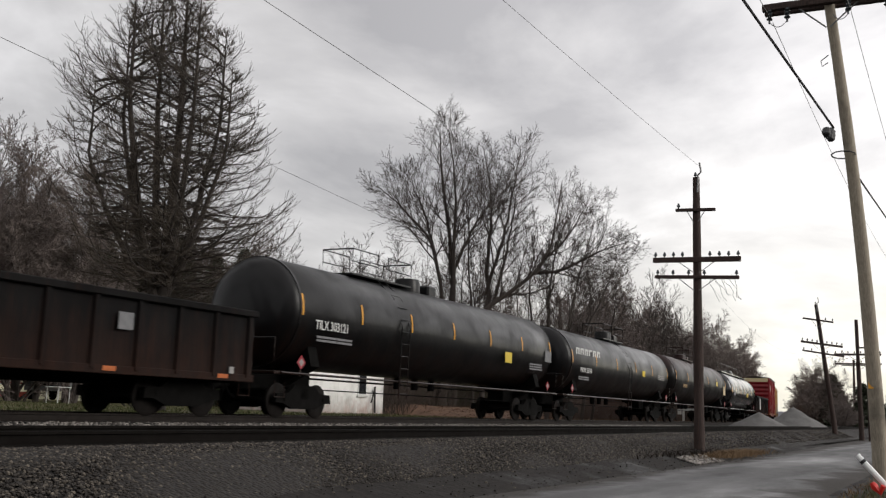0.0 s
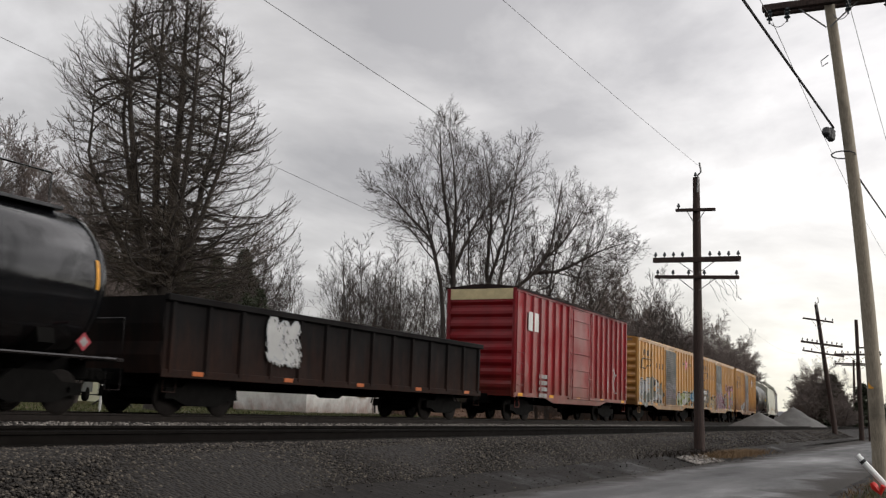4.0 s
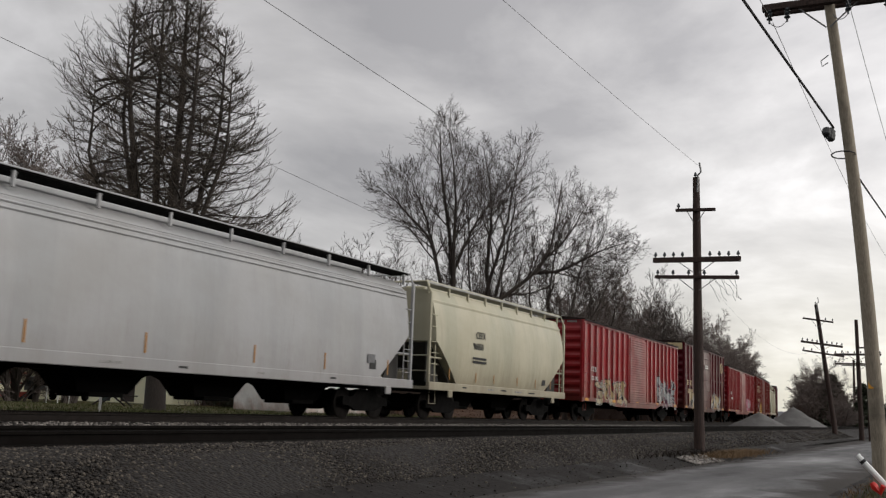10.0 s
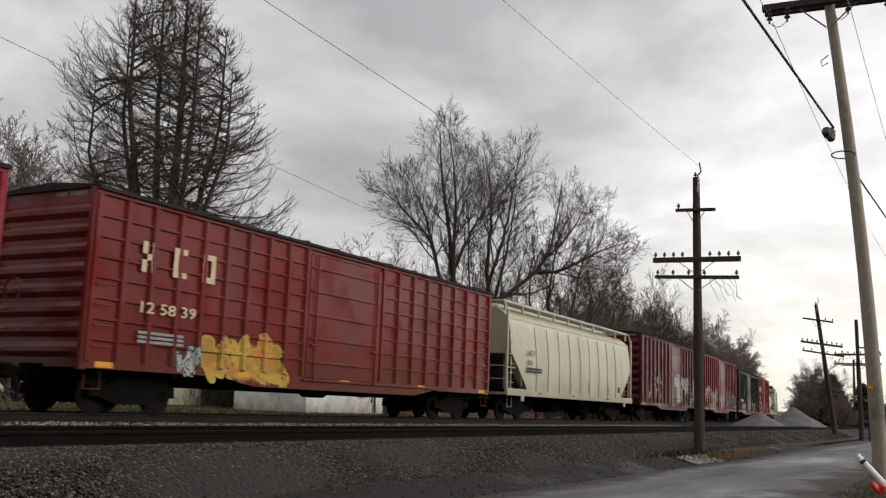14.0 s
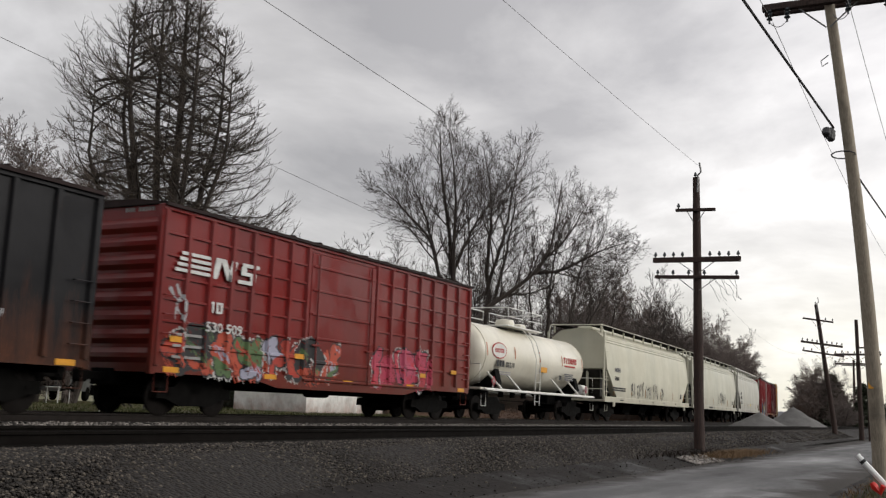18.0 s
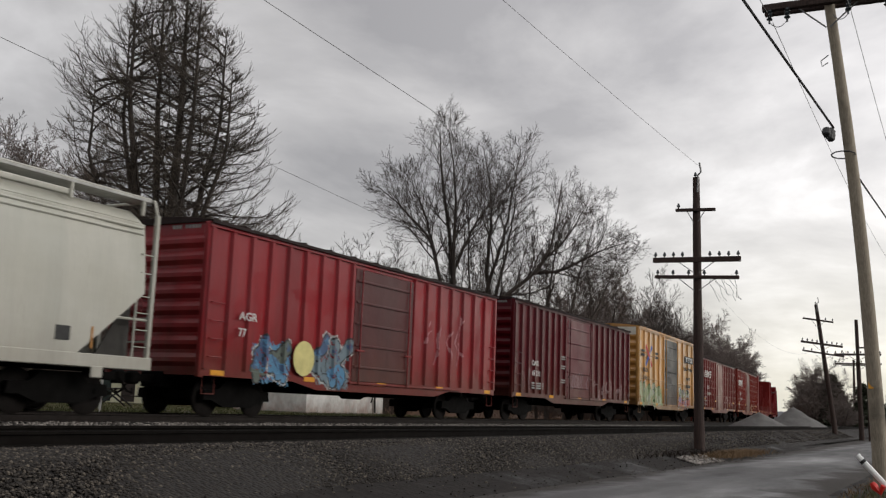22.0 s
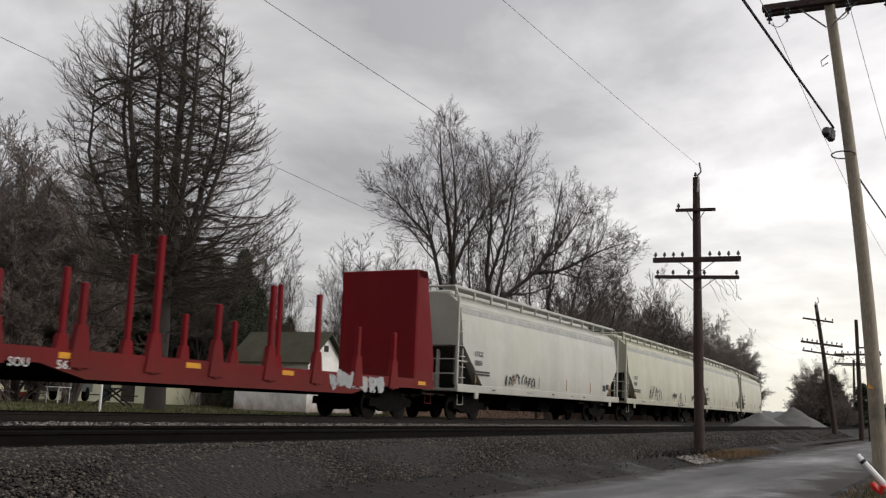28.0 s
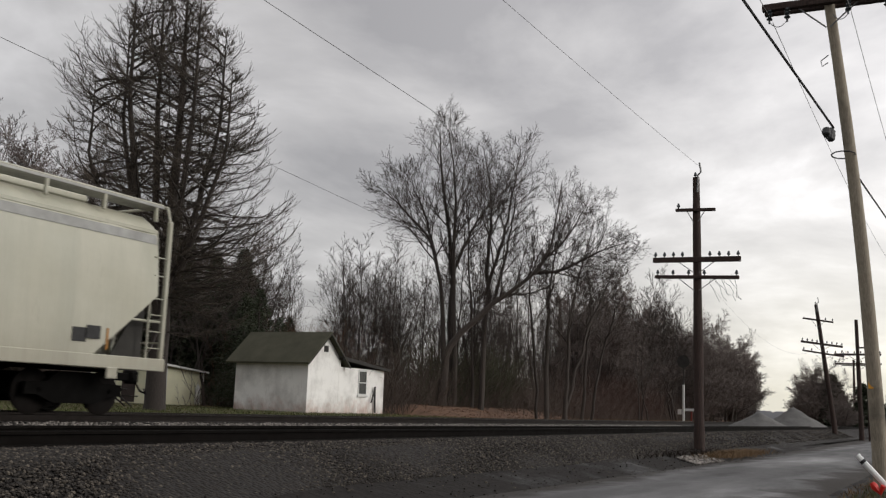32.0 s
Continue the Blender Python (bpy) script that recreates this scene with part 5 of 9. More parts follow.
def telegraph_pole(base, top, arms, label, thick=0.16, tip=True, seed=1):
    rng = random.Random(seed)
    root = thing("telegraph_pole", label, "telegraph pole", "old poles beside the track")
    b, t = Vector(base), Vector(top)
    pts = [b.lerp(t, i / 12) for i in range(13)]
    pts[0] = pts[0] - Vector((0, 0, 0.5))
    part("pole", G().tube(pts, [thick * (1 - 0.35 * i / 12) * (1 + 0.05 * math.sin(i * 5 + seed)) for i in range(13)], 14), POLE_DARK, root, smooth=True)
    lean = (t - b).normalized()
    for frac, half, tilt, count, heavy in arms:
        c = b.lerp(t, frac) - Vector((0.14, 0, 0))
        arm = part("crossarm", G().cbox(-0.05, 0.05, -half, half, -0.06 * heavy, 0.06 * heavy, 0.01), POLE_DARK, root, at=pose(c.x, c.y, c.z, tilt, 0, 0))
        for k in range(count):
            y = -half + 0.08 + (2 * half - 0.16) * k / max(1, count - 1)
            if abs(y) < 0.18 or (heavy < 1 and rng.random() < 0.35):
                continue
            part("insulator", INS, GLASS_INS, arm, at=pose(0, y, 0.06 * heavy))
        for s in (-1, 1):
            part("brace", G().tube([(0.06, s * half * 0.45, -0.02), (0.06, 0.02 * s, -0.45)], 0.014, 5), GALV, arm)
    if tip:
        part("top_bracket", G().tube([t + Vector((-0.1, -0.06, -0.5)), t + Vector((-0.1, -0.08, 0.05)), t + Vector((-0.1, -0.18, 0.15)), t + Vector((-0.1, -0.13, 0.45))], 0.03, 6), GALV, root)
        part("top_pin", INS, GLASS_INS, root, at=pose(t.x, t.y + 0.02, t.z))
    return root


p1 = telegraph_pole((30.77, 7.4, -0.62), (30.46, 7.40, 7.84), ((0.875, 0.62, 2, 2, 0.8), (0.69, 1.36, 1, 10, 1.35), (0.625, 1.30, 2, 6, 0.9)), "dark leaning wooden telegraph pole with three crossarms", 0.17)
rng = random.Random(41)
for k in range(7):
    px, py, pz = 30.5, 6.35 + 0.12 * k, 4.72
    pts = [(px, py, pz)]
    for i in range(5):
        px, py, pz = px + rng.gauss(0, 0.05), py + rng.uniform(-0.16, 0.05), pz - rng.uniform(0.05, 0.22)
        pts.append((px, py, pz))
    part("loose_wire", G().tube(pts, 0.006, 4), WIRE, p1)
part("loose_wire", G().tube(sag((30.5, 6.9, 4.3), (62.0, 7.6, 4.9), 1.2, 14), 0.003, 4), THIN_WIRE, p1)
telegraph_pole((70.0, 7.95, -0.6), (68.0, 8.75, 7.9), ((0.88, 0.95, 9, 5, 0.9), (0.70, 1.30, 8, 9, 1.2), (0.63, 1.30, 9, 6, 0.9)), "dark wooden telegraph pole leaning hard to one side", 0.17, seed=2)
telegraph_pole((74.0, 6.75, -0.6), (73.4, 6.85, 7.4), ((0.70, 1.5, 0, 8, 1.2), (0.62, 1.5, 0, 8, 0.9)), "dark wooden telegraph pole with two crossarms", 0.17, False, seed=3)
telegraph_pole((71.5, 6.0, -0.6), (71.3, 6.0, 7.0), ((0.78, 0.5, -2, 2, 0.8),), "thin dark wooden pole behind the others", 0.12, True, seed=4)
telegraph_pole((118.0, 11.4, -0.6), (118.0, 11.4, 7.2), ((0.92, 1.2, 0, 5, 0.9),), "far dark wooden telegraph pole", 0.16, False, seed=5)
telegraph_pole((-9.0, 7.6, -0.7), (-9.2, 7.6, 7.9), ((0.875, 0.62, 0, 2, 0.8), (0.69, 1.36, 0, 10, 1.35)), "dark wooden telegraph pole behind the camera", 0.17, seed=6)

up = thing("utility_pole", "tall pale wooden utility pole with a crossarm, leaning slightly", "utility pole")
ub, ut = Vector((21.25, 1.60, -0.80)), Vector((19.15, 2.15, 8.75))
part("pole", G().tube([ub.lerp(ut, i / 14) - Vector((0, 0.11 * math.sin(i / 14 * math.pi), 0.5 if i == 0 else 0)) for i in range(15)], [0.150 - 0.060 * i / 14 + 0.002 * math.sin(i * 4) for i in range(15)], 18), POLE_PALE, up, smooth=True)
arm_c = ub.lerp(ut, 0.958) - Vector((0.14, 0, 0))
uarm = part("crossarm", G().cbox(-0.06, 0.06, -1.25, 1.2, -0.07, 0.07, 0.012).cbox(0.22, 0.32, -1.25, 1.2, -0.06, 0.06, 0.012), POLE_DARK, up, at=pose(arm_c.x, arm_c.y, arm_c.z, 1, 0, 0))
STRAIN = G().lathe([(0, 0.02), (-0.05, 0.06), (-0.08, 0.03), (-0.13, 0.06), (-0.16, 0.03), (-0.21, 0.06), (-0.24, 0.02), (-0.30, 0.02)], 2, (0, 0), 12).mesh("strain_insulator", True)
for y in (1.05, 0.72, -0.38, -1.05):
    part("strain_insulator", STRAIN, GLASS_INS, uarm, at=pose(-0.05, y, -0.06, 0, 8, 0))
for a, b in ((1.05, 0.72), (-0.38, -0.1), (-1.05, -1.2)):
    part("jumper_wire", G().tube(sag((-0.05, a, -0.32), (-0.05, b, -0.3), 0.12, 8), 0.008, 4), THIN_WIRE, uarm)
for s in (-1, 1):
    part("brace", G().tube([(0.08, s * 0.55, -0.04), (0.1, 0.03 * s, -0.5)], 0.016, 5), GALV, uarm)
box_at = ub.lerp(ut, 0.70)
part("splice_case", G().cbox(-0.17, 0.15, -0.07, 0.07, -0.10, 0.07, 0.03).cbox(-0.08, 0.09, -0.09, 0.0, -0.15, 0.11, 0.03), plain("grey_splice_case", (0.045, 0.045, 0.047), 0.5), up, at=pose(box_at.x - 0.25, box_at.y + 0.22, box_at.z - 0.05, 0, 20, -20))
part("ring_bracket", G().tube([box_at + Vector((0.30 * math.cos(a / 10 * 6.283), 0.22 * math.sin(a / 10 * 6.283), -0.42)) for a in range(11)], 0.014, 5), WIRE, up)
part("step_loop", G().tube([ub.lerp(ut, 0.85) + Vector((-0.05, 0.10, 0.05)), ub.lerp(ut, 0.85) + Vector((-0.05, 0.24, -0.05)), ub.lerp(ut, 0.85) + Vector((-0.05, 0.22, -0.16)), ub.lerp(ut, 0.85) + Vector((-0.05, 0.11, -0.1))], 0.01, 5), WIRE, up)
part("mark", G().cbox(-0.01, 0.0, -0.05, 0.05, 0, 0.16, 0.004), YELLOW_INK, up, at=pose(20.85 - 0.15, 1.70, 1.05, 0, 12, 0))


def wire(name, label, pts, r, mat):
    ob = part(name, G().tube(pts, r, 5), mat)
    return tagged(ob, label, "cable", "overhead wires")


hub = box_at + Vector((-0.12, 0.15, 0.1))
wire("overhead_cable", "thick black bundled cable running to the utility pole", sag((-9.2, 4.8, 8.0), hub, 0.05, 24), 0.022, WIRE)
wire("overhead_cable", "thick black cable beyond the utility pole", sag(box_at + Vector((0.15, -0.05, -0.5)), (60.0, -0.4, 6.4), 0.6), 0.018, WIRE)
for y, z in ((1.05, 8.05), (-0.38, 8.05), (-1.05, 8.05)):
    wire("overhead_wire", "thin grey power wire along the road", sag((19.2, 2.1 + y, 8.1), (62.0, 2.0 + y, 8.4), 0.7), 0.006, THIN_WIRE)
    wire("overhead_wire", "thin grey power wire over the road", sag((-30.0, 2.6 + y, 8.6), (19.1, 2.1 + y, 8.1), 0.5), 0.0075, THIN_WIRE)
wire("telegraph_wire", "thin sagging telegraph wire along the track", sag((-9.2, 9.75, 7.5), (30.45, 8.68, 5.35), 0.02), 0.0058, THIN_WIRE)
wire("telegraph_wire", "thin sagging telegraph wire at the pole tops", sag((-9.2, 7.5, 8.0), (30.4, 7.3, 8.2), 0.25), 0.0048, THIN_WIRE)
telegraph_pole((10.0, 38.2, -0.1), (10.0, 38.3, 17.5), ((0.95, 1.0, 0, 4, 1.0),), "tall dark wooden pole on the lawn", 0.16, False, seed=7)
telegraph_pole((100.0, 39.0, -0.1), (100.0, 39.1, 12.7), ((0.95, 1.0, 0, 4, 1.0),), "dark wooden pole within the wood", 0.16, False, seed=8)
wire("telegraph_wire", "thin wire over the field behind the track", sag((10.0, 38.3, 17.4), (100.0, 39.1, 12.6), 0.2, 24), 0.016, THIN_WIRE)

# ---- the white shed behind the railway ----
shed_wall = Nodes("stained_whitewash", 0.85)
_n1, _n2 = shed_wall.noise(0.9, 6, 0.65), shed_wall.noise(1.2, 6, 0.7, co=shed_wall.scaled(4, 4, 0.5))
_ss = shed_wall.n.new("ShaderNodeSeparateXYZ")
shed_wall.l.new(shed_wall.co, _ss.inputs[0])
_c = shed_wall.mix(shed_wall.step(_n1, 0.45, 0.7), (0.86, 0.85, 0.82), (0.60, 0.59, 0.56))
_c = shed_wall.mix(shed_wall.math("MULTIPLY", shed_wall.step(_n2, 0.6, 0.8), 0.35), _c, (0.30, 0.25, 0.20))
_lowm = shed_wall.step(shed_wall.math("ADD", _ss.outputs[2], shed_wall.math("MULTIPLY", shed_wall.noise(0.8, 6, 0.7, co=shed_wall.scaled(1.6, 1.6, 1.0)), 2.2)), 1.75, 0.95)
SHED = shed_wall.done(shed_wall.mix(shed_wall.math("MULTIPLY", _lowm, 0.75), _c, shed_wall.mix(shed_wall.step(shed_wall.noise(2.5, 4), 0.42, 0.58), (0.36, 0.30, 0.26), (0.30, 0.13, 0.08))))
shed_wall.bump(_n1, 0.3, 0.02)
ROOF_GREEN = plain("mossy_roof_felt", (0.060, 0.058, 0.034), 0.9, 0, 0.35, 1.2, 20, 0.4)
TRIM_DARK = plain("dark_trim", (0.03, 0.027, 0.024), 0.8)
GLASS = Nodes("dark_window_glass", 0.08).done((0.02, 0.022, 0.025))
CREAM_WALL = plain("cream_siding", rgb(232, 230, 200), 0.8, 0, 0.15, 1.0, 30)
RED_WOOD = plain("red_porch_wood", rgb(130, 50, 40), 0.8, 0, 0.3, 2, 30)
WHITE_WOOD = plain("white_painted_wood", (0.68, 0.68, 0.66), 0.7, 0, 0.2, 2, 40)

shed = thing("shed", "small stained white shed with a mossy gabled roof and a lean-to", "shed", at=pose(39.0, 28.05, -0.05))
wl_, wh = 4.4, 2.56
part("wall", G().box(-0.0, 0.16, 0.0, wl_, -0.3, wh), SHED, shed)
part("wall", G().box(2.64, 2.8, 0.0, wl_, -0.3, wh), SHED, shed)
part("gable_wall", G().prism([(0.165, -0.3), (2.635, -0.3), (2.635, wh), (2.79, wh), (1.4, wh + 1.20), (0.01, wh), (0.165, wh)], 1, 0.004, 0.15), SHED, shed)
part("gable_wall", G().prism([(0.165, -0.3), (2.635, -0.3), (2.635, wh), (2.79, wh), (1.4, wh + 1.20), (0.01, wh), (0.165, wh)], 1, wl_ - 0.15, wl_ - 0.004), SHED, shed)
part("vent", G().cbox(1.25, 1.6, -0.03, 0.02, wh + 0.35, wh + 0.66, 0.01), TRIM_DARK, shed)
for s in (0, 1):
    x0, x1 = (-0.42, 1.4) if s == 0 else (3.22, 1.4)
    k = 1.21 / 1.4
    z0 = wh - 0.42 * k
    ridge = wh + 1.21
    part("roof_slope", G().prism([(x0, z0 + 0.03), (x1, ridge + 0.03), (x1, ridge + 0.13), (x0, z0 + 0.11)], 1, -0.30, wl_ + 0.35), ROOF_GREEN, shed)
    part("verge_board", G().prism([(x0, z0 - 0.02), (x1, ridge - 0.02), (x1, ridge + 0.035), (x0, z0 + 0.035)], 1, -0.33, -0.29), TRIM_DARK, shed)
lean = part("lean_to", G().box(2.8, 7.0, 0.0, 0.15, -0.25, 2.25).box(6.85, 7.0, 0.15, 3.4, -0.25, 2.1).box(2.8, 7.0, 3.25, 3.4, -0.25, 2.35), SHED, shed, "white lean-to wing")
part("roof_slope", G().prism([(2.6, 2.78), (7.25, 2.33), (7.25, 2.2), (2.6, 2.6)], 1, -0.25, 3.7), TRIM_DARK, lean)
part("window_frame", G().cbox(4.45, 5.25, -0.04, 0.05, 0.88, 2.2, 0.02), WHITE_WOOD, lean)
for i in range(2):
    for j in range(2):
        part("pane", G().box(4.53 + 0.33 * i, 4.84 + 0.33 * i, -0.055, -0.042, 0.96 + 0.60 * j, 1.50 + 0.60 * j), GLASS, lean)
part("window_sill", G().cbox(4.38, 5.32, -0.1, 0.03, 0.80, 0.89, 0.01), WHITE_WOOD, lean)
part("leaning_plank", G().prism([(6.0, 0.0), (6.12, 0.0), (6.02, 1.3), (5.9, 1.35)], 1, -0.12, -0.08).prism([(5.55, 0.5), (5.62, 0.5), (6.0, 1.35), (5.93, 1.38)], 1, -0.16, -0.12), TRIM_DARK, lean)

fh = thing("far_house", "small white building far down the line", "building", at=pose(183.0, 23.4, 0.3))
part("wall", G().box(0, 5, 0, 4.0, -0.5, 1.9), WHITE_WOOD, fh)
part("roof", G().prism([(-0.3, 1.9), (4.3, 1.9), (2.0, 2.6)], 0, -0.3, 5.3), TRIM_DARK, fh)

# ---- cream garage, white house with its porch, pickup, lawn things ----
garage = thing("garage", "long cream outbuilding with dark doors", "building", at=pose(44.8, 42.6, 0.0))
part("wall", G().box(0, 0.2, 0, 13.5, -0.2, 2.22).box(3.0, 3.2, 0, 13.5, -0.2, 1.92).box(0.2, 3.0, 0, 0.2, -0.2, 1.95).box(0.2, 3.0, 13.3, 13.5, -0.2, 1.95), CREAM_WALL, garage)
part("roof", G().prism([(-0.3, 2.24), (3.45, 1.92), (3.45, 2.04), (-0.3, 2.38)], 1, -0.3, 13.8), TRIM_DARK, garage)
part("fascia", G().prism([(-0.3, 2.22), (3.45, 1.90), (3.45, 2.00), (-0.3, 2.34)], 1, -0.34, -0.31), WHITE_WOOD, garage)
part("gable_wall", G().prism([(0.2, 1.95), (3.0, 1.95), (3.0, 1.97), (0.2, 2.2)], 1, 0.0, 0.18), CREAM_WALL, garage)
part("corner_board", G().cbox(-0.03, 0.12, -0.03, 0.03, -0.1, 2.2, 0.01), WHITE_WOOD, garage)
part("door", G().cbox(-0.05, 0.06, 4.4, 5.3, 0, 2.05, 0.02), plain("dark_green_door", (0.02, 0.04, 0.035), 0.6), garage, "dark green door")
part("door", G().cbox(-0.05, 0.06, 2.4, 3.5, 0, 2.1, 0.02), plain("brown_door", (0.045, 0.03, 0.025), 0.7), garage, "brown plank door")
part("window", G().cbox(-0.04, 0.05, 6.3, 7.4, 1.2, 2.1, 0.02), GLASS, garage)
part("downpipe", G().tube([(3.25, -0.06, 1.9), (3.25, -0.06, 0)], 0.05, 8), WHITE_WOOD, garage)
part("gas_bottle", G().lathe([(0.0, 0.17), (0.95, 0.17), (1.08, 0.10), (1.2, 0.05)], 2, (2.55, -0.3), 12), WHITE_WOOD, garage, smooth=True)

house = thing("house", "low white house with a red porch", "house", at=pose(41.0, 56.5, 0.0))
part("wall", G().box(0, 0.2, 0, 9, -0.2, 2.9).box(7.8, 8.0, 0, 9, -0.2, 2.9).box(0.2, 7.8, 0, 0.2, -0.2, 2.9).box(0.2, 7.8, 8.8, 9, -0.2, 2.9), WHITE_WOOD, house)
part("gable_wall", G().prism([(0, 0), (9, 0), (4.5, 1.5)], 0, 0.0, 0.2), WHITE_WOOD, house, at=(0, 0, 2.9))
part("roof", G().prism([(-0.5, 2.75), (4.5, 4.5), (9.5, 2.75), (9.5, 2.92), (4.5, 4.7), (-0.5, 2.92)], 0, -0.4, 8.4), TRIM_DARK, house)
for y in (1.5, 4.0, 6.5):
    w = part("window", G().cbox(-0.05, 0.03, y, y + 0.9, 1.0, 2.3, 0.02), WHITE_WOOD, house)
    part("pane", G().box(-0.07, -0.052, y + 0.08, y + 0.82, 1.08, 2.22), GLASS, w)
porch = part("porch", G().box(0, 8, -2.2, 0, 0.0, 0.35), RED_WOOD, house, "red wooden porch")
for i in range(7):
    part("porch_post", G().cbox(0.02 + i * 1.3, 0.15 + i * 1.3, -2.2, -2.07, 0.35, 2.6, 0.01), RED_WOOD, porch)
for z in (0.85, 1.5):
    part("porch_rail", G().cbox(0.1, 7.9, -2.18, -2.1, z, z + 0.1, 0.01), RED_WOOD, porch)
part("porch_skirt", G().cbox(0.1, 7.9, -2.19, -2.15, 0.0, 0.8, 0.01), CREAM_WALL, porch)
part("porch_roof", G().box(-0.2, 8.2, -2.5, 0, 2.6, 2.72), TRIM_DARK, porch)
for x in (1.2, 2.6, 4.6):
    w = part("window", G().cbox(x, x + 1.0, -0.05, 0.03, 1.3, 2.4, 0.02), WHITE_WOOD, house)
    part("pane", G().box(x + 0.08, x + 0.92, -0.07, -0.052, 1.38, 2.32), GLASS, w)

truck = thing("pickup_truck", "old silver-grey pickup truck parked on the grass", "vehicle", at=pose(36.9, 42.4, 0.0, 0, 0, 212))
tp = plain("silver_grey_car_paint", (0.11, 0.115, 0.12), 0.35, 0.3, 0.2, 3, 60)
part("body", G().prism([(-2.6, 0.50), (2.6, 0.50), (2.66, 0.90), (2.55, 1.12), (1.05, 1.20), (-2.6, 1.18)], 1, -0.95, 0.95), tp, truck)
cab = part("cab", G().prism([(-0.75, 1.15), (1.10, 1.15), (0.62, 1.80), (-0.60, 1.84)], 1, -0.86, 0.86), tp, truck)
for y in (-0.87, 0.87):
    part("side_window", G().prism([(-0.55, 1.24), (0.85, 1.24), (0.52, 1.72), (-0.48, 1.74)], 1, y - 0.008, y + 0.008), GLASS, cab)
part("windscreen", G().prism([(1.06, 1.22), (0.66, 1.76), (0.69, 1.78), (1.10, 1.24)], 1, -0.76, 0.76), GLASS, cab)
part("grille", G().cbox(2.62, 2.70, -0.5, 0.5, 0.72, 0.98, 0.02), UNDER, truck)
tyre = G().lathe([(-0.12, 0.2), (-0.12, 0.36), (-0.08, 0.39), (0.08, 0.39), (0.12, 0.36), (0.12, 0.2)], 1, (0, 0), 20).mesh("wheel", True)
for x in (-1.65, 1.75):
    for y in (-0.86, 0.86):
        part("wheel", tyre, UNDER, truck, at=(x, y, 0.38))
part("bumper", G().cbox(2.64, 2.78, -0.92, 0.92, 0.45, 0.66, 0.03), GALV, truck)
for y in (-0.70, 0.70):
    part("headlight", G().cbox(2.62, 2.71, y - 0.14, y + 0.14, 0.76, 0.94, 0.02), GLASS_INS, truck)
for y in (-1.02, 1.02):
    part("mirror", G().cbox(0.80, 0.90, y - 0.09, y + 0.09, 1.28, 1.48, 0.02), UNDER, truck)

table = thing("picnic_table", "weathered wooden picnic table on the lawn", "table", at=pose(31.0, 32.4, -0.08, 0, 0, 55))
part("tabletop", G().cbox(-1.1, 1.1, -0.38, 0.38, 0.70, 0.76, 0.01), TIE, table)
for s in (-1, 1):
    part("bench", G().cbox(-1.1, 1.1, s * 0.72 - 0.14, s * 0.72 + 0.14, 0.42, 0.47, 0.01), TIE, table)
    part("leg", G().tube([(s * 0.85, -0.7, 0.0), (s * 0.85, 0.25, 0.72)], 0.04, 5), TIE, table)
    part("leg", G().tube([(s * 0.85, 0.7, 0.0), (s * 0.85, -0.25, 0.72)], 0.04, 5), TIE, table)
gt = thing("garden_table", "small white metal garden table on the lawn", "table", at=pose(31.6, 36.4, -0.08, 0, 0, 20))
part("tabletop", G().cbox(-0.55, 0.55, -0.35, 0.35, 0.70, 0.735, 0.01), WHITE_WOOD, gt)
for x in (-0.48, 0.48):
    for y in (-0.28, 0.28):
        part("leg", G().tube([(x, y, 0.0), (x, y, 0.70)], 0.02, 6), WHITE_WOOD, gt)
post = part("marker_post", G().lathe([(-0.2, 0.04), (1.75, 0.04), (1.8, 0.02)], 2, (0, 0), 10), WHITE_WOOD, smooth=True, at=pose(22.3, 23.8, -0.15))
tagged(post, "thin white metal post on the grass behind the track", "post")

# ---- signs, heaps and clutter by the line ----
sgn = thing("trackside_sign", "white trackside post with small white signs and a round dark target", "sign", at=pose(85.8, 22.0, -0.35))
part("post", G().cbox(-0.06, 0.06, -0.09, 0.09, -0.2, 3.4, 0.015), WHITE_WOOD, sgn)
part("upper_post", G().cbox(-0.04, 0.04, -0.05, 0.05, 3.4, 5.2, 0.01), TRIM_DARK, sgn)
part("round_target", G().lathe([(-0.03, 0.05), (-0.03, 0.55), (0.03, 0.55), (0.03, 0.05)], 0, (0, 5.4), 20), TRIM_DARK, sgn, at=(-0.05, 0, 0))
part("sign_plate", G().cbox(-0.08, -0.05, -0.95, -0.12, 1.15, 1.38, 0.01), WHITE_WOOD, sgn)
part("sign_plate", G().cbox(-0.08, -0.05, 0.15, 0.5, 0.85, 1.3, 0.01), WHITE_WOOD, sgn)
part("side_post", G().cbox(-0.04, 0.04, -0.75, -0.62, -0.2, 1.2, 0.01), RED_WOOD, sgn)

mk = thing("marker_stake", "white leaning marker stake with a red foot", "stake", at=pose(13.30, 1.02, -0.55))
part("stake", G().tube([(0.353, -0.247, -0.036), (0.329, 0.284, 0.550)], 0.036, 8), plain("white_plastic", (0.85, 0.85, 0.83), 0.4, 0, 0.08), mk, smooth=True)
part("black_band", G().tube([(0.331, 0.231, 0.491), (0.333, 0.205, 0.462)], 0.04, 8), WIRE, mk)
part("red_foot", G().tube([(0.272, 0.118, 0.228), (0.272, 0.088, 0.178), (0.292, 0.028, 0.118), (0.272, -0.012, 0.198)], [0.03, 0.05, 0.045, 0.03], 7), plain("red_plastic", rgb(205, 40, 30), 0.5, 0, 0.2), mk, smooth=True)


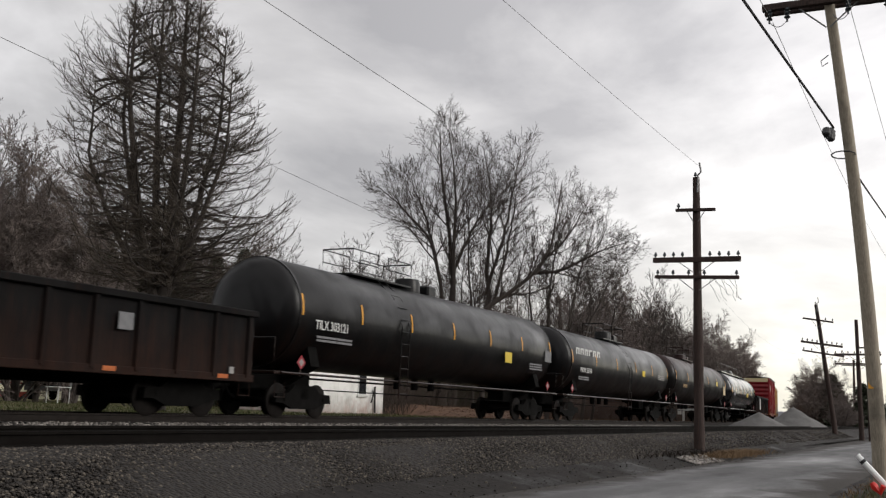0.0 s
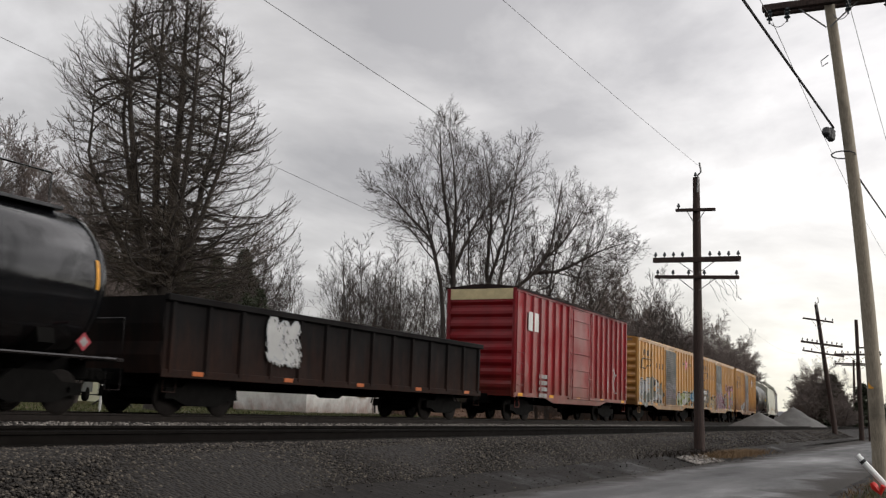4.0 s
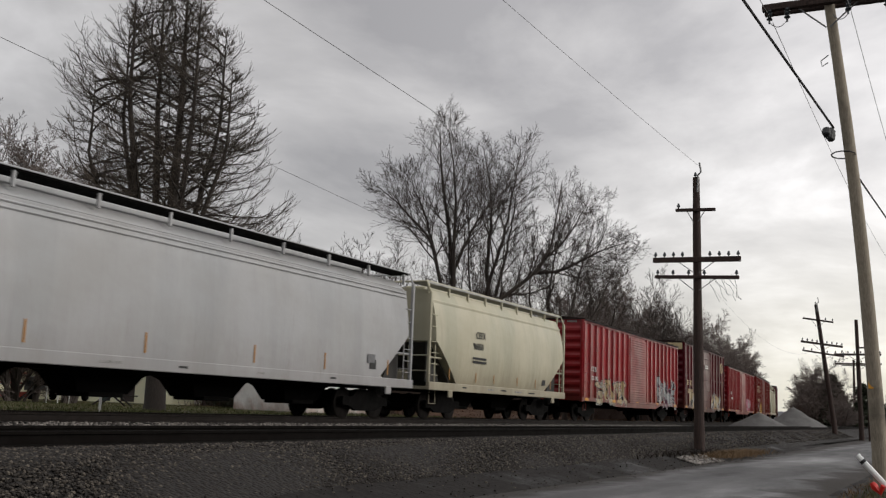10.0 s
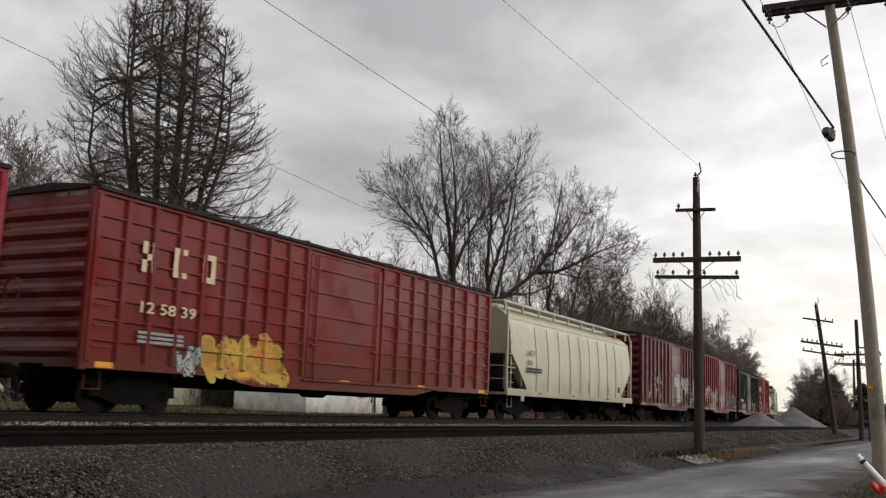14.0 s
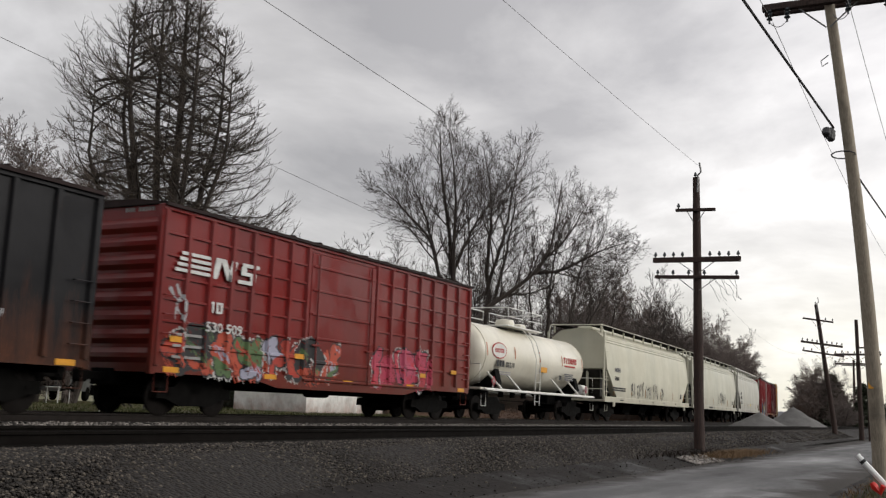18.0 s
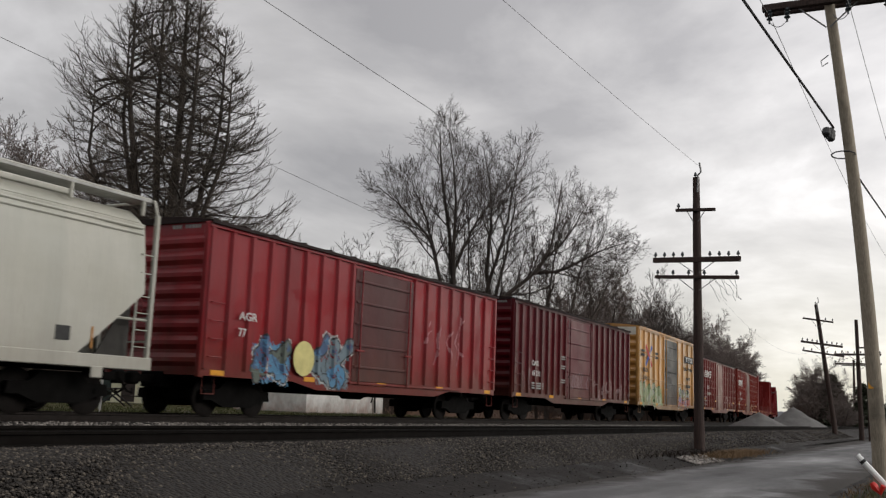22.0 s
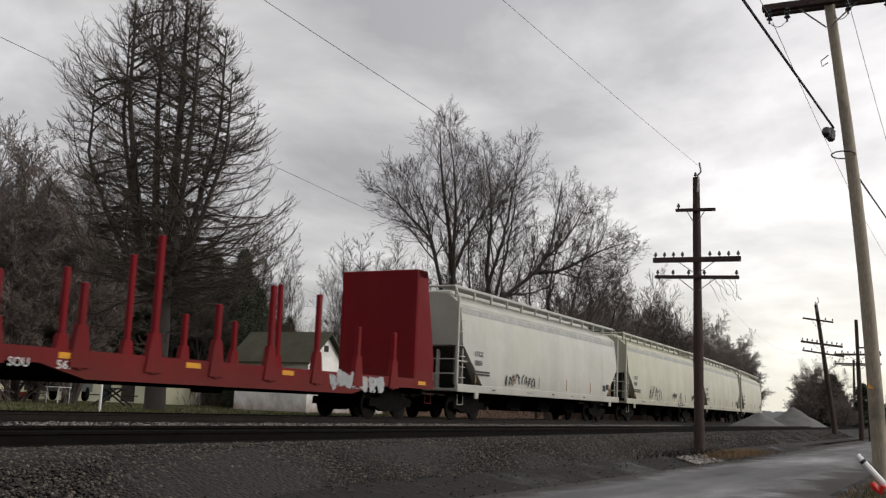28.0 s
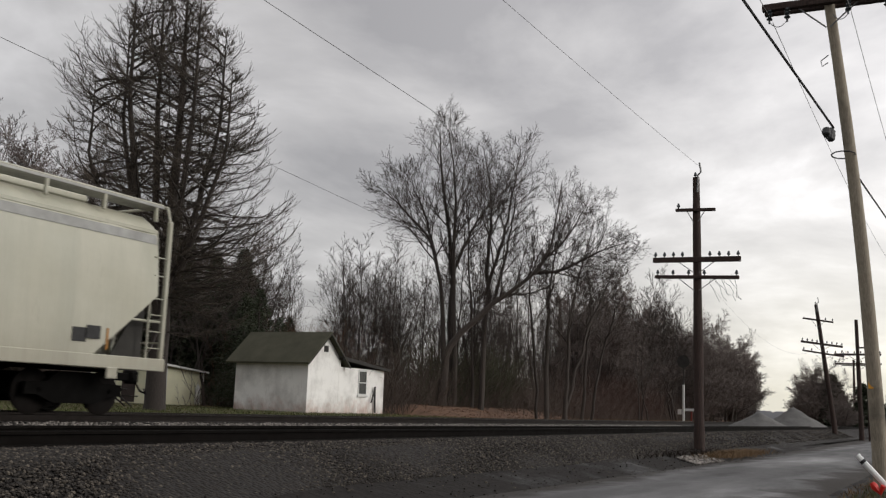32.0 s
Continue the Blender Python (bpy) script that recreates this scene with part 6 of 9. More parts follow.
def heap(name, label, x, y, z, r, h, mat, seed, squash=1.0):
    g = G()
    nr, na = 16, 40
    vs, fs = [(0, 0, h)], []
    for i in range(1, nr + 1):
        for j in range(na):
            a = 2 * math.pi * j / na
            rr = r * i / nr * (1 + 0.12 * noise.noise((math.cos(a) * 1.5 + seed, math.sin(a) * 1.5, seed)))
            zz = h * (1 - (i / nr)) ** 1.08 + 0.10 * h * noise.noise((rr * math.cos(a) * 1.4, rr * math.sin(a) * 1.4, seed)) * (1 - i / nr) - (0.3 if i == nr else 0)
            vs.append((rr * math.cos(a), rr * math.sin(a) * squash, zz))
    for j in range(na):
        fs.append((0, 1 + j, 1 + (j + 1) % na))
    for i in range(nr - 1):
        for j in range(na):
            a, b = 1 + i * na + j, 1 + i * na + (j + 1) % na
            fs.append((a, a + na, b + na, b))
    ob = part(name, g.add(vs, fs), mat, at=pose(x, y, z), smooth=True)
    return tagged(ob, label, "mound", "mounds of gravel")


HEAP = plain("pale_crushed_stone", (0.13, 0.126, 0.122), 0.95, 0, 0.35, 1.5, 14, 0.9)
heap("gravel_mound", "pale grey heap of crushed stone beside the track", 75.0, 13.7, -0.42, 2.6, 1.3, HEAP, 1.0)
heap("gravel_mound", "tall pale grey heap of crushed stone beside the track", 81.0, 12.2, -0.42, 3.0, 1.8, HEAP, 4.0)

# loose ballast in front of the near track
rng = random.Random(3)
ICO = [(0, 0, 1), (0.894, 0, 0.447), (0.276, 0.851, 0.447), (-0.724, 0.526, 0.447), (-0.724, -0.526, 0.447), (0.276, -0.851, 0.447), (0.724, 0.526, -0.447), (-0.276, 0.851, -0.447), (-0.894, 0, -0.447), (-0.276, -0.851, -0.447), (0.724, -0.526, -0.447), (0, 0, -1)]
ICO_F = [(0, 1, 2), (0, 2, 3), (0, 3, 4), (0, 4, 5), (0, 5, 1), (1, 6, 2), (2, 7, 3), (3, 8, 4), (4, 9, 5), (5, 10, 1), (6, 7, 2), (7, 8, 3), (8, 9, 4), (9, 10, 5), (10, 6, 1), (11, 7, 6), (11, 8, 7), (11, 9, 8), (11, 10, 9), (11, 6, 10)]


def stones(name, label, count, xr, yr, zf, size, seed, mat=None):
    r2 = random.Random(seed)
    vs, fs = [], []
    for _ in range(count):
        x = xr[0] + (xr[1] - xr[0]) * r2.random() ** 1.25
        y = r2.uniform(*yr)
        s = size * r2.uniform(0.5, 1.35)
        o = len(vs)
        q = [s * r2.uniform(0.6, 1.25) for _ in range(3)]
        for p in ICO:
            j = r2.uniform(0.75, 1.15)
            vs.append((x + p[0] * q[0] * j, y + p[1] * q[1] * j, zf(x, y) + 0.25 * s + p[2] * q[2] * 0.75 * j))
        fs += [(a + o, b + o, c + o) for a, b, c in ICO_F]
    g = G()
    g.v, g.f = vs, fs
    tagged(part(name, g, mat or STONE), label, "gravel", kind="stuff")


def shoulder(x, y):
    pf = [(6.2, -0.84), (7.0, -0.76), (7.5, -0.60), (8.3, -0.28), (8.8, -0.21), (11.2, -0.20), (12.2, -0.30), (14.0, -0.34), (14.8, -0.24), (15.7, -0.2), (18.4, -0.2)]
    for (a, za), (b, zb) in zip(pf, pf[1:]):
        if y <= b:
            return za + (zb - za) * (y - a) / (b - a)
    return -0.2


stones("loose_ballast", "loose grey ballast stones on the track shoulder", 46000, (4.5, 34), (7.3, 9.15), shoulder, 0.021, 11)
stones("loose_ballast", "pale ballast stones between the two tracks", 12000, (8, 60), (13.0, 16.2), shoulder, 0.034, 12, PALE_STONE)
stones("loose_ballast", "loose dark stones beyond the pole", 9000, (33, 75), (7.4, 9.4), shoulder, 0.035, 15)
stones("rubble", "scatter of pale rubble at the road edge by the pole", 420, (26.4, 29.4), (6.35, 7.0), lambda x, y: ground_z(y) + 0.02, 0.045, 14, PALE_STONE)
stones("road_grit", "scattered grit and stones at the road edge", 700, (8, 40), (5.9, 7.3), lambda x, y: ground_z(y) + 0.02, 0.018, 13)


def blades(name, label, mat, count, place, height, width, seed, kind="stuff", lean=0.35):
    r2 = random.Random(seed)
    vs, fs = [], []
    for _ in range(count):
        x, y, z = place(r2)
        h = height * r2.uniform(0.5, 1.3)
        a = r2.uniform(0, 6.283)
        w = width * r2.uniform(0.6, 1.3)
        dx, dy = math.cos(a) * w, math.sin(a) * w
        lx, ly = r2.gauss(0, lean) * h, r2.gauss(0, lean) * h
        o = len(vs)
        vs += [(x - dx, y - dy, z - 0.02), (x + dx, y + dy, z - 0.02), (x + lx * 0.4 + dx * 0.7, y + ly * 0.4 + dy * 0.7, z + h * 0.55), (x + lx * 0.4 - dx * 0.7, y + ly * 0.4 - dy * 0.7, z + h * 0.55), (x + lx, y + ly, z + h)]
        fs += [(o, o + 1, o + 2, o + 3), (o + 3, o + 2, o + 4)]
    g = G()
    g.v, g.f = vs, fs
    return tagged(part(name, g, mat), label, "grass", kind=kind)


blades("dry_grass", "clump of dry orange grass at the foot of the pole", DRY_GRASS, 3600, lambda r: (r.gauss(32.5, 1.7), r.gauss(6.75, 0.28), ground_z(6.9)), 0.13, 0.008, 21, lean=1.0)
blades("roadside_grass", "brown and green winter grass at the road edge", GREEN_GRASS, 5000, lambda r: (r.uniform(12, 30), r.uniform(-1.2, 1.9), -0.88), 0.10, 0.008, 22, lean=0.7)
blades("roadside_grass", "tan dead grass at the road edge", DRY_GRASS, 4500, lambda r: (r.uniform(12, 34), r.uniform(-1.0, 2.1), -0.88), 0.09, 0.008, 23, lean=0.9)
blades("lawn", "winter lawn behind the track", GREEN_GRASS, 14000, lambda r: (r.uniform(14, 46), r.uniform(21.0, 42.0), -0.16), 0.12, 0.02, 24, lean=0.5)
blades("weeds", "dead brown weeds along the far ballast edge", DRY_GRASS, 7000, lambda r: (lambda s, o: (*along(s, o)[:2], -0.3))(r.uniform(38, 130), r.gauss(22.4, 0.9)), 0.22, 0.02, 25, lean=0.5)
blades("ditch_weeds", "dark matted weeds in the ditch by the pole", plain("dark_dead_weeds", (0.025, 0.018, 0.014), 0.95), 2200, lambda r: (r.gauss(29.0, 2.2), r.gauss(7.7, 0.3), -0.66), 0.12, 0.018, 26, lean=1.2)


# ---- trees ----
AXES = []


def limb(segs, rng, p, d, length, r, level, spec):
    n = spec["n"][level]
    step = length / n
    wob, up, kids, ratio, spread = (spec[k][level] for k in ("wob", "up", "kids", "ratio", "spread"))
    start = spec["start"][level]
    if level == 0:
        AXES.append([(p, r)])
    for i in range(n):
        d = (d + Vector((rng.gauss(0, wob), rng.gauss(0, wob), rng.gauss(0, wob) + up))).normalized()
        q = p + d * step
        r1 = r * (1 - 0.85 * (i + 1) / n)
        r0 = r * (1 - 0.85 * i / n)
        if level == 0:
            AXES[-1].append((q, r1))
        segs.append((p, q, r0, r1, level))
        if level + 1 < len(spec["n"]) and i >= start:
            m = int(kids) + (rng.random() < kids - int(kids))
            for _ in range(m):
                side = d.orthogonal().normalized()
                side.rotate(Matrix.Rotation(rng.uniform(0, 6.283), 3, d))
                cd = (d * math.cos(spread) + side * math.sin(spread) * rng.uniform(0.7, 1.3)).normalized()
                f = (i + 1) / n
                cl = length * ratio * rng.uniform(0.6, 1.2) * (1.12 - spec["taper"] * f)
                limb(segs, rng, p + d * step * rng.random(), cd, cl, max(0.004, r0 * 0.5), level + 1, spec)
        p = q


def seg_mesh(name, segs, lo, hi):
    vs, fs = [], []
    for p, q, r0, r1, level in segs:
        if not lo <= level < hi:
            continue
        n = 7 if r0 > 0.08 else 4 if r0 > 0.03 else 3
        d = (q - p).normalized()
        a = d.orthogonal().normalized()
        b = d.cross(a)
        o = len(vs)
        for c, r in ((p, r0), (q, r1)):
            for k in range(n):
                t = 6.28318 * k / n
                vs.append(tuple(c + (a * math.cos(t) + b * math.sin(t)) * r))
        fs += [(o + k, o + (k + 1) % n, o + n + (k + 1) % n, o + n + k) for k in range(n)]
    me = bpy.data.meshes.new(name)
    me.from_pydata(vs, [], fs)
    if lo == 0:
        me.shade_smooth()
    return me


def wooded(root, segs, twig_mat, split=2):
    """The boughs and the fine crown of a tree, each one joined part."""
    tagged(part("branching", seg_mesh("branching", segs, 1, split), BARK_MAT, root), kind="stuff")
    tagged(part("crown", seg_mesh("crown", segs, split, 9), twig_mat, root), kind="stuff")


DENSE = {"taper": 0.6, "n": (5, 5, 4, 3, 2), "wob": (0.10, 0.13, 0.17, 0.22, 0.25), "up": (0.03, 0.04, 0.03, 0.02, 0.0), "kids": (3.0, 2.4, 2.5, 1.7, 0), "ratio": (0.62, 0.52, 0.52, 0.6, 0), "spread": (0.75, 0.75, 0.8, 0.8, 0), "start": (0, 1, 0, 0, 0)}


def bough(segs, rng, p, d, length, r, level, depth, kids=(10, 7), lift=0.05, thin=0.58):
    """A branch that bends upwards and carries finer ones along its outer part."""
    n = 6 if level < 2 else 4 if level == 2 else 3
    step = length / n
    pts, dirs = [p], []
    for i in range(n):
        d = (d + Vector((rng.gauss(0, 0.11), rng.gauss(0, 0.11), rng.gauss(0, 0.08) + lift * (1 + i * 0.35)))).normalized()
        q = p + d * step
        segs.append((p, q, r * (1 - 0.75 * i / n), r * (1 - 0.75 * (i + 1) / n), level))
        p = q
        pts.append(p)
        dirs.append(d)
    if level >= depth:
        return
    count = kids[min(level, len(kids)) - 1]
    turn = rng.uniform(0, 6.283)
    for k in range(count):
        f = 0.15 + 0.85 * (k + rng.random()) / count
        i = min(n - 1, int(f * n))
        dd = dirs[i]
        side = dd.orthogonal().normalized()
        turn += 2.4 + rng.gauss(0, 0.5)
        side.rotate(Matrix.Rotation(turn, 3, dd))
        spread = rng.uniform(0.45, 0.95)
        cd = (dd * math.cos(spread) + side * math.sin(spread)).normalized()
        bough(segs, rng, pts[i].lerp(pts[i + 1], f * n - i), cd, length * thin * rng.uniform(0.55, 1.15) * (1.15 - 0.6 * f), max(0.006, r * (1 - 0.75 * f) * 0.6), level + 1, depth, kids, lift, thin)


def smooth_path(ctrl, n, rng, wob=0.05):
    """A curve through control points, with a little waver."""
    c = [Vector(p) for p in ctrl]
    c = [c[0] * 2 - c[1]] + c + [c[-1] * 2 - c[-2]]
    out = []
    m = len(c) - 3
    for j in range(n + 1):
        u = min(j / n * m, m - 1e-6)
        i = int(u)
        t = u - i
        p0, p1, p2, p3 = c[i:i + 4]
        q = 0.5 * (p1 * 2 + (p2 - p0) * t + (p0 * 2 - p1 * 5 + p2 * 4 - p3) * t * t + (p1 * 3 - p0 - p2 * 3 + p3) * t ** 3)
        out.append(q + Vector((rng.gauss(0, wob), rng.gauss(0, wob), 0)) * (0 < j < n))
    return out


def clothed(segs, rng, path, r0, r1, count, reach, bare=0.3, depth=3, kids=(10, 7), lift=0.04):
    """Side branches along a stem, shorter towards its tip; gives the radii of the stem."""
    n = len(path) - 1
    turn = rng.uniform(0, 6.283)
    for k in range(count):
        f = bare + (1 - bare) * (k + rng.random() * 0.9) / count
        i = min(n - 1, int(f * n))
        d = (path[i + 1] - path[i]).normalized()
        side = d.orthogonal().normalized()
        turn += 2.4 + rng.gauss(0, 0.4)
        side.rotate(Matrix.Rotation(turn, 3, d))
        spread = rng.uniform(0.5, 0.9)
        cd = (d * math.cos(spread) + side * math.sin(spread)).normalized()
        size = reach * rng.uniform(0.5, 1.15) * (1.15 - 0.62 * (f - bare) / (1 - bare))
        bough(segs, rng, path[i].lerp(path[i + 1], f * n - i), cd, size, max(0.012, 0.45 * (r0 + (r1 - r0) * f)), 1, depth, kids, lift)
    return [r0 + (r1 - r0) * (i / n) ** 0.85 for i in range(n + 1)]


def bare_tree(label, height, seed, stems=1, twig=0.009, group="bare trees of the wood", name="bare_tree"):
    rng = random.Random(seed)
    root = thing(name, label, "tree", group)
    segs = []
    for k in range(stems):
        h = height * (1.0 if k == 0 else rng.uniform(0.7, 0.95))
        off = 0.25 * (stems - 1)
        tip = (rng.gauss(0, 0.4 + 0.6 * (stems > 1)), rng.gauss(0, 0.4 + 0.6 * (stems > 1)), h)
        path = smooth_path([(rng.gauss(0, off), rng.gauss(0, off), -0.3), (tip[0] * 0.3, tip[1] * 0.3, h * 0.45), tip], 12, rng, 0.04)
        radii = clothed(segs, rng, path, height * 0.0095, 0.012, 13, height * 0.28, 0.30, 3, (7, 5), 0.07)
        part("trunk", G().tube(path, radii, 7), BARK_MAT, root, smooth=True)
    wooded(root, [(p, q, max(a, twig), max(b, twig * 0.7), l) for p, q, a, b, l in segs], TWIG)
    return root


def dense_tree(label, height, seed, spec, stems=3, twig=0.009, group="bare trees of the wood"):
    rng = random.Random(seed)
    segs = []
    AXES.clear()
    for k in range(stems):
        d = Vector((rng.gauss(0, 0.12), rng.gauss(0, 0.12), 1)).normalized()
        limb(segs, rng, Vector((rng.gauss(0, 0.15 * (stems - 1)), rng.gauss(0, 0.15 * (stems - 1)), -0.3)), d, height * (0.86 if k == 0 else rng.uniform(0.6, 0.85)), height * 0.012, 0, spec)
    root = thing("dense_tree", label, "tree", group)
    for axis in AXES:
        part("trunk", G().tube([a for a, b in axis], [max(b, twig) for a, b in axis], 7), BARK_MAT, root, smooth=True)
    wooded(root, [(p, q, max(a, twig), max(b, twig * 0.7), l) for p, q, a, b, l in segs], PALE_TWIG)
    return root


# a plane that faces the road: across it, into it
ACROSS, INTO = Vector((0.473, -0.881, 0)), Vector((0.881, 0.473, 0))


def stem_tree(label, base, stems, seed, reach=4.0, count=19, twig=0.0085, group="large bare trees", name="bare_tree"):
    """A tree of several curved stems; each stem: radius at its foot, depth of its tip, then points across and up."""
    rng = random.Random(seed)
    root = thing(name, label, "tree", group, at=pose(*base))
    segs = []
    for r, deep, bare, *pts in stems:
        m = len(pts) - 1
        ctrl = [ACROSS * a + INTO * (deep * i / m) + Vector((0, 0, z)) for i, (a, z) in enumerate(pts)]
        path = smooth_path(ctrl, 16, rng, 0.045)
        part("stem", G().tube(path, clothed(segs, rng, path, r, 0.016, count, reach, bare), 9), BARK_MAT, root, smooth=True)
    wooded(root, [(p, q, max(a, twig), max(c, twig * 0.7), l) for p, q, a, c, l in segs], TWIG)
    return root


# the bank of dead leaves at the foot of the wood
BANK_S = [47.2 + 0.7 * i for i in range(60)]
BANK_O = [23.2, 23.8, 24.4, 25.2, 26.2, 27.6, 29.5, 32.0, 36.0]


def bank_z(s, o):
    rise = max(0.0, min(1.0, (o - 23.4 - max(0.0, (s - 62) * 0.02)) / 3.4))
    ends = max(0.0, min(1.0, (s - 47.2) / 2.0)) * max(0.15, min(1.0, (86 - s) / 22))
    return ground_z(o) - 0.06 + ends * (0.62 * rise * rise * (3 - 2 * rise) + 0.16 * noise.noise((s * 0.5, o * 0.6, 2)) * rise)


lb = G()
lb.add([(*along(q, o)[:2], bank_z(q, o)) for q in BANK_S for o in BANK_O], [(i * 9 + k, (i + 1) * 9 + k, (i + 1) * 9 + k + 1, i * 9 + k + 1) for i in range(59) for k in range(8)])
LEAVES = plain("dead_leaf_litter", (0.15, 0.080, 0.046), 0.9, 0, 0.5, 1.6, 18, 0.6)
tagged(part("leaf_bank", lb, LEAVES, smooth=True), "low bank covered in brown dead leaves at the wood's edge", "ground", kind="structure")
blades("leaf_litter", "scattered brown dead leaves and stalks on the bank", LEAVES, 6000, lambda r: (lambda q, o: (*along(q, o)[:2], bank_z(q, o)))(r.uniform(47.6, 86), 23.4 + abs(r.gauss(0, 2.0))), 0.07, 0.02, 27, lean=1.2)

# the large trees of the wood's edge: a clump of tall stems, a trunk that leans over the line, slighter ones beside it
stem_tree("tall bare many-stemmed tree with a fine rounded twig crown", (53.6, 28.6, -0.2), (
    (0.27, 1.0, 0.40, (0.5, -0.3), (0.5, 5.5), (0.4, 9.6), (-0.45, 15.6), (-0.7, 18.6)),
    (0.20, -1.0, 0.45, (0.8, -0.3), (0.55, 8.9), (0.5, 13.7), (-0.1, 17.8)),
    (0.21, -0.8, 0.42, (0.2, -0.3), (0.0, 5.5), (-0.8, 10.3), (-2.4, 12.3), (-4.4, 14.0)),
    (0.10, 1.2, 0.10, (-0.6, 9.8), (-1.3, 12.2), (-1.9, 13.8), (-2.9, 15.5)),
    (0.11, -1.4, 0.15, (0.5, 8.9), (1.6, 11.5), (2.5, 12.9), (3.6, 14.0))), 14, 3.3, 20)
stem_tree("tall bare forked tree beside the leaning trunk", (54.7, 26.5, -0.2), (
    (0.19, 0.6, 0.42, (0.1, -0.3), (0.2, 7.8), (0.35, 11.8), (0.35, 14.1), (-0.2, 17.0)),
    (0.13, -0.8, 0.12, (0.2, 7.6), (1.2, 11.3), (1.7, 14.2), (2.1, 16.7)),
    (0.11, 1.4, 0.30, (-0.4, -0.3), (-0.6, 6.0), (-1.0, 11.0), (-0.9, 15.0))), 15, 3.3, 19)
stem_tree("leaning dark bare tree with upright branches", (53.2, 27.6, -0.2), (
    (0.33, -0.8, 0.45, (-0.6, -0.3), (-0.5, 2.6), (-0.1, 4.5), (2.3, 6.9), (4.7, 8.8), (5.8, 11.0), (6.3, 14.6)),
    (0.13, -1.0, 0.12, (4.8, 8.9), (6.4, 9.1), (7.9, 9.9), (9.2, 10.5), (10.4, 10.9)),
    (0.12, 0.6, 0.15, (2.3, 6.9), (2.9, 9.5), (3.4, 12.0), (3.6, 14.6)),
    (0.10, -0.6, 0.12, (5.0, 9.3), (6.9, 11.4), (8.0, 13.6))), 18, 2.9, 18, name="leaning_tree")
stem_tree("bare tree with spreading upright branches beside the line", (56.8, 22.9, -0.2), (
    (0.17, 0.5, 0.35, (0.0, -0.3), (-0.05, 5.7), (0.1, 8.7), (1.1, 13.2)),
    (0.15, -0.6, 0.35, (1.1, -0.3), (1.35, 6.4), (2.6, 12.4)),
    (0.12, 0.8, 0.35, (0.9, -0.3), (2.4, 5.4), (3.6, 8.4), (4.4, 10.8)),
    (0.10, -0.8, 0.35, (-0.6, -0.3), (-1.0, 5.0), (-1.3, 8.2), (-0.9, 11.6))), 16, 3.0, 17)
stem_tree("bare forked tree beside the line", (62.0, 22.6, -0.2), (
    (0.13, 0.5, 0.35, (0.0, -0.3), (0.3, 4.7), (0.5, 8.0), (0.2, 11.2)),
    (0.11, -0.5, 0.35, (0.6, -0.3), (1.3, 4.4), (2.0, 7.0), (2.2, 9.6))), 17, 2.8, 15)

# the wood behind, thinning upwards into single crowns
kinds = [bare_tree("slim bare tree of the winter wood", 10.5, 30 + k, stems=1 + k % 3, twig=0.010) for k in range(6)]
rng = random.Random(77)
count = 0
for s0, s1, o0, o1, n, h0, h1 in ((47, 66, 32, 46, 20, 0.75, 1.05), (56, 80, 27, 42, 22, 0.8, 1.1), (76, 112, 23.5, 38, 44, 0.9, 1.25), (108, 150, 25, 40, 24, 0.75, 1.1), (48, 74, 58, 80, 26, 1.1, 1.6), (30, 44, 62, 80, 12, 1.1, 1.5), (95, 150, 22.5, 27, 18, 0.8, 1.15), (80, 130, 22.0, 24, 12, 0.45, 0.75)):
    for j in range(n):
        x, y, a = along(rng.uniform(s0, s1), rng.uniform(o0, o1))
        f = rng.uniform(h0, h1)
        m = pose(x, y, ground_z(y) - 0.05, 0, 0, rng.uniform(0, 360)) @ Matrix.Diagonal((f, f, f, 1))
        if count < 6:
            kinds[count].matrix_basis = pose(x, y, ground_z(y) - 0.05)
        else:
            copy_thing(kinds[count % 6], m)
        count += 1
# bare trees beyond the larch
for x, y, f, a in ((50.0, 66.0, 1.75, 10), (52.5, 63.0, 1.7, 80), (54.5, 60.5, 1.65, 150), (49.0, 69.0, 1.8, 220), (56.5, 58.5, 1.5, 300), (53.0, 67.0, 1.75, 30), (47.5, 67.5, 1.85, 110), (51.0, 64.5, 1.6, 210), (45.6, 65.0, 1.75, 70), (44.2, 67.0, 1.8, 340), (40.5, 62.5, 1.45, 20), (42.5, 66.0, 1.6, 130), (44.0, 62.0, 1.4, 240), (46.6, 60.2, 1.35, 300), (48.4, 62.4, 1.5, 50), (47.2, 58.6, 1.2, 190)):
    copy_thing(kinds[(int(a) // 10) % 6], pose(x, y, -0.1, 0, 0, a) @ Matrix.Diagonal((f, f, f, 1)))
# round dense crowns where the wood ends, and the clump across the line
dense = dense_tree("low dense bare tree with a rounded crown", 9.0, 52, DENSE, 3, 0.0085)
dense.matrix_basis = pose(*along(118, 24.6)[:2], -0.3)
rng = random.Random(23)
for s0, s1, o0, o1, f0, f1, n in ((76, 104, 25.2, 28.0, 1.2, 1.4, 8), (102, 132, 24.4, 26.5, 0.95, 1.15, 10), (122, 160, 24.5, 27.0, 1.05, 1.25, 7), (132, 188, 19.8, 22.8, 1.05, 1.35, 18), (108, 142, 21.4, 24.0, 1.05, 1.35, 9), (145, 178, 8.0, 11.6, 0.75, 1.15, 12), (100, 112, 6.9, 8.6, 0.32, 0.5, 6)):
    for k in range(n):
        x, y, q = along(s0 + (s1 - s0) * (k + rng.random()) / n, rng.uniform(o0, o1))
        f = rng.uniform(f0, f1)
        copy_thing(dense, pose(x, y, ground_z(y) - 0.1, 0, 0, rng.uniform(0, 360)) @ Matrix.Diagonal((f, f, f, 1)))


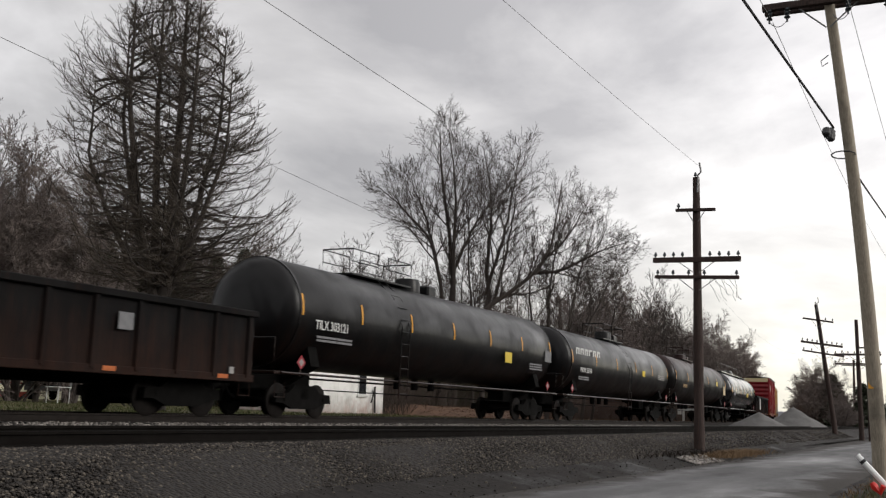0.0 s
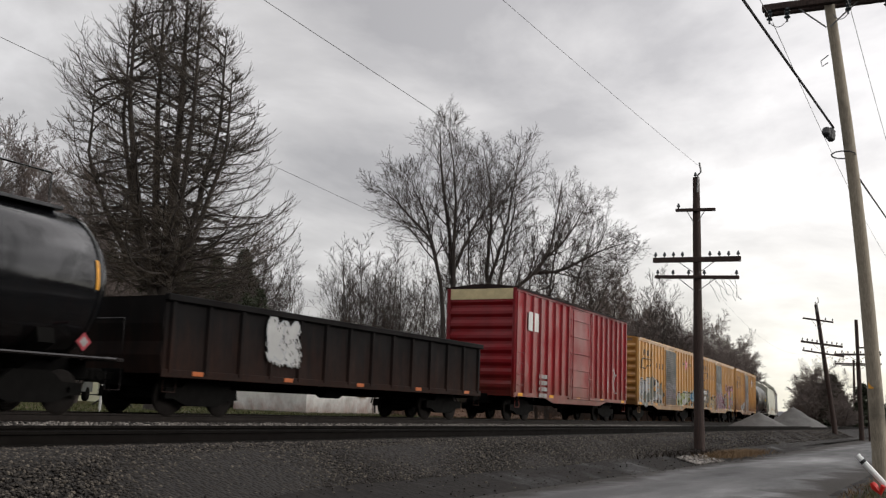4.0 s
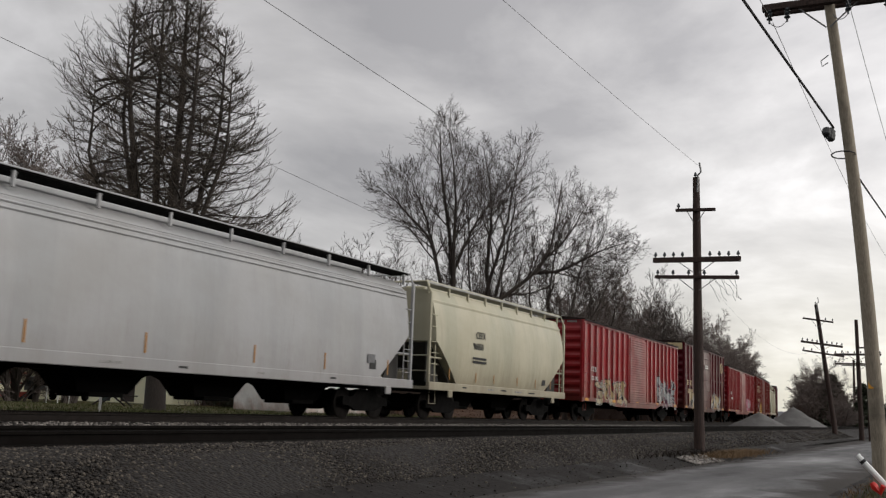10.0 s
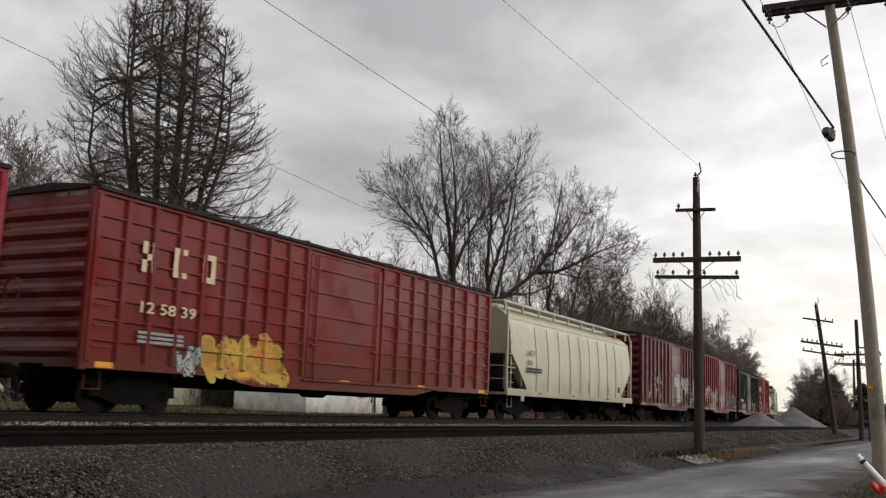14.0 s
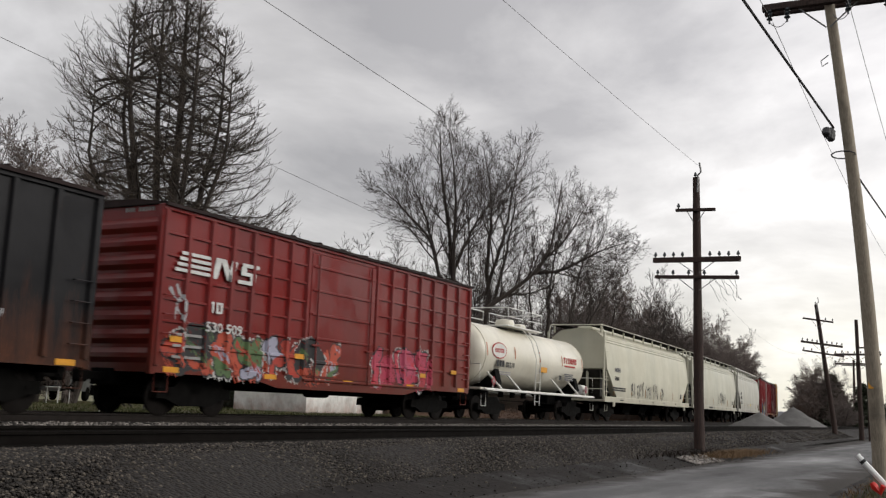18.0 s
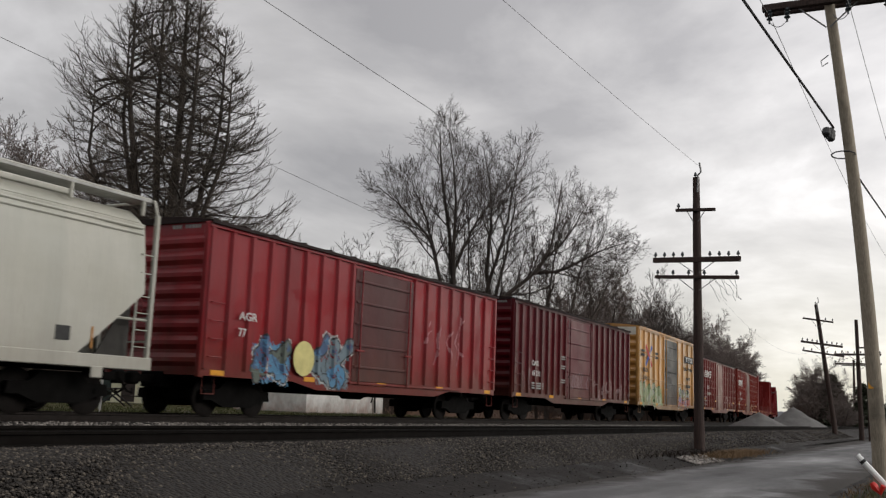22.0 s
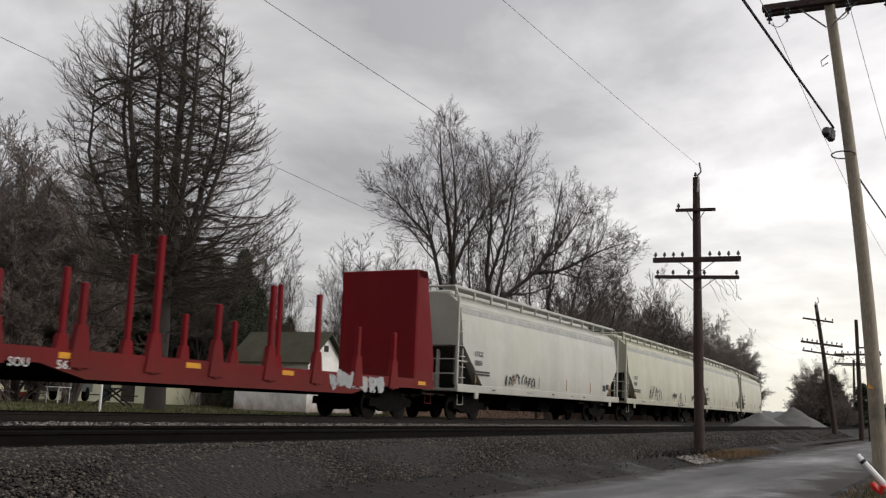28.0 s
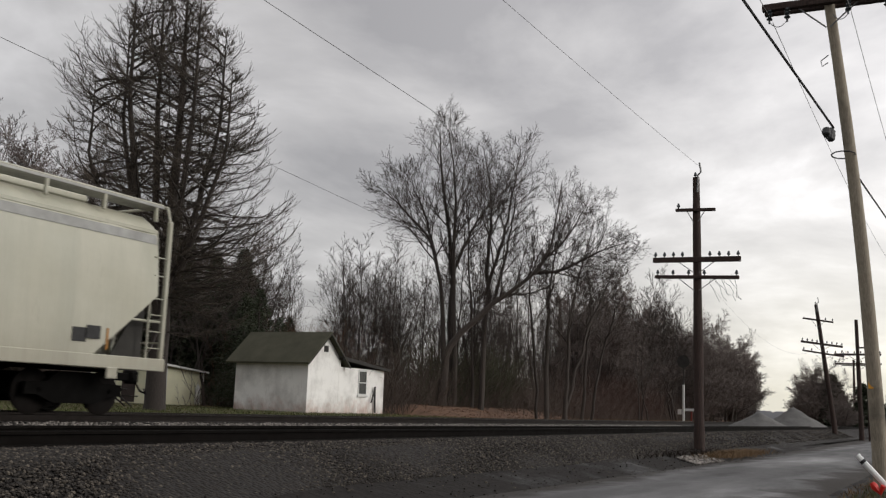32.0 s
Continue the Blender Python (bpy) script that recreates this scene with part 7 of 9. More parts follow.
# dark thick growth behind the house and the garage
for x, y, f, a in ((53.5, 58.5, 1.5, 0), (57.0, 52.5, 1.4, 60), (56.0, 62.0, 1.7, 120), (50.5, 69.0, 1.8, 180), (46.0, 68.5, 1.7, 240), (59.0, 57.0, 1.6, 300), (54.0, 65.5, 1.8, 30), (61.5, 51.5, 1.5, 90), (42.0, 69.5, 1.7, 150), (44.0, 60.5, 1.25, 210), (46.2, 57.6, 1.2, 20), (48.4, 60.4, 1.4, 100), (42.0, 64.5, 1.5, 280), (33.6, 38.4, 1.34, 40), (32.2, 39.6, 1.27, 170), (30.1, 42.0, 1.42, 250), (32.9, 40.6, 1.48, 300), (31.2, 41.2, 1.36, 80)):
    copy_thing(dense, pose(x, y, -0.1, 0, 0, a) @ Matrix.Diagonal((f, f, f, 1)))


# the larch: one stout trunk that forks into leaders, long branches that dip and turn up at their ends
LARCH_SHAPE = ((2.0, 0.4, 3.4), (6.0, 0.35, 4.7), (9.0, -0.35, 4.25), (12.0, -0.75, 3.6), (13.3, -0.75, 2.85), (14.6, -0.65, 2.05), (16.0, -0.55, 1.25), (17.4, -0.4, 0.4))


def larch_room(z):
    """The crown's middle across the view and its half width at a height."""
    for (za, ca, wa), (zb, cb, wb) in zip(LARCH_SHAPE, LARCH_SHAPE[1:]):
        if z <= zb:
            t = max(0.0, (z - za) / (zb - za))
            return ca + (cb - ca) * t, wa + (wb - wa) * t
    return -0.5, 0.3


def larch_branch(segs, rng, p, a, length, rise, twigs=3):
    d = Vector((math.cos(a), math.sin(a), rise)).normalized()
    m = 9
    r = 0.011 + 0.0078 * length
    for i in range(m):
        d = (d + Vector((rng.gauss(0, 0.12), rng.gauss(0, 0.12), (-0.12, -0.12, -0.07, 0.0, 0.08, 0.16, 0.22, 0.27, 0.30)[i] + rng.gauss(0, 0.09)))).normalized()
        q = p + d * (length / m)
        segs.append((p, q, r * (1 - 0.82 * i / m), r * (1 - 0.82 * (i + 1) / m), 1))
        for _k in range(twigs):
            side = d.cross(Vector((0, 0, 1))).normalized() * rng.choice((-1, 1))
            td = (d * 0.65 + side * rng.uniform(0.2, 0.9) + Vector((0, 0, rng.uniform(-0.35, 0.3)))).normalized()
            t0 = p.lerp(q, rng.random())
            tl = (0.30 + length * 0.17) * rng.uniform(0.4, 1.35) * (1.15 - 0.55 * i / m)
            t1 = t0 + td * tl * 0.5
            t2 = t1 + (td + Vector((rng.gauss(0, 0.12), rng.gauss(0, 0.12), 0.45))).normalized() * tl * 0.5
            segs.append((t0, t1, 0.008, 0.0065, 2))
            segs.append((t1, t2, 0.0065, 0.0045, 2))
            td2 = (td + Vector((rng.gauss(0, 0.5), rng.gauss(0, 0.5), rng.gauss(0.25, 0.3)))).normalized()
            segs.append((t1, t1 + td2 * tl * 0.4, 0.0065, 0.0045, 2))
        p = q


rng = random.Random(4)
lar = thing("larch", "great dark leafless larch with a grey trunk and upturned branches", "tree", at=pose(27.3, 26.4, -0.2))
part("trunk", G().tube([(0, 0, -0.3), (0.02, 0, 0.3), (0, 0.02, 1.5), (0.03, 0, 3.0), (0, 0, 4.6)], [0.46, 0.39, 0.36, 0.32, 0.26], 14), BARK_MAT, lar, smooth=True)
segs = []
# tips across the view and along it, height, and the height where each leader leaves the trunk
for across, deep, hgt, leave, rad in ((0.0, 0.2, 17.2, 3.0, 0.22), (-1.1, 0.7, 16.8, 3.2, 0.16), (-1.85, -0.5, 16.7, 3.6, 0.15), (0.75, -0.6, 16.2, 3.6, 0.13), (-2.3, 0.4, 15.3, 4.0, 0.12), (1.5, 0.6, 15.0, 4.2, 0.11), (-3.2, -0.3, 12.7, 4.0, 0.10), (2.0, -0.2, 13.2, 4.2, 0.10), (-0.4, 1.6, 14.8, 4.6, 0.11)):
    tip = ACROSS * across + INTO * deep
    path = []
    for i in range(15):
        u = i / 14
        out = min(1.0, u * 1.6) ** 0.75
        path.append(Vector((tip.x * out + 0.07 * math.sin(5 * u + across), tip.y * out + 0.05 * math.sin(7 * u), leave + (hgt - leave) * u)))
    part("leader", G().tube(path, [rad * 1.2 * (1 - u / 14) ** 0.9 + 0.010 for u in range(15)], 8), BARK_MAT, lar, smooth=True)
    z = leave + 0.6
    while z < hgt - 0.1:
        t = (z - leave) / (hgt - leave) * 14
        k = min(13, int(t))
        base = path[k].lerp(path[k + 1], t - k)
        for _ in range(2 if rng.random() < 0.75 or z > 11 else 1):
            a = rng.uniform(0, 6.283)
            c, w = larch_room(z + 0.4)
            mid = ACROSS * c
            room = 0.3
            while room < 4.6 and (base + Vector((math.cos(a), math.sin(a), 0)) * room - mid).to_2d().length < w:
                room += 0.15
            length = room * 1.08 * rng.choice((0.6, 0.8, 0.95, 1.0))
            if room > 0.6 or z > hgt - 1.5:
                larch_branch(segs, rng, base, a, max(0.35, length), rng.uniform(0.1, 0.8) + 0.7 * (z / 17) ** 3, 3)
        z += 0.41
# long dead boughs low on the trunk
for k in range(26):
    larch_branch(segs, rng, Vector((0, 0, rng.uniform(2.6, 6.4))), rng.uniform(0, 6.283), rng.uniform(1.8, 4.6), rng.uniform(-0.1, 0.3), 2)
wooded(lar, segs, LARCH_TWIG)


def evergreen(label, height, reach, seed, loose=1.0):
    """A dark conifer: sprays of small needle blades on whorled branches."""
    rng = random.Random(seed)
    vs, fs = [], []
    z = 0.3
    while z < height:
        f = z / height
        size = reach * (1 - f) ** 0.8
        for _ in range(7):
            a = rng.uniform(0, 6.283)
            length = size * rng.uniform(0.5, 1.1) + 0.1
            for k in range(int(6 + 9 * length)):
                u = rng.random() ** 0.6
                c = Vector((math.cos(a) * length * u, math.sin(a) * length * u, z - 0.25 * u * length + rng.gauss(0, 0.07)))
                d = Vector((rng.gauss(0, 1) + math.cos(a), rng.gauss(0, 1) + math.sin(a), rng.gauss(-0.2, 0.6))).normalized() * rng.uniform(0.12, 0.28) * loose
                w = d.cross(Vector((rng.gauss(0, 1), rng.gauss(0, 1), rng.gauss(0, 1)))).normalized() * 0.035 * loose
                o = len(vs)
                vs += [tuple(c - w), tuple(c + w), tuple(c + d)]
                fs.append((o, o + 1, o + 2))
        z += 0.16
    root = thing("evergreen", label, "tree", "evergreens")
    part("trunk", G().tube([(0, 0, -0.3), (0, 0, height * 0.9)], [0.13, 0.02], 7), BARK_MAT, root)
    me = bpy.data.meshes.new("crown")
    me.from_pydata(vs, [], fs)
    part("crown", me, NEEDLE, root)
    return root


ev = evergreen("dense dark green evergreen beside the shed", 6.6, 2.3, 5)
ev.matrix_basis = pose(43.6, 34.9, -0.1)
for x, y, f, a in ((45.2, 34.6, 0.80, 200), (46.8, 34.4, 0.52, 310), (45.2, 37.0, 0.98, 60), (47.4, 37.6, 0.72, 20), (48.6, 35.0, 0.42, 130), (44.2, 36.4, 1.0, 90)):
    copy_thing(ev, pose(x, y, ground_z(y) - 0.1, 0, 0, a) @ Matrix.Diagonal((f, f, f, 1)))
hem = evergreen("tall dark hemlock with drooping sprays behind the lawn", 10.5, 3.4, 8, 2.0)
hem.matrix_basis = pose(50.8, 50.9, -0.1)
for x, y, f, a in ((48.2, 55.9, 0.95, 40), (49.4, 53.2, 1.05, 200), (51.6, 48.2, 1.1, 310), (52.8, 46.3, 1.0, 60), (54.0, 43.8, 0.85, 20), (55.4, 41.6, 0.6, 150), (50.4, 41.4, 0.82, 250), (54.0, 51.0, 1.15, 100), (56.5, 47.0, 1.1, 330), (51.0, 56.0, 1.05, 15)):
    copy_thing(hem, pose(x, y, ground_z(y) - 0.1, 0, 0, a) @ Matrix.Diagonal((f, f, f, 1)))
far_ev = evergreen("dark evergreen beside the road, far down the line", 5.2, 2.4, 9, 2.4)
far_ev.matrix_basis = pose(112.0, 10.0, -0.8)
for x, y, f, a in ((113.5, 8.6, 0.72, 90), (116.0, 7.4, 0.9, 200), (150.0, 17.4, 1.5, 60)):
    copy_thing(far_ev, pose(x, y, -0.8, 0, 0, a) @ Matrix.Diagonal((f, f, f, 1)))


def thicket(name, label, mat, count, place, height, seed, r=0.008):
    rng = random.Random(seed)
    segs = []
    for _ in range(count):
        x, y, z = place(rng)
        p = Vector((x, y, z - 0.05))
        h = height(x, y) * rng.uniform(0.35, 1.15)
        d = Vector((rng.gauss(0, 0.28), rng.gauss(0, 0.28), 1)).normalized()
        for i in range(3):
            d = (d + Vector((rng.gauss(0, 0.18), rng.gauss(0, 0.18), 0))).normalized()
            q = p + d * h / 3
            segs.append((p, q, r * (1.3 - 0.3 * i), r * (1.0 - 0.3 * i), 2))
            for _k in range(2):
                e = (d + Vector((rng.gauss(0, 0.6), rng.gauss(0, 0.6), rng.gauss(0, 0.3)))).normalized()
                s = p.lerp(q, rng.random())
                segs.append((s, s + e * h * 0.24, r * 0.7, r * 0.4, 2))
            p = q
    return tagged(part(name, seg_mesh(name, segs, 2, 9), mat), label, "undergrowth", kind="stuff")


thicket("underbrush", "dense brown winter underbrush along the wood", BRUSH, 5500, lambda r: (lambda so: (*along(*so)[:2], ground_z(so[1])))((lambda q: (q, 22.8 + max(0.0, 70 - q) * 0.22 + abs(r.gauss(0, 5.5))))(r.uniform(44, 128))), lambda x, y: 2.0 + 1.6 * noise.noise((x * 0.12, y * 0.12, 0)), 31, 0.010)
thicket("underbrush", "dark tangled brush at the foot of the wood", plain("dark_brush", (0.070, 0.052, 0.042), 0.95), 7500, lambda r: (lambda s, o: (*along(s, o)[:2], ground_z(o)))(r.uniform(46, 135), 27 + abs(r.gauss(0, 7))), lambda x, y: 3.9 + 1.4 * noise.noise((x * 0.1, y * 0.1, 5)), 32, 0.014)
thicket("underbrush", "reddish brush at the wood's edge", plain("reddish_brush", (0.075, 0.044, 0.035), 0.95), 1500, lambda r: (lambda s, o: (*along(s, o)[:2], ground_z(o)))(r.gauss(84, 6), 23.4 + abs(r.gauss(0, 1.6))), lambda x, y: 3.6, 35, 0.010)
thicket("underbrush", "reddish brush behind the shed", plain("russet_brush", (0.12, 0.064, 0.04), 0.95), 900, lambda r: (r.gauss(52, 2.0), r.gauss(37.5, 1.5), -0.1), lambda x, y: 5.0, 36, 0.012)
thicket("underbrush", "olive brush under the large trees", plain("olive_brush", (0.055, 0.055, 0.030), 0.95), 1500, lambda r: (lambda s, o: (*along(s, o)[:2], ground_z(o)))(r.gauss(59, 3), 27.5 + abs(r.gauss(0, 1.6))), lambda x, y: 4.2, 37, 0.012)
thicket("underbrush", "grey brush behind the lawn", plain("grey_brush", (0.045, 0.038, 0.033), 0.95), 3500, lambda r: (r.uniform(44, 76), r.uniform(60, 82), 0.0), lambda x, y: 5.5, 33, 0.018)

# far wooded ridge
rd = G()
n = 900
vs = []
for i in range(n + 1):
    a = radians(-70 + 140 * i / n)
    hgt = 11 + 6 * noise.noise((i * 0.014, 0, 0)) + 5 * noise.noise((i * 0.55, 3, 0))
    for r, z in ((880, -2), (1150, hgt * 0.7), (1500, hgt)):
        vs.append((r * math.cos(a), r * math.sin(a), z))
rd.add(vs, [(i * 3 + k, (i + 1) * 3 + k, (i + 1) * 3 + k + 1, i * 3 + k + 1) for i in range(n) for k in range(2)])
tagged(part("backdrop", rd, plain("hazy_far_wood", (0.085, 0.085, 0.095), 1.0, 0, 0.2, 0.01, 0.2), smooth=True), "hazy far wooded ridge", "hills", kind="structure")
# the treeline behind the road, at the camera's back
tl = G()
n = 120
vs = []
for i in range(n + 1):
    x = -130 + 260 * i / n
    hgt = 8.0 + 3.0 * noise.noise((x * 0.05, 1, 0)) + 3.0 * max(0.0, noise.noise((x * 0.23, 2, 0)))
    for y, z in ((-34, -1.5), (-36, hgt * 0.75), (-39, hgt)):
        vs.append((x, y, z))
tl.add(vs, [(i * 3 + k, (i + 1) * 3 + k, (i + 1) * 3 + k + 1, i * 3 + k + 1) for i in range(n) for k in range(2)])
tagged(part("backdrop", tl, plain("dark_treeline", (0.045, 0.038, 0.032), 1.0, 0, 0.4, 0.3, 2.0), smooth=True), "dark treeline behind the road", "trees", kind="structure")


# ---- the train, car by car from its head ----
letter_words(["TILX 303121", "DBCX", "200802", "ECUX", "882494", "CEFX", "96050", "GACX", "7931", "HLTX", "7050", "68464", "UTCX", "58990", "53007", "56234",
              "58853", "OAR", "61 211", "FBOX", "50 44 23", "14 18 56", "130 425", "130 245", "407 303", "411 039", "728 53", "80210", "SOU", "567", "RBOX", "31872", "12 58 39", "CHVX", "Railcar Pooling", "Experts", "AGR", "77", "530 509", "DPIX 409", "PROX 33718"])
CARS = []


def couple(made, front, rear):
    CARS.append((made[0], (front + rear) / 2))
    return made


def mid_len(front, rear, extra=0.0):
    return rear - front + extra


BLACK = rgb(12, 11, 12)
YELLOW, RED, DEEP_RED = rgb(204, 150, 78), rgb(140, 24, 34), rgb(86, 12, 27)
CREAM, PALE, GREY = rgb(204, 198, 172), rgb(206, 205, 190), rgb(184, 184, 185)
W, K = (0.55, 0.55, 0.54), (0.015, 0.014, 0.016)
SILVER, TAN, ROSE, BLUE, MAUVE, GREEN, OCHRE = rgb(180, 182, 184), rgb(196, 168, 120), rgb(200, 60, 90), rgb(90, 150, 190), rgb(96, 40, 72), rgb(90, 120, 70), rgb(190, 140, 40)


def small_print(root, x, y, z, wide=1.2, ink=FADED_INK, rows=2, size=0.06):
    bars(root, x, y, z, [wide * 0.3, wide * 0.2, wide * 0.4], size, ink, rows=rows)


MARKS = {"o": ("111", "101", "101", "101", "111"), "n": ("111", "101", "101", "101", "101"), "c": ("111", "100", "100", "100", "111"), "i": ("010",) * 5, "x": ("101", "101", "010", "101", "101"), "h": ("101", "101", "111", "101", "101"), "t": ("111", "010", "010", "010", "010")}


def marks(root, kinds, x, y, z, wide, high, ink, gap=0.3, lean=0.0, name="sign_block"):
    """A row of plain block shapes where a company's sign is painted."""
    for k, kind in enumerate(kinds):
        if kind == " ":
            continue
        g = G()
        for r, row in enumerate(MARKS[kind]):
            for c in (c for c in range(3) if row[c] == "1"):
                h0 = high * (4 - r) / 5
                g.prism([(wide * c / 3 + lean * h0, h0), (wide * (c + 1) / 3 + lean * h0, h0), (wide * (c + 1) / 3 + lean * (h0 + high / 5), h0 + high / 5), (wide * c / 3 + lean * (h0 + high / 5), h0 + high / 5)], 1, -0.004, 0.004)
        part(name, g, ink, root, at=(x + wide * (1 + gap) * k, y, z))


# 1 gondola, 2-5 black tank cars, 6 gondola
r, p = couple(gondola(16.4, 2.52, rgb(14, 12, 12), "long black steel gondola with ribbed sides"), 3.0, 19.4)
bars(r, 3.6, -1.56, 1.75, [0.42], 0.36, GREY_INK)
bars(r, 7.2, -1.54, 1.0, [0.16], 0.16, FADED_INK)
r, p = couple(tank_car(mid_len(20.6, 39.41, 0.84), 1.5, 2.78, BLACK, "long black tank car with yellow marks and a railed top platform", manway=(-0.8, 0.45, 0.4), tapes=7, rail_shift=-2.6), 20.6, 39.41)
word(r, "TILX 303121", -8.2, -1.515, 2.35, 0.36, WHITE_INK, wide=0.85)
small_print(r, -8.1, -1.50, 2.12, 1.9, GREY_INK, rows=2)
bars(r, 4.2, -1.52, 2.15, [0.62], 0.4, PLACARD_INK, "placard")
small_print(r, 6.6, -1.50, 2.2, 1.4, GREY_INK, rows=3)
bars(r, 8.2, -1.51, 2.4, [0.7], 0.45, GREY_INK, "placard")
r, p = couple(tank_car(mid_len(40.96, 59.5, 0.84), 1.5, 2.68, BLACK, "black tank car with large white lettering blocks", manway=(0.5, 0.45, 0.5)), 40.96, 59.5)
marks(r, "onocon", -8.1, -1.46, 2.86, 0.46, 0.42, WHITE_INK, 0.32)
word(r, "PROX 33718", -7.6, -1.515, 2.2, 0.30, WHITE_INK)
small_print(r, -7.7, -1.45, 1.95, 1.6, GREY_INK, rows=2)
bars(r, 3.0, -1.51, 2.45, [0.55], 0.3, PLACARD_INK, "placard")
small_print(r, 6.4, -1.50, 2.6, 1.6, rows=3)
r, p = couple(tank_car(mid_len(60.66, 80.37, 0.84), 1.5, 2.74, rgb(11, 8, 8), "dull brownish black tank car stained along its top", grime=0.6, rust=0.06, spec=0.09, rough=0.5, manway=(-1.0, 0.45, 0.4), tapes=6, top_stain=3.3), 60.66, 80.37)
word(r, "DPIX 409", -7.2, -1.515, 2.2, 0.32, plain("tan_stencil_paint", rgb(190, 160, 120), 0.7, 0, 0.3, 6, 80))
bars(r, 8.1, -1.52, 2.1, [0.95], 0.66, plain("cream_placard", rgb(190, 170, 135), 0.6, 0, 0.3, 4, 60), "placard")
bars(r, 5.0, -1.51, 2.7, [0.6], 0.3, PLACARD_INK, "placard")
r, p = couple(tank_car(mid_len(82.4, 100.63, 0.84), 1.58, 2.58, rgb(18, 19, 21), "glossy black tank car with a long railed roof walk", rough=0.16, spec=0.42, grime=0.15, rust=0.02, rails="long", walkway=False, manway=(0.3, 0.45, 0.4), tapes=7), 82.4, 100.63)
bars(r, 1.7, -1.6, 2.25, [0.72], 0.36, PLACARD_INK, "placard")
bars(r, -7.6, -1.595, 2.25, [0.5, 0.7], 0.24, GREY_INK)
r, p = couple(gondola(mid_len(102.01, 118.09), 2.62, rgb(17, 14, 14), "low black steel gondola with faded tags", tags=[(-4.5, -3.0, 1.3, 2.5, (W, SILVER, K), 2.0)]), 102.01, 118.09)

# 7 tall red boxcar, 8-10 yellow boxcars
BAND = plain("cream_end_band", rgb(222, 205, 160), 0.6, 0, 0.3, 3, 40)
r, p = couple(boxcar(mid_len(120.95, 135.79), 5.12, RED, "tall dark red boxcar with a cream band on its end", door=(0.2, 3.0), door_style="plug", ribs=(7, 7), band=BAND, tags=[(4.1, 6.6, 1.3, 2.6, (RED, RED, W), 4.0)]), 120.95, 135.79)
bars(r, -6.2, -1.54, 3.55, [0.45, 0.45], 0.75, WHITE_INK)
small_print(r, -4.9, -1.54, 1.7, 0.9, rows=4, size=0.16)


def yellow_boxcar(front, rear, label, tags, xmark):
    made = boxcar(mid_len(front, rear), 4.5, YELLOW, label, door=(-0.2, 3.05), door_colour=rgb(22, 22, 25), door_style="fine", ribs=(8, 8), tags=tags, grime=0.4, rust=0.42 if xmark is WHITE_INK else 0.16)
    r = made[0]
    for x, kind in ((-6.75, "n"), (-5.95, "o"), (-5.0, "i"), (-4.15, "i")):
        marks(r, kind, x, -1.535, 3.64, 0.34, 0.30, BLACK_INK, lean=0.15)
    for x, kind in ((-4.1, "h"), (-3.3, "o"), (-2.5, "x")):
        marks(r, kind, x, -1.535, 3.05, 0.36, 0.30, BLACK_INK, lean=0.15)
    # the outline sign under the lettering
    g = G().tube([(-7.2, -1.53, 2.92), (-7.0, -1.53, 3.46), (-5.0, -1.53, 3.46), (-5.1, -1.53, 3.1), (-5.9, -1.53, 3.1), (-6.2, -1.53, 2.92), (-7.2, -1.53, 2.92)], 0.03, 4)
    part("sign_outline", g, BLACK_INK, r)
    if xmark:
        for a in (35, -35):
            c = part("cross_stroke", G().cbox(-0.45, 0.45, -0.004, 0.004, -0.09, 0.09, 0.003), xmark, r)
            c.matrix_basis = pose(4.4, -1.535, 3.65, 0, a, 0)
        small_print(r, 3.3, -1.535, 3.72, 0.7, BLACK_INK, 2, 0.06)
        small_print(r, 5.1, -1.535, 3.72, 0.7, BLACK_INK, 2, 0.06)
    for z in (3.1, 2.2, 1.7):
        small_print(r, -1.0, -1.575, z, 1.0, GREY_INK, rows=2)
    return made


r, p = couple(yellow_boxcar(138.02, 153.64, "yellow boxcar with a black door and wide grey and white graffiti", [(-7.2, -1.7, 0.9, 2.4, (SILVER, W, rgb(120, 124, 116), W, rgb(150, 140, 120), K), 1.0), (-1.5, 1.2, 1.95, 2.35, (YELLOW, rgb(150, 150, 155)), 6.0), (-1.5, 1.2, 1.4, 1.85, (YELLOW, rgb(130, 110, 130)), 7.3), (1.5, 5.3, 0.95, 1.9, (rgb(178, 190, 150), W, rgb(140, 146, 80), K), 3.0), (5.8, 7.4, 0.95, 2.0, (BLUE, rgb(170, 205, 220), W, K), 5.0)], PINK_INK), 138.02, 153.64)
r, p = couple(yellow_boxcar(154.91, 170.32, "yellow boxcar with a black door half covered in purple graffiti", [(-6.6, -1.8, 0.9, 2.0, (TAN, rgb(198, 182, 150), rgb(170, 150, 120), K), 7.0), (-1.7, 3.0, 0.85, 2.3, (MAUVE, rgb(112, 40, 66), rgb(150, 90, 120), W), 8.0), (-1.4, 1.2, 2.35, 2.95, (YELLOW, SILVER), 8.8), (3.0, 7.4, 0.9, 2.5, (rgb(150, 152, 130), rgb(172, 164, 146), rgb(190, 140, 170), K), 9.0), (3.0, 7.0, 2.4, 2.95, (rgb(196, 130, 160), rgb(120, 80, 50), rgb(190, 150, 160)), 9.6)], None), 154.91, 170.32)
part("number_patch", G().box(-6.9, -4.4, -1.536, -1.532, 1.35, 2.3), BLACK_INK, r, "black painted patch behind the number")
word(r, "RBOX", -6.7, -1.54, 1.95, 0.34, WHITE_INK, wide=1.3)
word(r, "31872", -6.9, -1.54, 1.55, 0.34, WHITE_INK, wide=1.2)
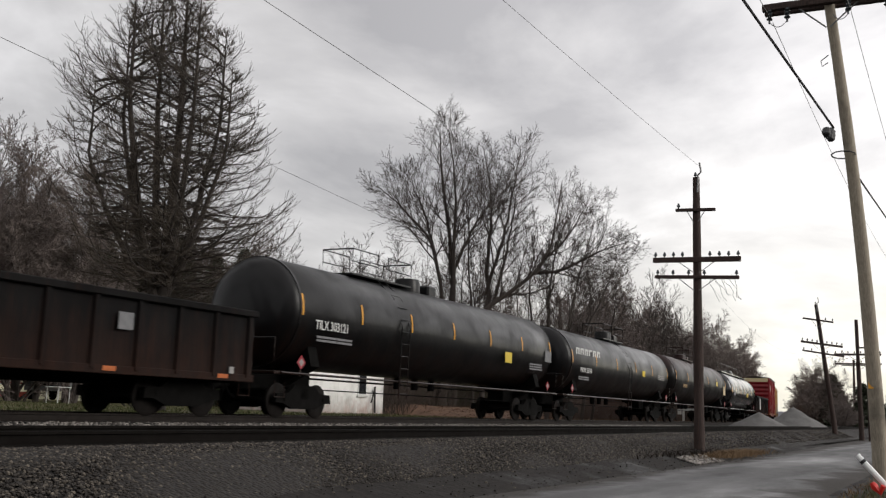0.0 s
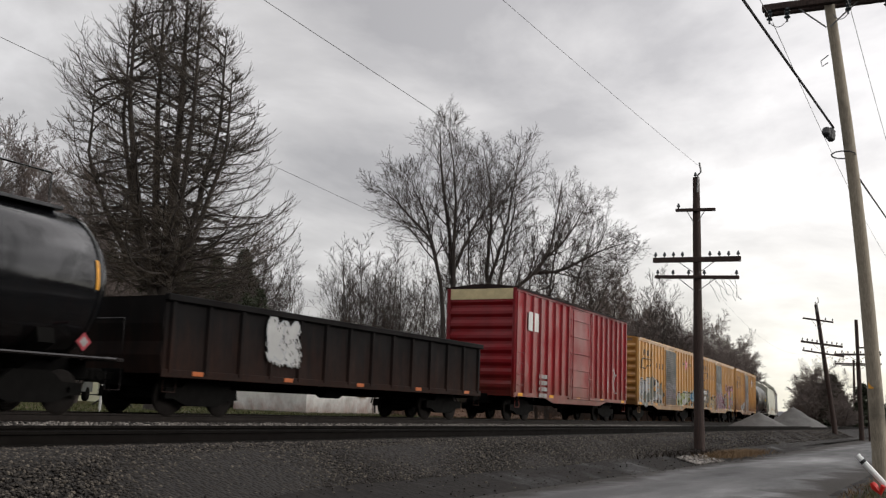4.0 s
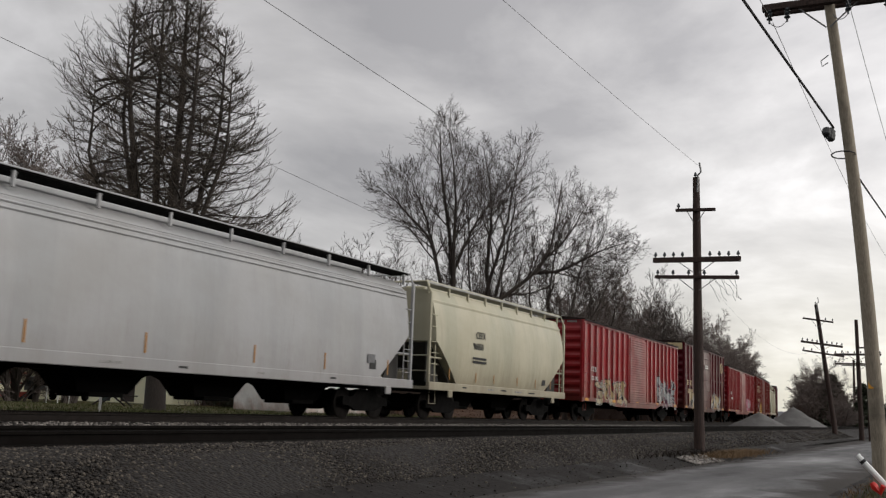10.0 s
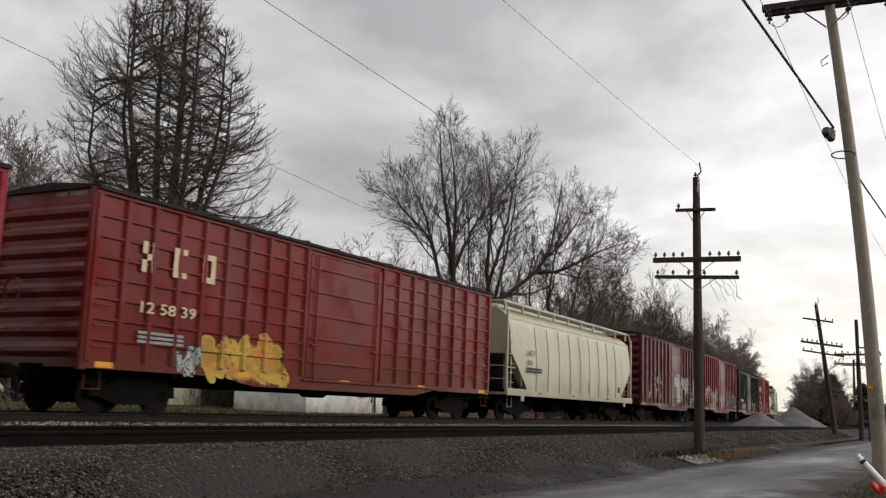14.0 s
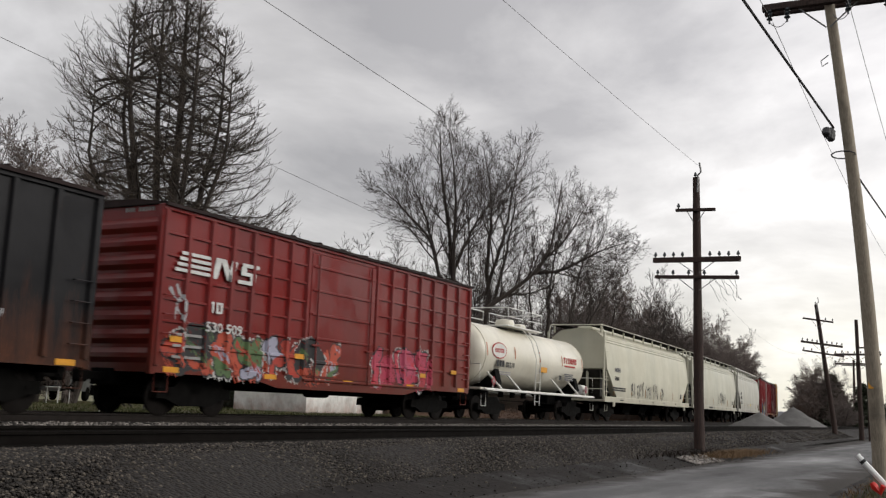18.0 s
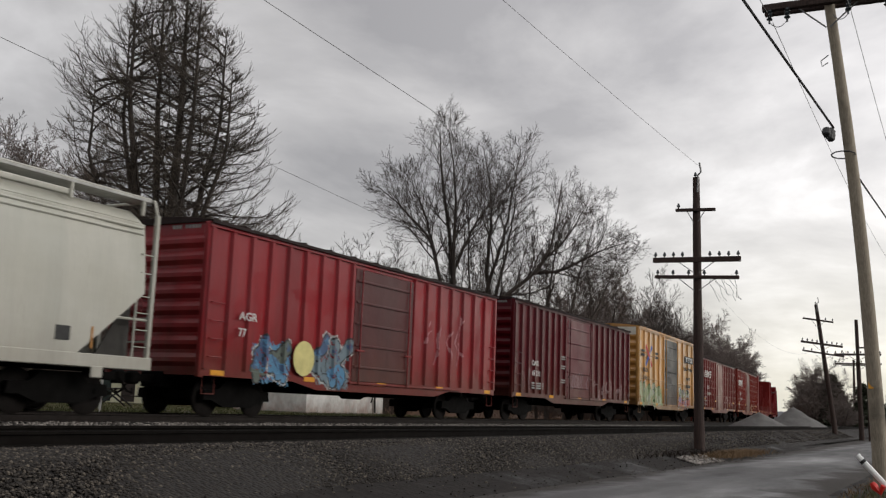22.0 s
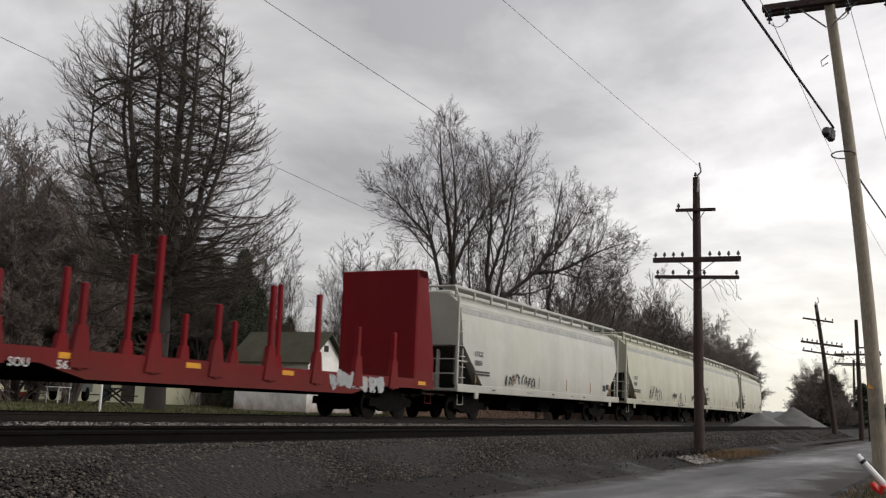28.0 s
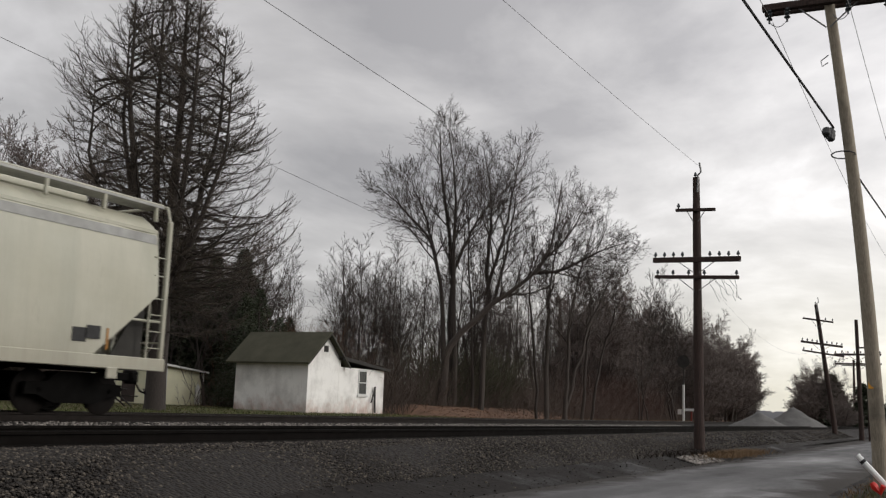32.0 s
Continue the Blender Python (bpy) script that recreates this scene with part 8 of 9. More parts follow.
r, p = couple(yellow_boxcar(171.69, 187.18, "rust-streaked yellow boxcar with a black door and grey tag", [(-4.0, -1.8, 0.95, 1.75, (SILVER, rgb(120, 125, 130), W, SILVER), 11.0), (-0.4, 1.0, 1.5, 2.2, (YELLOW, SILVER), 12.0)], WHITE_INK), 171.69, 187.18)

# 11 black tank car, 12-13 long hoppers, 14 short hopper
r, p = couple(tank_car(mid_len(189.0, 202.0, 0.84), 1.6, 2.48, BLACK, "short black tank car with white lettering", manway=(0.6, 0.45, 0.4), tapes=5), 189.0, 202.0)
word(r, "DBCX", -5.3, -1.61, 2.22, 0.32, WHITE_INK)
word(r, "200802", -4.2, -1.61, 2.22, 0.32, WHITE_INK)
small_print(r, -5.3, -1.58, 2.05, 2.4, GREY_INK, rows=2)
small_print(r, -2.7, -1.605, 2.25, 1.2, GREY_INK, rows=3)
bars(r, 3.1, -1.61, 2.25, [0.62], 0.3, PLACARD_INK, "placard")
bars(r, 4.9, -1.61, 2.2, [0.5], 0.36, GREY_INK, "placard")
small_print(r, 1.9, -1.605, 2.2, 1.2, GREY_INK, rows=3)
r, p = couple(hopper(mid_len(203.27, 222.72), 4.32, PALE, "long off-white covered hopper with a railed roof walk"), 203.27, 222.72)
small_print(r, -6.0, -1.54, 2.4, 0.9, FADED_INK, 2, 0.08)
bars(r, -0.25, -1.56, 1.5, [0.75], 0.28, YELLOW_INK, "placard")
bars(r, -4.4, -1.555, 1.02, [0.35], 0.12, RED_INK)
bars(r, 4.7, -1.555, 1.02, [0.3], 0.12, RED_INK)
r, p = couple(hopper(mid_len(223.94, 243.44), 4.32, GREY, "long pale grey covered hopper with a dark roof walk", dark_walk=True), 223.94, 243.44)
word(r, "ECUX", -7.8, -1.55, 2.55, 0.3, GREY_INK)
word(r, "882494", -7.9, -1.55, 2.2, 0.3, GREY_INK)
part("frame_line", G().tube([(-8.0, -1.545, 2.1), (-8.0, -1.545, 2.9), (-6.5, -1.545, 2.9), (-6.5, -1.545, 2.1), (-8.0, -1.545, 2.1)], 0.010, 4), GREY_INK, r)
small_print(r, -7.9, -1.555, 1.85, 1.4, GREY_INK, 2, 0.06)
bars(r, 7.0, -1.55, 1.6, [0.4], 0.25, GREY_INK)
r, p = couple(hopper(mid_len(244.45, 256.9), 4.25, CREAM, "short cream covered hopper with rounded sides", bays=2, bulge=True, grime=0.4, rust=0.12, rail_posts=9, slope=1.9), 244.45, 256.9)
word(r, "CEFX", -2.9, -1.565, 2.85, 0.34, BLACK_INK)
word(r, "96050", -3.1, -1.565, 2.45, 0.34, BLACK_INK)
small_print(r, -3.1, -1.56, 2.1, 1.2, BLACK_INK, 2, 0.08)

# 15-18 red boxcars
r, p = couple(boxcar(mid_len(259.15, 277.76), 4.62, rgb(150, 30, 38), "long faded red boxcar with cream and silver graffiti", door=(0.0, 3.5), door_style="fine", ribs=(8, 8), fade=0.3, tags=[(-7.3, -2.1, 0.85, 2.1, (rgb(200, 180, 150), rgb(205, 190, 160), TAN, K), 14.0, "GNOTEK"), (4.4, 8.9, 0.85, 2.6, (SILVER, W, rgb(150, 30, 38), MAUVE, K), 15.0, "DAWK")]), 259.15, 277.76)
word(r, "130 245", -8.3, -1.535, 1.9, 0.26, WHITE_INK, wide=1.3)
marks(r, "xco", -8.2, -1.535, 2.3, 0.18, 0.22, WHITE_INK, 0.7, name="lettering")
r, p = couple(boxcar(mid_len(279.96, 295.26), 5.1, DEEP_RED, "tall maroon boxcar with a cream end band and graffiti", door=(-0.1, 3.3), door_style="plug", ribs=(5, 5), grid=1, band=BAND, tags=[(-6.0, -1.8, 0.85, 2.35, (rgb(205, 185, 150), W, TAN, rgb(200, 180, 120), K), 17.0), (1.9, 6.1, 0.9, 2.1, (rgb(200, 180, 140), W, TAN, K), 18.0), (6.5, 7.1, 1.6, 3.4, (DEEP_RED, TAN), 19.0)]), 279.96, 295.26)
TAN_INK = plain("tan_stencil_paint", rgb(205, 185, 150), 0.7, 0, 0.3, 6, 80)
word(r, "728 53", -7.0, -1.535, 1.9, 0.36, TAN_INK, wide=1.1)
marks(r, "on oc", -6.95, -1.535, 2.4, 0.24, 0.32, TAN_INK, 0.3, name="lettering")
bars(r, -0.8, -1.57, 3.9, [0.5, 0.4, 0.3], 0.09, WHITE_INK, rows=2)
part("round_emblem", G().tube([(0.36 * math.cos(k * 0.2618), 0, 0.36 * math.sin(k * 0.2618)) for k in range(25)], 0.045, 4, cap=False).box(-0.3, 0.3, -0.01, 0.01, -0.035, 0.035).box(-0.035, 0.035, -0.01, 0.01, -0.3, 0.3), TAN_INK, r, "round cream emblem", at=(6.35, -1.53, 4.1))
r, p = couple(boxcar(mid_len(297.53, 316.06), 4.48, rgb(142, 22, 34), "long bright red boxcar with a ribbed plug door", door=(0.3, 4.0), door_style="plug", ribs=(8, 6), fade=0.25, grime=0.3, tags=[(3.0, 5.8, 0.9, 2.05, (rgb(225, 160, 180), W, rgb(210, 110, 140), W), 20.0)]), 297.53, 316.06)
marks(r, "xc o", -8.0, -1.535, 2.28, 0.18, 0.22, WHITE_INK, 0.5, name="lettering")
word(r, "130 425", -8.0, -1.535, 1.86, 0.28, WHITE_INK, wide=1.15)
r, p = couple(boxcar(mid_len(318.14, 336.99), 4.58, rgb(118, 30, 26), "long brown-red boxcar with a grid of side ribs", door=(-0.1, 3.7), door_style="plug", ribs=(9, 8), grid=7, grime=0.4, tags=[(-5.8, -2.7, 0.75, 1.95, (OCHRE, rgb(215, 170, 50), rgb(210, 130, 50), rgb(200, 180, 80)), 22.0), (-6.7, -5.9, 0.95, 1.6, (W, SILVER, K), 23.0)]), 318.14, 336.99)
for k, kind in enumerate("xco"):
    marks(r, kind, -8.05 + 0.95 * k, -1.545, 3.02, 0.42, 0.66, TAN_INK, name="lettering")
word(r, "12 58 39", -8.1, -1.545, 2.15, 0.34, TAN_INK, wide=1.5)
small_print(r, -8.0, -1.545, 1.7, 1.5, rows=3)

# 19 ribbed hopper, 20-21 dark red boxcars, 22 black boxcar, 23 red boxcar
r, p = couple(hopper(mid_len(338.54, 355.19), 4.3, CREAM, "cream covered hopper with ribbed sides", bays=3, panel_ribs=9, grime=0.35, rust=0.1), 338.54, 355.19)
word(r, "GACX", -6.6, -1.60, 2.55, 0.30, GREY_INK)
word(r, "7931", -6.5, -1.60, 2.15, 0.30, GREY_INK)
small_print(r, -6.6, -1.60, 2.0, 1.8, BLACK_INK, 2, 0.07)
r, p = couple(boxcar(mid_len(357.01, 373.0), 4.8, DEEP_RED, "maroon boxcar covered in silver graffiti", door=(0.3, 3.3), door_style="plug", ribs=(7, 7), tags=[(-7.0, -0.6, 1.1, 3.2, (DEEP_RED, SILVER, W, DEEP_RED, SILVER), 25.0), (0.2, 6.6, 1.0, 2.9, (SILVER, rgb(200, 190, 150), W, K, SILVER), 26.0)]), 357.01, 373.0)
r, p = couple(boxcar(mid_len(374.66, 390.2), 4.82, rgb(106, 8, 28), "dark red boxcar with large grey and pink graffiti", door=(0.0, 3.2), door_style="plug", ribs=(7, 7), grime=0.32, fade=0.04, tags=[(-7.3, -2.3, 0.9, 2.5, (W, TAN, SILVER, rgb(110, 112, 100), K), 27.0, "TOM"), (-1.1, 1.1, 1.15, 2.2, (W, rgb(220, 90, 130), W, K), 28.0, "SUB"), (1.4, 6.0, 0.85, 2.5, (rgb(122, 86, 86), rgb(140, 102, 100), rgb(118, 80, 84), rgb(205, 175, 175)), 29.0), (6.35, 7.0, 1.25, 2.05, (rgb(70, 150, 130), W), 30.0)]), 374.66, 390.2)
r, p = couple(boxcar(mid_len(391.78, 407.15), 4.45, rgb(23, 22, 25), "black boxcar with white numbers and worn graffiti", door=(-0.2, 3.25), door_style="fine", ribs=(6, 6), grime=0.4, rust=0.25, tags=[(-5.6, -2.2, 0.85, 1.66, (SILVER, rgb(150, 155, 145), rgb(120, 125, 120), W), 31.0), (-0.9, 1.4, 1.15, 2.1, (rgb(190, 160, 130), rgb(130, 80, 60), W), 32.0), (1.7, 5.6, 1.1, 1.95, (rgb(23, 22, 25), SILVER), 33.0)]), 391.78, 407.15)
word(r, "14 18 56", -6.7, -1.535, 1.82, 0.34, WHITE_INK, wide=1.75)


def striped_box(front, rear, eave, colour, label, number, tags, door_colour=None, start=-7.2):
    made = boxcar(mid_len(front, rear), eave, colour, label, door=(-0.4, 3.3), door_style="plug", ribs=(7, 7), grid=6, door_colour=door_colour, tags=tags, grime=0.35)
    r = made[0]
    # slanting stripes that run into two white blocks
    for k in range(4):
        bars(r, start + 0.06 * k, -1.545, 3.18 + 0.13 * k, [1.25 - 0.1 * k], 0.075, WHITE_INK, "sign_stripe")
    g = G()
    for a, b in ((0.0, 0.0), (0.28, -0.28), (0.56, 0.0)):
        g.prism([(a, 0.0 if b >= 0 else 0.5), (a + 0.2, 0.0 if b >= 0 else 0.5), (a + 0.34 - b * 0.0 + (0.14 if b < 0 else 0.0), 0.5 if b >= 0 else 0.0), (a + 0.14 + (0.14 if b < 0 else 0.0), 0.5 if b >= 0 else 0.0)], 1, -0.004, 0.004)
    part("sign_block", g, WHITE_INK, r, at=(start + 1.2, -1.546, 3.16))
    g = G()
    for z, a, b in ((0.0, 0.0, 0.62), (0.21, 0.1, 0.68), (0.42, 0.14, 0.78)):
        g.box(a, b, -0.004, 0.004, z, z + 0.09)
    g.box(0.45, 0.66, -0.004, 0.004, 0.09, 0.21).box(0.1, 0.3, -0.004, 0.004, 0.30, 0.42)
    part("sign_block", g, WHITE_INK, r, at=(start + 2.15, -1.546, 3.16))
    marks(r, "no", start + 1.15, -1.545, 2.36, 0.22, 0.26, WHITE_INK, 0.35, name="lettering")
    if number:
        word(r, number, start + 1.1, -1.545, 1.92, 0.32, WHITE_INK, wide=1.25)
    for z in (1.75, 1.5, 1.25):
        small_print(r, start + 0.1, -1.545, z, 1.0, rows=1)
    for x, z in ((start, 1.6), (-2.6, 1.5), (4.0, 1.3), (6.2, 1.5)):
        bars(r, x, -1.545, z, [0.45], 0.13, YELLOW_INK, "reflector")
    return made


r, p = couple(striped_box(408.85, 424.16, 4.62, rgb(126, 34, 34), "red boxcar with white stripes and multicoloured graffiti", "530 509", [(-7.3, -0.6, 0.85, 2.05, (rgb(190, 60, 40), K, rgb(200, 80, 50), GREEN, rgb(180, 180, 200), K), 35.0), (1.2, 4.9, 0.9, 2.15, (ROSE, rgb(210, 50, 70), rgb(200, 80, 110), K), 36.0), (-7.3, -6.5, 2.05, 2.95, (rgb(126, 34, 34), SILVER), 37.0)]), 408.85, 424.16)

# 24 white tank car, 25-27 hoppers
WHITE_RAIL = plain("white_rail_paint", rgb(215, 214, 208), 0.5, 0, 0.2, 4, 60)
r, p = couple(tank_car(mid_len(425.3, 437.62, 0.3), 1.22, 2.45, rgb(240, 235, 218), "short white tank car with a railed top platform", grime=0.15, rust=0.03, rail_paint=WHITE_RAIL, tape=ORANGE_INK, manway=(-1.0, 0.4, 0.4), tapes=5, full_frame=True, spec=0.5, wide=0.9, rail_h=0.75), 425.3, 437.62)
oval = part("round_sign", G().lathe([(-0.004, 0.5), (0.004, 0.5)], 1, (0, 0), 24), RED_INK, r)
oval.matrix_basis = pose(-4.2, -1.235, 2.6) @ Matrix.Diagonal((1.35, 1, 0.62, 1))
oval = part("round_sign", G().lathe([(-0.006, 0.45), (0.006, 0.45)], 1, (0, 0), 24), WHITE_RAIL, r)
oval.matrix_basis = pose(-4.2, -1.24, 2.6) @ Matrix.Diagonal((1.38, 1, 0.60, 1))
marks(r, "ohonon", -4.62, -1.246, 2.52, 0.11, 0.16, RED_INK, 0.3)
word(r, "80210", -3.55, -1.235, 2.0, 0.30, BLACK_INK, wide=1.1)
bars(r, -4.45, -1.235, 2.0, [0.2, 0.2, 0.2], 0.24, BLACK_INK)
small_print(r, -4.4, -1.2, 1.78, 1.5, FADED_INK, 2, 0.05)
marks(r, "tixhno", 2.8, -1.225, 2.5, 0.22, 0.26, RED_INK, 0.3, 0.1)
small_print(r, 2.9, -1.235, 2.35, 1.5, RED_INK, 1, 0.07)
bars(r, 0.1, -1.235, 1.98, [0.68], 0.22, YELLOW_INK, "placard")
small_print(r, 2.9, -1.235, 2.0, 1.2, GREY_INK, 4, 0.05)
bars(r, 2.3, -1.2, 1.75, [0.3], 0.2, BLACK_INK, "data_panel")
r, p = couple(hopper(mid_len(439.14, 457.89), 4.42, rgb(216, 213, 192), "cream covered hopper with a scrawled black tag", dark_walk=True, tags=[(-4.8, 2.4, 1.25, 2.05, (rgb(216, 213, 192), rgb(216, 213, 192), K, rgb(150, 148, 140)), 40.0)]), 439.14, 457.89)
word(r, "68464", -7.75, -1.55, 2.02, 0.30, BLACK_INK)
bars(r, -7.7, -1.55, 2.45, [0.14] * 5, 0.2, GREY_INK)
small_print(r, -8.2, -1.55, 1.62, 2.6, BLACK_INK, 2, 0.07)
r, p = couple(hopper(mid_len(459.19, 478.75), 4.4, rgb(206, 205, 188), "pale covered hopper with a small black tag and dark roof walk", dark_walk=True, tags=[(0.4, 3.8, 1.4, 2.25, (rgb(206, 205, 188), rgb(206, 205, 188), K), 41.0)]), 459.19, 478.75)
word(r, "HLTX", -7.9, -1.55, 2.55, 0.30, BLACK_INK)
word(r, "7050", -7.85, -1.55, 2.12, 0.30, BLACK_INK)
small_print(r, -7.9, -1.55, 1.75, 1.6, BLACK_INK, 2, 0.08)
bars(r, -3.6, -1.545, 1.03, [1.4], 0.1, BLACK_INK)
r, p = couple(hopper(mid_len(480.07, 498.45), 4.4, rgb(196, 195, 184), "white covered hopper with a railed roof walk"), 480.07, 498.45)
word(r, "CHVX", -7.6, -1.55, 2.43, 0.27, BLACK_INK)
bars(r, -7.6, -1.55, 2.05, [0.12] * 6, 0.22, BLACK_INK)
small_print(r, -7.5, -1.55, 1.75, 1.2, BLACK_INK, 2, 0.07)
bars(r, -0.45, -1.55, 1.5, [0.72], 0.2, PLACARD_INK, "placard")

# 28-32 boxcars
r, p = couple(boxcar(mid_len(500.0, 515.89), 4.5, rgb(146, 34, 42), "faded red boxcar with a blue and yellow painted tag", door=(0.0, 3.4), door_colour=rgb(84, 34, 38), door_style="plug", ribs=(8, 7), fade=0.3, tags=[(-6.1, -4.5, 0.75, 2.1, (rgb(70, 100, 140), rgb(100, 110, 100), BLUE, K), 43.0), (-3.55, -1.8, 0.8, 2.25, (rgb(70, 100, 140), rgb(120, 140, 150), BLUE, K), 44.0), (2.4, 5.5, 1.5, 3.5, (rgb(146, 34, 42), rgb(190, 120, 125), rgb(146, 34, 42)), 45.0)]), 500.0, 515.89)
part("painted_disc", G().lathe([(-0.004, 0.46), (0.004, 0.46)], 1, (0, 0), 28), plain("pale_yellow_spray", rgb(210, 200, 130), 0.6), r, at=(-4.05, -1.575, 1.52))
word(r, "AGR", -6.75, -1.535, 2.3, 0.28, WHITE_INK, wide=1.2)
word(r, "77", -6.75, -1.535, 1.9, 0.28, WHITE_INK)
r, p = couple(boxcar(mid_len(517.49, 533.05), 4.66, rgb(86, 9, 24), "maroon boxcar with white stencilled numbers", door=(-0.15, 3.4), door_colour=rgb(98, 10, 34), door_style="plug", ribs=(8, 7), tags=[(-1.5, 1.2, 1.4, 2.1, (rgb(86, 9, 24), rgb(150, 120, 125)), 47.0), (1.7, 6.7, 1.0, 1.95, (rgb(86, 9, 24), rgb(165, 135, 135)), 48.0), (-7.1, -5.8, 1.2, 2.1, (rgb(86, 9, 24), rgb(140, 105, 105)), 49.0)]), 517.49, 533.05)
word(r, "OAR", -6.0, -1.535, 2.18, 0.30, WHITE_INK, wide=1.2)
word(r, "61 211", -5.95, -1.535, 1.78, 0.30, WHITE_INK, wide=1.1)
for z in (2.9, 2.5, 1.9):
    small_print(r, -2.7, -1.535, z - 0.2, 0.7, rows=2)
small_print(r, -5.9, -1.535, 1.45, 1.4, rows=3)
r, p = couple(boxcar(mid_len(534.83, 550.39), 5.12, rgb(204, 148, 76), "tall yellow boxcar with a black door and pale graffiti", door=(-0.05, 3.6), door_colour=rgb(18, 18, 20), door_style="plug", ribs=(5, 4), grid=2, band=plain("white_end_band", rgb(225, 220, 205), 0.6), tags=[(-7.2, -2.2, 0.85, 2.2, (rgb(190, 200, 160), rgb(160, 176, 130), rgb(205, 210, 185), GREEN), 50.0), (1.9, 5.4, 1.5, 2.1, (rgb(180, 190, 150), W, rgb(110, 130, 110), K), 51.0), (1.9, 5.4, 0.85, 1.5, (rgb(190, 90, 80), rgb(150, 150, 190), rgb(200, 130, 110), K), 52.0)]), 534.83, 550.39)
word(r, "FBOX", -7.0, -1.545, 2.72, 0.36, BLACK_INK, wide=1.2)
word(r, "50 44 23", -7.1, -1.545, 2.3, 0.36, BLACK_INK, wide=1.2)
for a, ink in ((38, RED_INK), (-38, plain("blue_stencil_paint", rgb(70, 90, 160), 0.6))):
    part("cross_stroke", G().cbox(-0.9, 0.9, -0.004, 0.004, -0.11, 0.11, 0.003), ink, r).matrix_basis = pose(-5.6, -1.545 - (0.004 if a > 0 else 0), 3.65, 0, a, 0)
for x, n in ((-7.3, 2), (-4.3, 2)):
    small_print(r, x, -1.545, 3.8, 0.9, BLACK_INK, n, 0.14)
for z in (4.1, 3.2, 2.2):
    small_print(r, -1.3, -1.59, z, 1.1, GREY_INK, rows=3, size=0.06)
bars(r, 3.6, -1.575, 3.78, [2.5], 0.42, BLACK_INK, "sign_block")
marks(r, "ttx", 3.85, -1.585, 3.84, 0.52, 0.30, WHITE_INK, 0.35)
word(r, "Railcar Pooling", 3.25, -1.575, 3.28, 0.34, BLACK_INK, wide=1.25)
word(r, "Experts", 4.05, -1.575, 2.7, 0.30, BLACK_INK, wide=1.2)
bars(r, 4.0, -1.575, 2.18, [0.16] * 6, 0.2, BLACK_INK)
for x, z, w in ((-1.4, 3.05, [0.14] * 4), (-1.35, 2.65, [0.18] * 4), (-0.2, 2.3, [0.12, 0.12]), (0.6, 1.9, [0.16]), (-1.5, 1.75, [0.1, 0.1])):
    bars(r, x, -1.59, z, w, 0.2, GREY_INK)
r, p = couple(striped_box(552.33, 567.84, 4.52, rgb(118, 30, 34), "dark red boxcar with white stripes and faded scrawl", "411 039", [(1.6, 4.7, 1.3, 2.2, (rgb(118, 30, 34), rgb(190, 160, 158)), 53.0), (4.9, 6.4, 1.2, 1.7, (rgb(118, 30, 34), rgb(160, 120, 118)), 53.5)]), 552.33, 567.84)
r, p = couple(striped_box(569.39, 585.36, 4.56, rgb(138, 42, 36), "orange-red boxcar with white stripes and a brown door", "407 303", [(1.4, 5.9, 0.95, 1.85, (rgb(138, 42, 36), rgb(190, 150, 120)), 54.0)], rgb(100, 52, 44), -7.5), 569.39, 585.36)

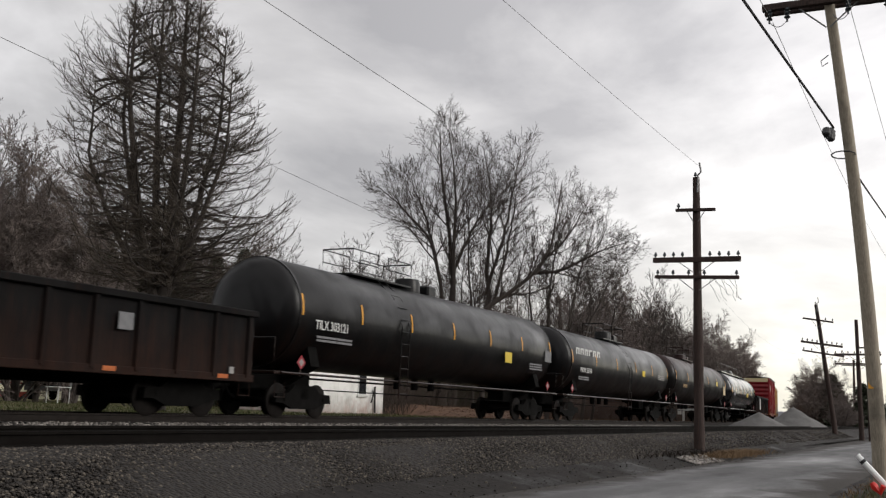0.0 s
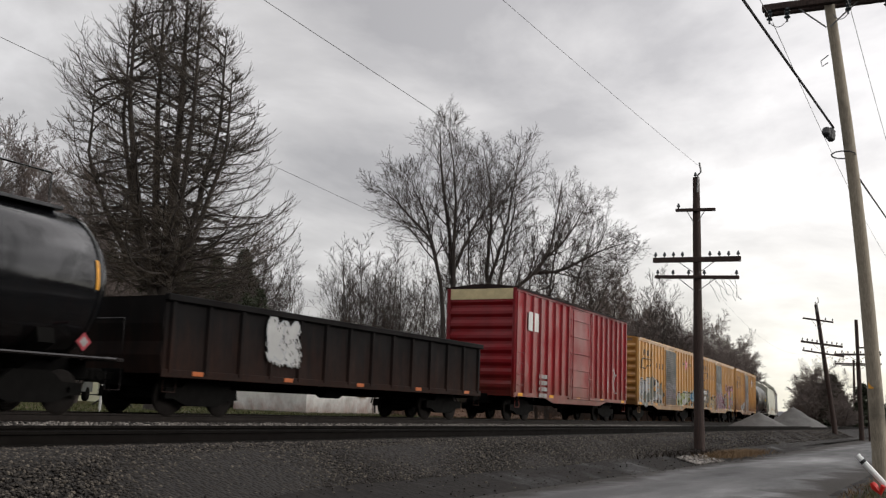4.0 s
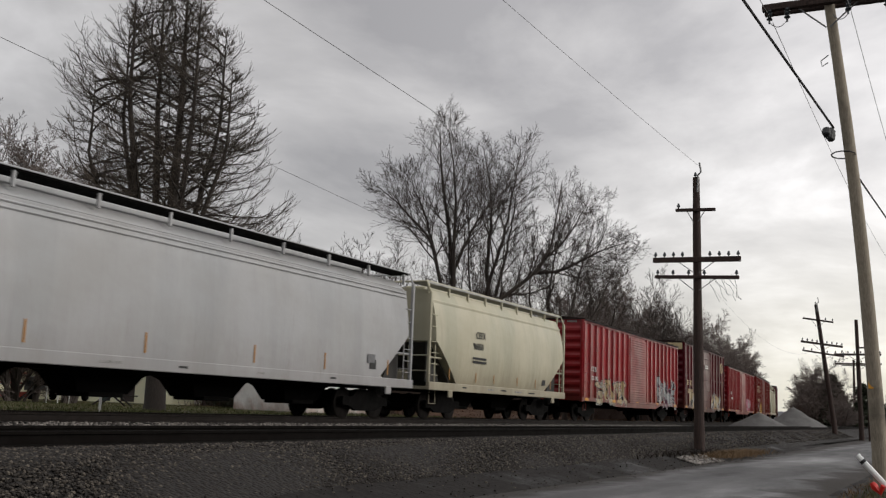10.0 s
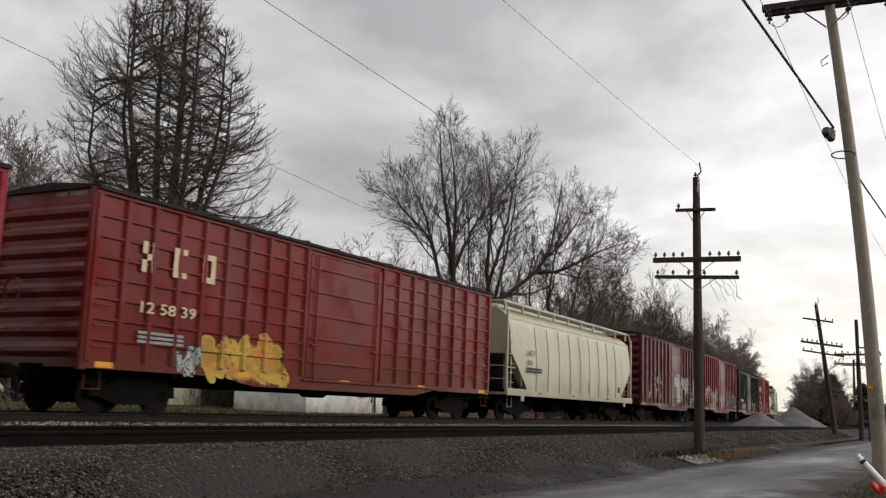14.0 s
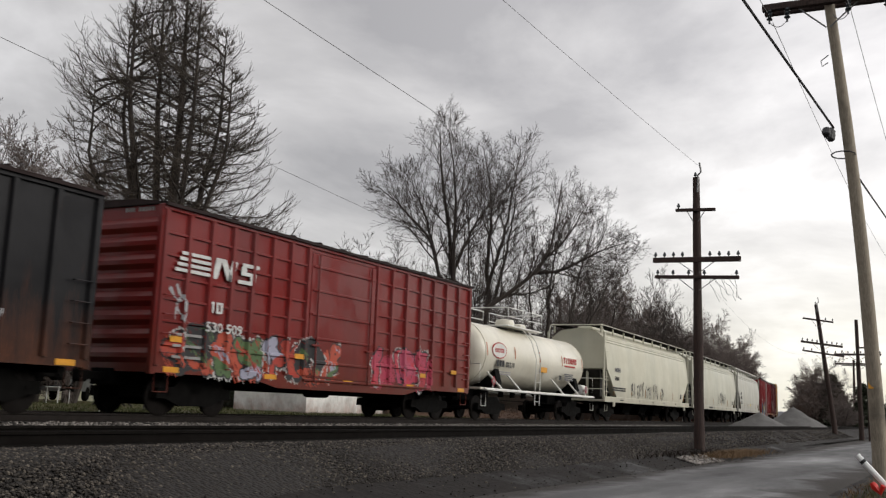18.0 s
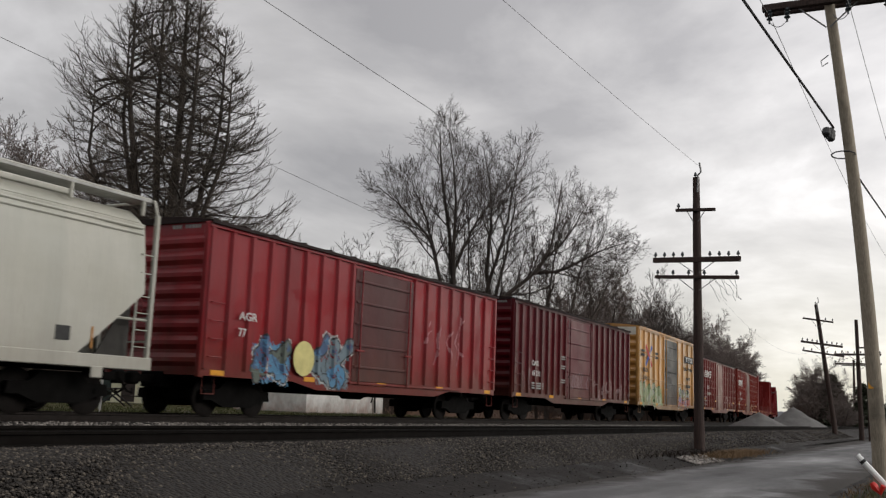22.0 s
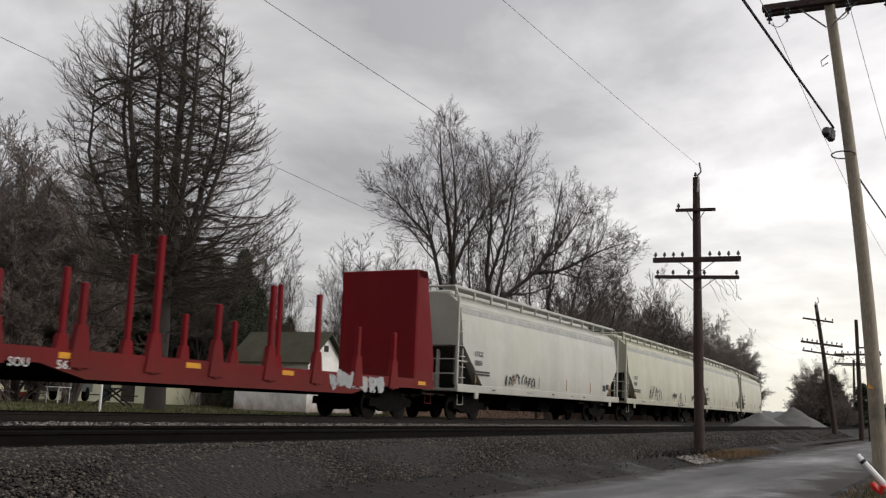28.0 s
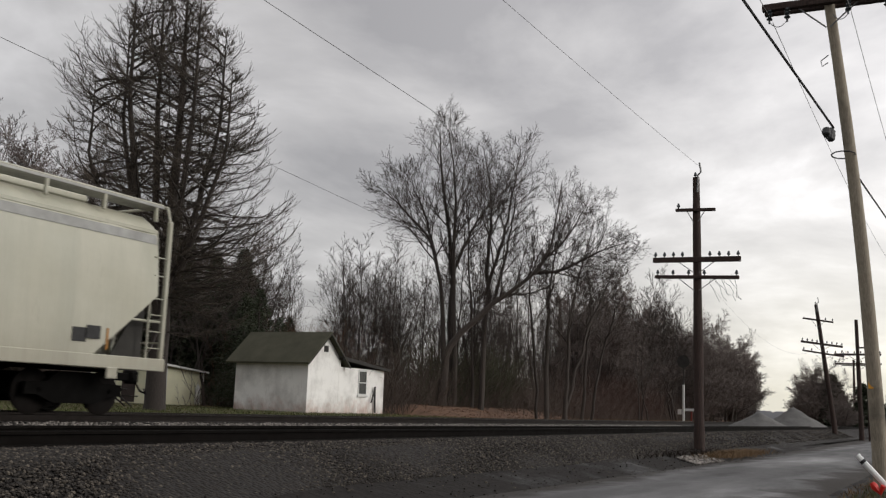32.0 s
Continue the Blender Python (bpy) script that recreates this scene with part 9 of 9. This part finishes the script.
# 33-35 bulkhead flatcars, 36-39 hoppers
FLAT = rgb(122, 15, 27)
r, p = couple(bulkhead_flat(mid_len(587.0, 606.2), 4.75, rgb(124, 26, 24), "red bulkhead flatcar with stakes and dunnage"), 587.0, 606.2)
r, p = couple(bulkhead_flat(mid_len(607.6, 626.6), 4.75, rgb(122, 19, 24), "empty red bulkhead flatcar with side stakes"), 607.6, 626.6)
small_print(r, 3.5, -1.5, 0.85, 1.2)
r, p = couple(bulkhead_flat(mid_len(627.9, 647.25), 4.75, FLAT, "red bulkhead flatcar with stakes and a white tag on its sill", tags=[(3.7, 6.5, 0.8, 1.22, (SILVER, W, SILVER), 56.0)]), 627.9, 647.25)
word(r, "SOU", -6.7, -1.5, 0.86, 0.24, WHITE_INK)
word(r, "567", -5.6, -1.5, 0.86, 0.24, WHITE_INK, wide=1.2)
for i, (front, rear, num, tone, tg) in enumerate(((648.77, 667.11, "58853", rgb(200, 199, 190), [(-5.2, -2.0, 1.3, 1.75, (rgb(200, 199, 190), rgb(200, 199, 190), K), 60.0)]), (668.51, 687.09, "53007", rgb(198, 196, 176), [(-4.6, -1.8, 1.2, 2.0, (rgb(198, 196, 176), K), 61.0), (1.1, 2.4, 1.4, 1.7, (rgb(198, 196, 176), K), 62.0), (2.5, 4.2, 1.05, 2.05, (rgb(198, 196, 176), K), 63.0, "^")]), (688.32, 706.76, "56234", rgb(196, 194, 176), []), (708.04, 726.56, "58990", rgb(206, 204, 186), []))):
    r, p = couple(hopper(mid_len(front, rear), 4.34, tone, "off-white covered hopper with grey roof band", tags=tg, stripe=plain("grey_band", rgb(160, 160, 156), 0.6), bays=4, rail_posts=13, tape_ink=TAPE_OCHRE), front, rear)
    word(r, "UTCX", -7.9, -1.55, 2.22, 0.26, GREY_INK)
    word(r, num, -7.9, -1.55, 1.9, 0.26, GREY_INK)
    small_print(r, -7.9, -1.55, 1.65, 1.4, BLACK_INK, 2, 0.06)
    bars(r, 7.0, -1.55, 1.5, [0.36], 0.26, BLACK_INK)


# ---- all that moves: the cars run towards -X and gain a little speed ----
def motions():
    for car, place in CARS:
        rows = []
        for k in range(33):
            s = place - (21.362 * k + 0.02609 * k * k)
            x, y, a = along(s)
            rows.append((float(k), pose(x, y, 0, 0, 0, math.degrees(a))))
        walk(car, rows)


motions()
